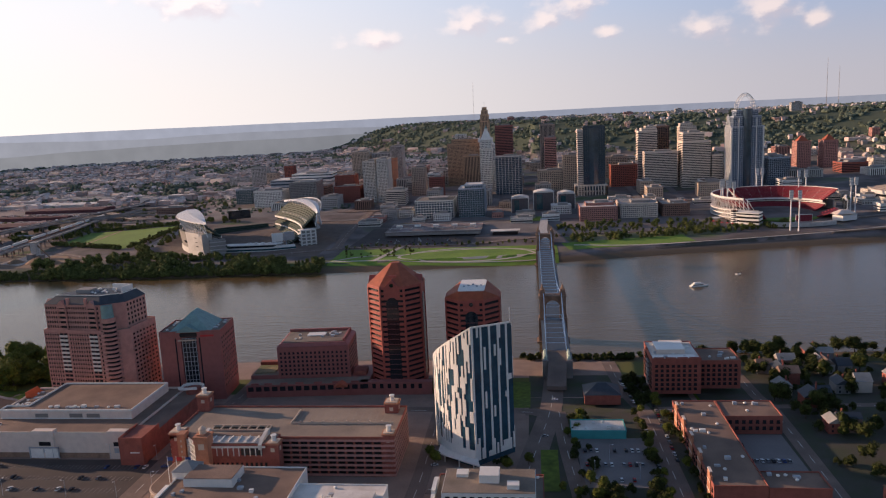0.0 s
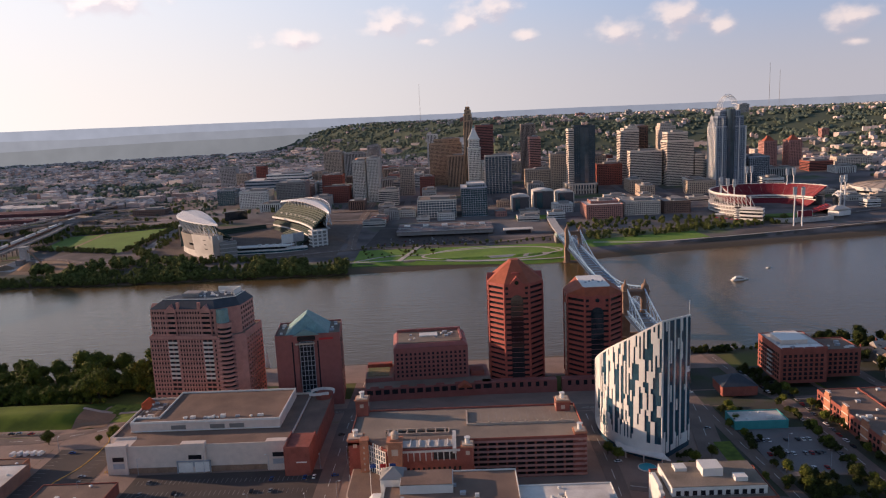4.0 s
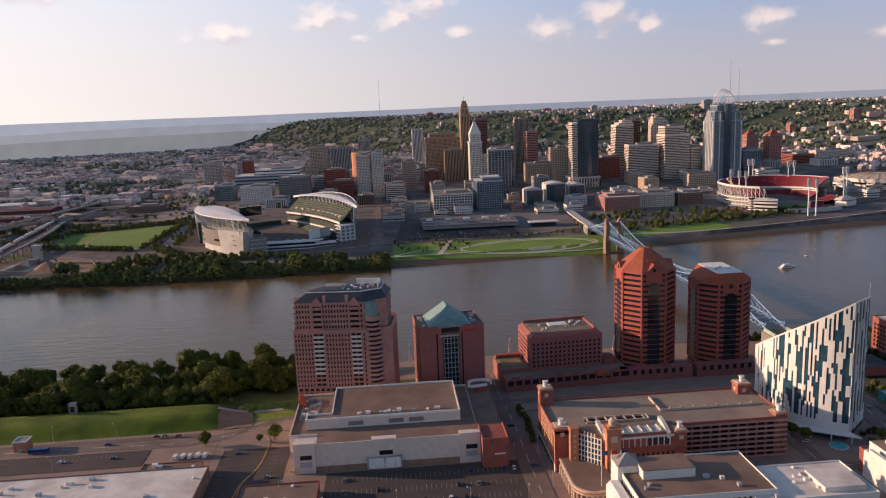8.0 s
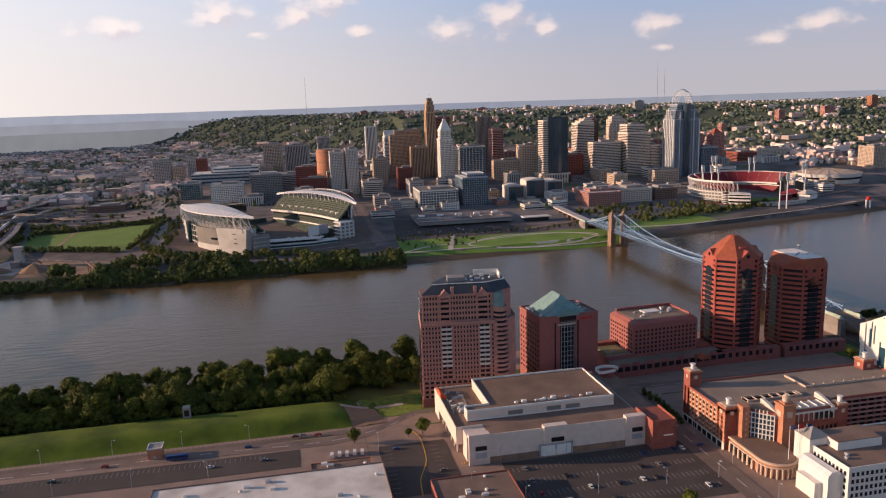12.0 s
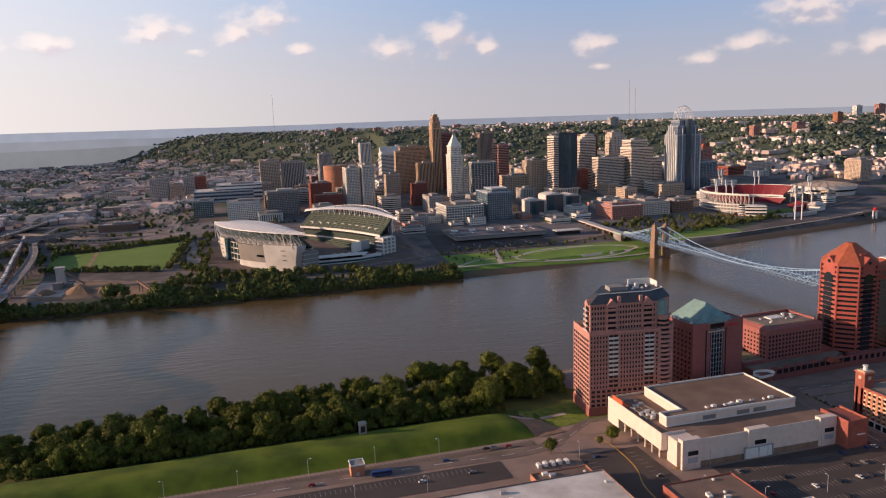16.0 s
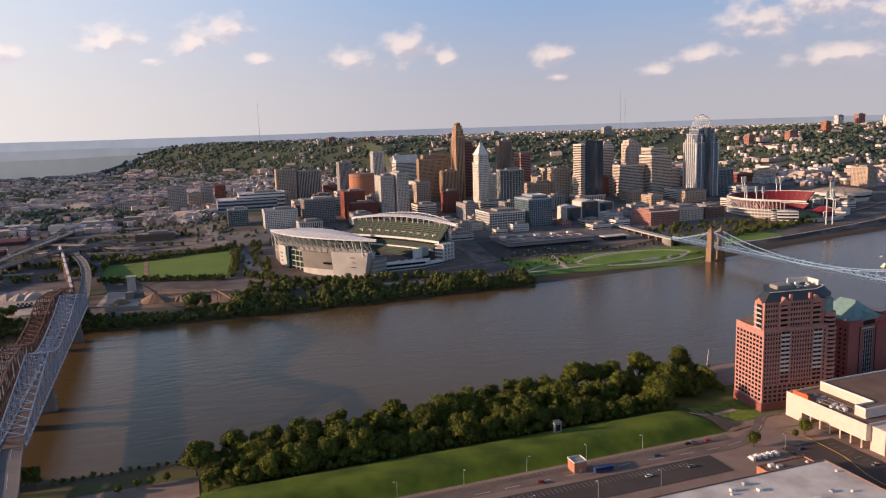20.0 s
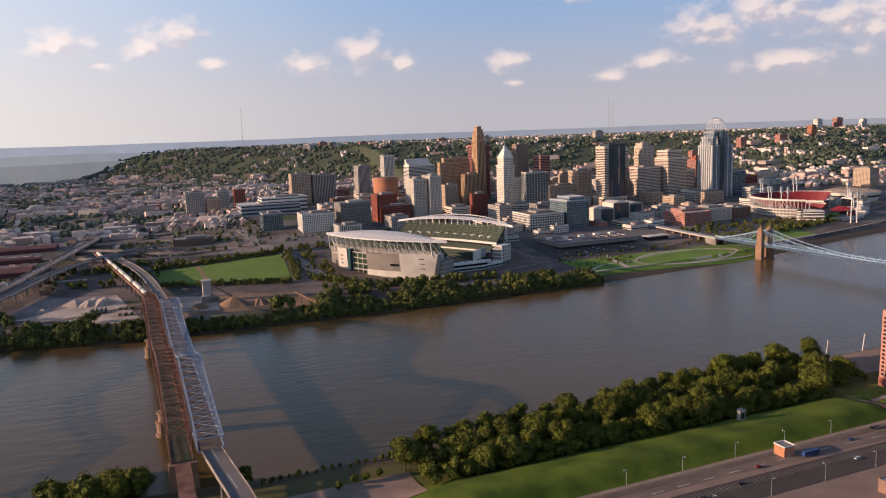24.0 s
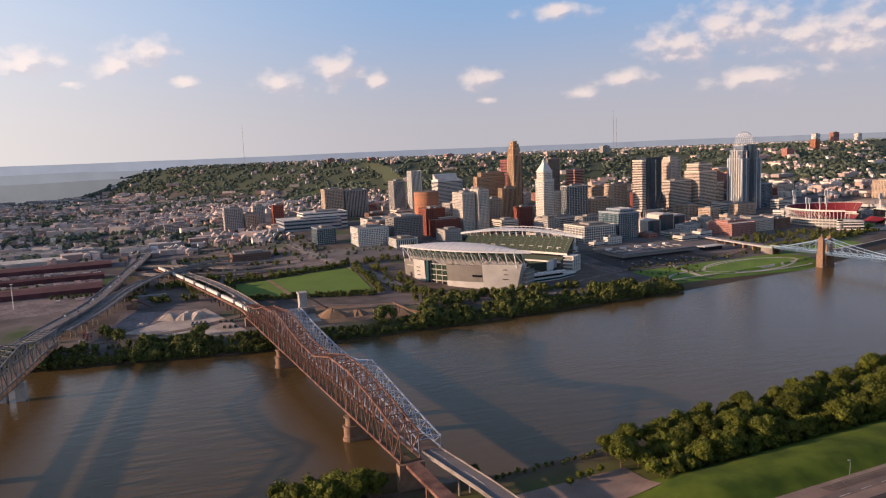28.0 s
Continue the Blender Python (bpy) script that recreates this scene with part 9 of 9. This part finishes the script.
# ---- vehicles, lamps and boats ----
def car_proto(paint, label, van=False, wheels=True):
    t = thing("van" if van else "car", label, "van" if van else "car")
    if van:
        part("body", Geo().box(-2.8, -1.0, 0.4, 2.8, 1.0, 1.2).prism([(-2.8, -0.98), (1.7, -0.98), (1.7, 0.98), (-2.8, 0.98)], 1.2, 2.5, [(-2.7, -0.9), (1.2, -0.9), (1.2, 0.9), (-2.7, 0.9)]), paint, t)
        part("windscreen", Geo().prism([(1.7, -0.9), (2.1, -0.9), (2.1, 0.9), (1.7, 0.9)], 1.2, 2.2, [(1.22, -0.85), (1.4, -0.85), (1.4, 0.85), (1.22, 0.85)]), "glass_dark", t)
        xs = (-1.8, 1.9)
    else:
        part("body", Geo().prism([(-2.2, -0.88), (2.2, -0.88), (2.2, 0.88), (-2.2, 0.88)], 0.35, 0.85, [(-2.15, -0.84), (2.1, -0.84), (2.1, 0.84), (-2.15, 0.84)]).prism([(-1.0, -0.72), (0.5, -0.72), (0.5, 0.72), (-1.0, 0.72)], 1.36, 1.42), paint, t)
        part("cabin", Geo().prism([(-1.7, -0.82), (1.1, -0.82), (1.1, 0.82), (-1.7, 0.82)], 0.85, 1.36, [(-1.1, -0.7), (0.45, -0.7), (0.45, 0.7), (-1.1, 0.7)]), "glass_dark", t)
        xs = (-1.35, 1.35)
    for x in xs if wheels else ():
        for y in (-0.8, 0.8):
            w = Geo().cyl(0, 0, -0.1, 0.34, 0.2, 10)
            o = part("wheel", w, "tyre", t)
            o.matrix_basis = pose(x, y, 0.34, 90, 0, 0)
    return t


def vehicles():
    kinds = [car_proto("car_white", "white parked car on asphalt"), car_proto("car_silver", "silver parked car on asphalt"), car_proto("car_black", "black parked car on asphalt"), car_proto("car_red", "red parked car on asphalt"), car_proto("car_blue", "dark blue parked car on asphalt")]
    far = [car_proto(p, "parked or moving car across the river", wheels=False) for p in ("car_white", "car_silver", "car_black", "car_red")]
    van = car_proto("car_white", "white parked delivery van", True)
    kinds = kinds[:3] * 3 + kinds[3:]
    r = random.Random(9)
    seen = set()
    def park(p, x, y, z, rz, group):
        m = pose(x, y, z, 0, 0, rz)
        if p.name in seen:
            o = copy_thing(p, m)
        else:
            seen.add(p.name)
            p.matrix_basis = m
            o = p
        o["group"] = group
    S = STREET + 0.3
    for i in range(5):
        park(van, -431.5 + i * 4.4, 437 + (i % 2) * 0.6, S, 84, "vans beside the store annex")
    for y in (352, 366, 380, 394):
        for i in range(38):
            if r.random() < 0.075:
                park(r.choice(kinds), -333.6 + i * 2.7, y + r.uniform(-0.4, 0.4), S, 90, "cars in the large lot")
    for i in range(30):
        if r.random() < 0.6:
            park(r.choice(kinds), 27 + (i % 10) * 3.4, 384 + (i // 10) * 18, S, 90, "cars behind the store")
    for i in range(24):
        if r.random() < 0.75:
            park(r.choice(kinds), 118 + (i % 8) * 2.9, 388 + (i // 8) * 20, S, 90, "cars in the court")
    for i in range(18):
        park(r.choice(kinds), r.choice((66.3, 77.5)) - max(0, i * 8 - 80) * 0.1, 400 + i * 8, S, 95, "cars along the street")
    for x, y in ((-394, 437), (-372, 404), (-452, 470), (-447, 470.5), (-438, 469), (-560, 459), (-480, 463), (-500, 442), (-640, 443), (-615, 443), (-585, 447), (-470, 443), (-226, 330), (-222, 395), (-226, 450), (-60, 400), (4, 440), (12, 500)):
        park(r.choice(kinds), x, y, S, 5, "cars about the streets")
    for i in range(54):
        x, y = r.uniform(-275, -110), r.uniform(1150, 1195)
        park(r.choice(far), x, round(y / 11) * 11, gz(x, round(y / 11) * 11) + 0.4, 90, "cars in the riverfront lot")
    for i in range(24):
        f = i / 24
        x = np.interp(f, [0, 0.5, 1], [-1090, -1024, -960])
        y = np.interp(f, [0, 0.5, 1], [1206, 1509, 1850])
        park(van if i % 4 == 0 else r.choice(far), x + r.choice((-4, 4)), y, 5.3, 80, "traffic on the viaduct")
    b = thing("bus", "blue bus on the levee street", "bus", -520, 458, S)
    part("body", Geo().box(-6, -1.25, 0.5, 6, 1.25, 3.0).box(-5.8, -1.15, 3.0, 5.8, 1.15, 3.15), "car_blue", b)
    part("window_band", Geo().box(-5.6, -1.3, 1.6, 5.7, 1.3, 2.5), "glass_dark", b)
    for x in (-3.8, 3.8):
        for y in (-1.1, 1.1):
            o = part("wheel", Geo().cyl(0, 0, -0.15, 0.5, 0.3, 12), "tyre", b)
            o.matrix_basis = pose(x, y, 0.5, 90, 0, 0)
    lots = [(-951 + 5 * (i % 4), 1142 - 12 * (i // 4), True) for i in range(8)] + [(-918 + 6.5 * (i % 3), 1136 - 34 * (i // 3), False) for i in range(6)]
    for i, (x, y, dark) in enumerate(lots):
        t = thing("truck", "black flatbed trailer parked in the yard" if dark else "red dump truck with a dark green bed", "truck", x, y, gz(x, y) + 0.4, 76, "trucks in the works yard")
        part("bed", Geo().prism([(-4.5, -1.4), (1.5, -1.4), (1.5, 1.4), (-4.5, 1.4)], 1.1, 2.2 if dark else 3.1), "car_black" if dark else "truck_green", t)
        part("cab", Geo().prism([(1.8, -1.2), (4.2, -1.2), (4.2, 1.2), (1.8, 1.2)], 0.6, 3.0, [(1.9, -1.1), (3.7, -1.1), (3.7, 1.1), (1.9, 1.1)]), "car_black" if dark else "sign_red", t)
        for u in (-2.9, 2.9):
            for v in (-1.1, 1.1):
                o = part("wheel", Geo().cyl(0, 0, -0.2, 0.55, 0.4, 10), "tyre", t)
                o.matrix_basis = pose(u, v, 0.55, 90, 0, 0)
    for i in range(26):
        x, y = -1078 + (i % 7) * 4.2, 1128 + (i // 7) * 13 + (i % 7) * 2
        if r.random() < 0.85:
            park(r.choice(far), x, y, gz(x, y) + 0.2, 100, "cars beside the viaduct")


vehicles()


def small_things():
    post = thing("lamp_post", "grey steel lamp post beside the lot", "lamp post", group="lamp posts")
    part("pole", Geo().cyl(0, 0, 0, 0.14, 10, 8, 0.09), "steel_grey", post)
    arm = part("arm", Geo().bar((0, 0, 9.9), (1.8, 0, 10.1), 0.12), "steel_grey", post)
    part("lamp_head", Geo().box(1.3, -0.25, 9.95, 2.2, 0.25, 10.2), "steel_white", arm)
    first = True
    spots = [(-339, 405), (-300, 405), (-262, 405), (-232, 405), (-339, 359), (-300, 359), (-262, 359), (-232, 359), (-362, 380), (-404, 440), (-640, 478), (-600, 478), (-560, 478), (-520, 478), (-480, 478), (-620, 430), (-580, 430), (-540, 430), (-500, 430), (-217, 330), (-217, 370), (-217, 410), (-217, 450), (-660, 440), (40, 408), (30, 386), (54, 386)]
    for i, (x, y) in enumerate(spots):
        m = pose(x, y, gz(x, y), 0, 0, (i * 90) % 360)
        if first:
            post.matrix_basis, first = m, False
        else:
            copy_thing(post, m)
    t = thing("pump_house", "small tan brick pump house at the levee foot", "hut", -533, 466, STREET)
    part("wall", Geo().box(-4, -4, 0, 4, 4, 6.2), "brick_orange", t)
    part("roof", Geo().box(-4.3, -4.3, 6.2, 4.3, 4.3, 6.5), "roof_grey", t)
    part("parapet", Geo().box(-4.3, -4.3, 6.5, 4.3, -3.9, 7.1).box(-4.3, 3.9, 6.5, 4.3, 4.3, 7.1).box(-4.3, -3.9, 6.5, -3.9, 3.9, 7.1).box(3.9, -3.9, 6.5, 4.3, 3.9, 7.1), "white_panel", t)
    part("door", Geo().box(-0.8, -4.15, 0, 0.8, -3.95, 2.3), "steel_grey", t)
    t = thing("gate_tower", "grey concrete outlet tower behind the levee", "tower", -521, 514, gz(-521, 514))
    part("shaft", Geo().box(-2.4, -1.4, -0.5, 2.4, 1.4, 7), "concrete_dark", t)
    # no hole: a black plate painted for the opening's shade
    part("opening", Geo().box(-1.5, -1.55, 1.5, 1.5, -1.36, 5.6), "car_black", t)
    part("rail", Geo().box(-2.5, -1.5, 7, 2.5, -1.42, 8).box(-2.5, 1.42, 7, 2.5, 1.5, 8), "steel_grey", t)
    for x, y in ((-285, 610), (-201, 606), (-112, 603), (-316, 622)):
        t = thing("sail_sculpture", "tall white triangular mast on the promenade", "monument", x, y, gz(x, y))
        part("mast", Geo().bar((-2, 0, 0), (0, 0, 16), 0.5).bar((2, 0, 0), (0, 0, 16), 0.5).bar((-1.2, 0, 6), (1.2, 0, 6), 0.3), "steel_white", t)
        part("sail", Geo().prism([(-1.6, -0.1), (1.6, -0.1), (1.6, 0.1), (-1.6, 0.1)], 0.5, 13, [(-0.3, -0.1), (0.3, -0.1), (0.3, 0.1), (-0.3, 0.1)]), "white_paint", t)
    t = thing("river_boat", "white river excursion boat", "boat", 190, 880, WATER, 12)
    t.scale = (0.72, 0.72, 0.72)
    part("hull", Geo().prism([(-14, -3.5), (10, -3.5), (15, 0), (10, 3.5), (-14, 3.5)], -0.6, 1.6, [(-14.5, -4), (11, -4), (17, 0), (11, 4), (-14.5, 4)]), "white_paint", t)
    part("cabin", Geo().box(-11, -3, 1.6, 7, 3, 4.4), "white_paint", t)
    part("window_band", Geo().box(-10.5, -3.1, 2.4, 6.5, 3.1, 3.6), "glass_dark", t)
    part("upper_deck", Geo().box(-8, -2.6, 4.4, 3, 2.6, 6.6), "white_paint", t)
    t = thing("motor_boat", "small white motor boat", "boat", 250, 940, WATER, 30)
    part("hull", Geo().prism([(-4, -1.4), (2, -1.4), (4.5, 0), (2, 1.4), (-4, 1.4)], -0.3, 0.9), "white_paint", t)
    part("cabin", Geo().box(-1.5, -0.9, 0.9, 1.0, 0.9, 1.8), "glass_dark", t)
    t = thing("fountain_pool", "round turquoise pool at the condominium", "pool", -45.5, 392, STREET)
    part("rim", Geo().cyl(0, 0, 0, 5.2, 0.6, 20), "limestone", t)
    part("pool_surface", Geo().cyl(0, 0, 0.6, 4.7, 0.06, 20), "pool_water", t)


small_things()
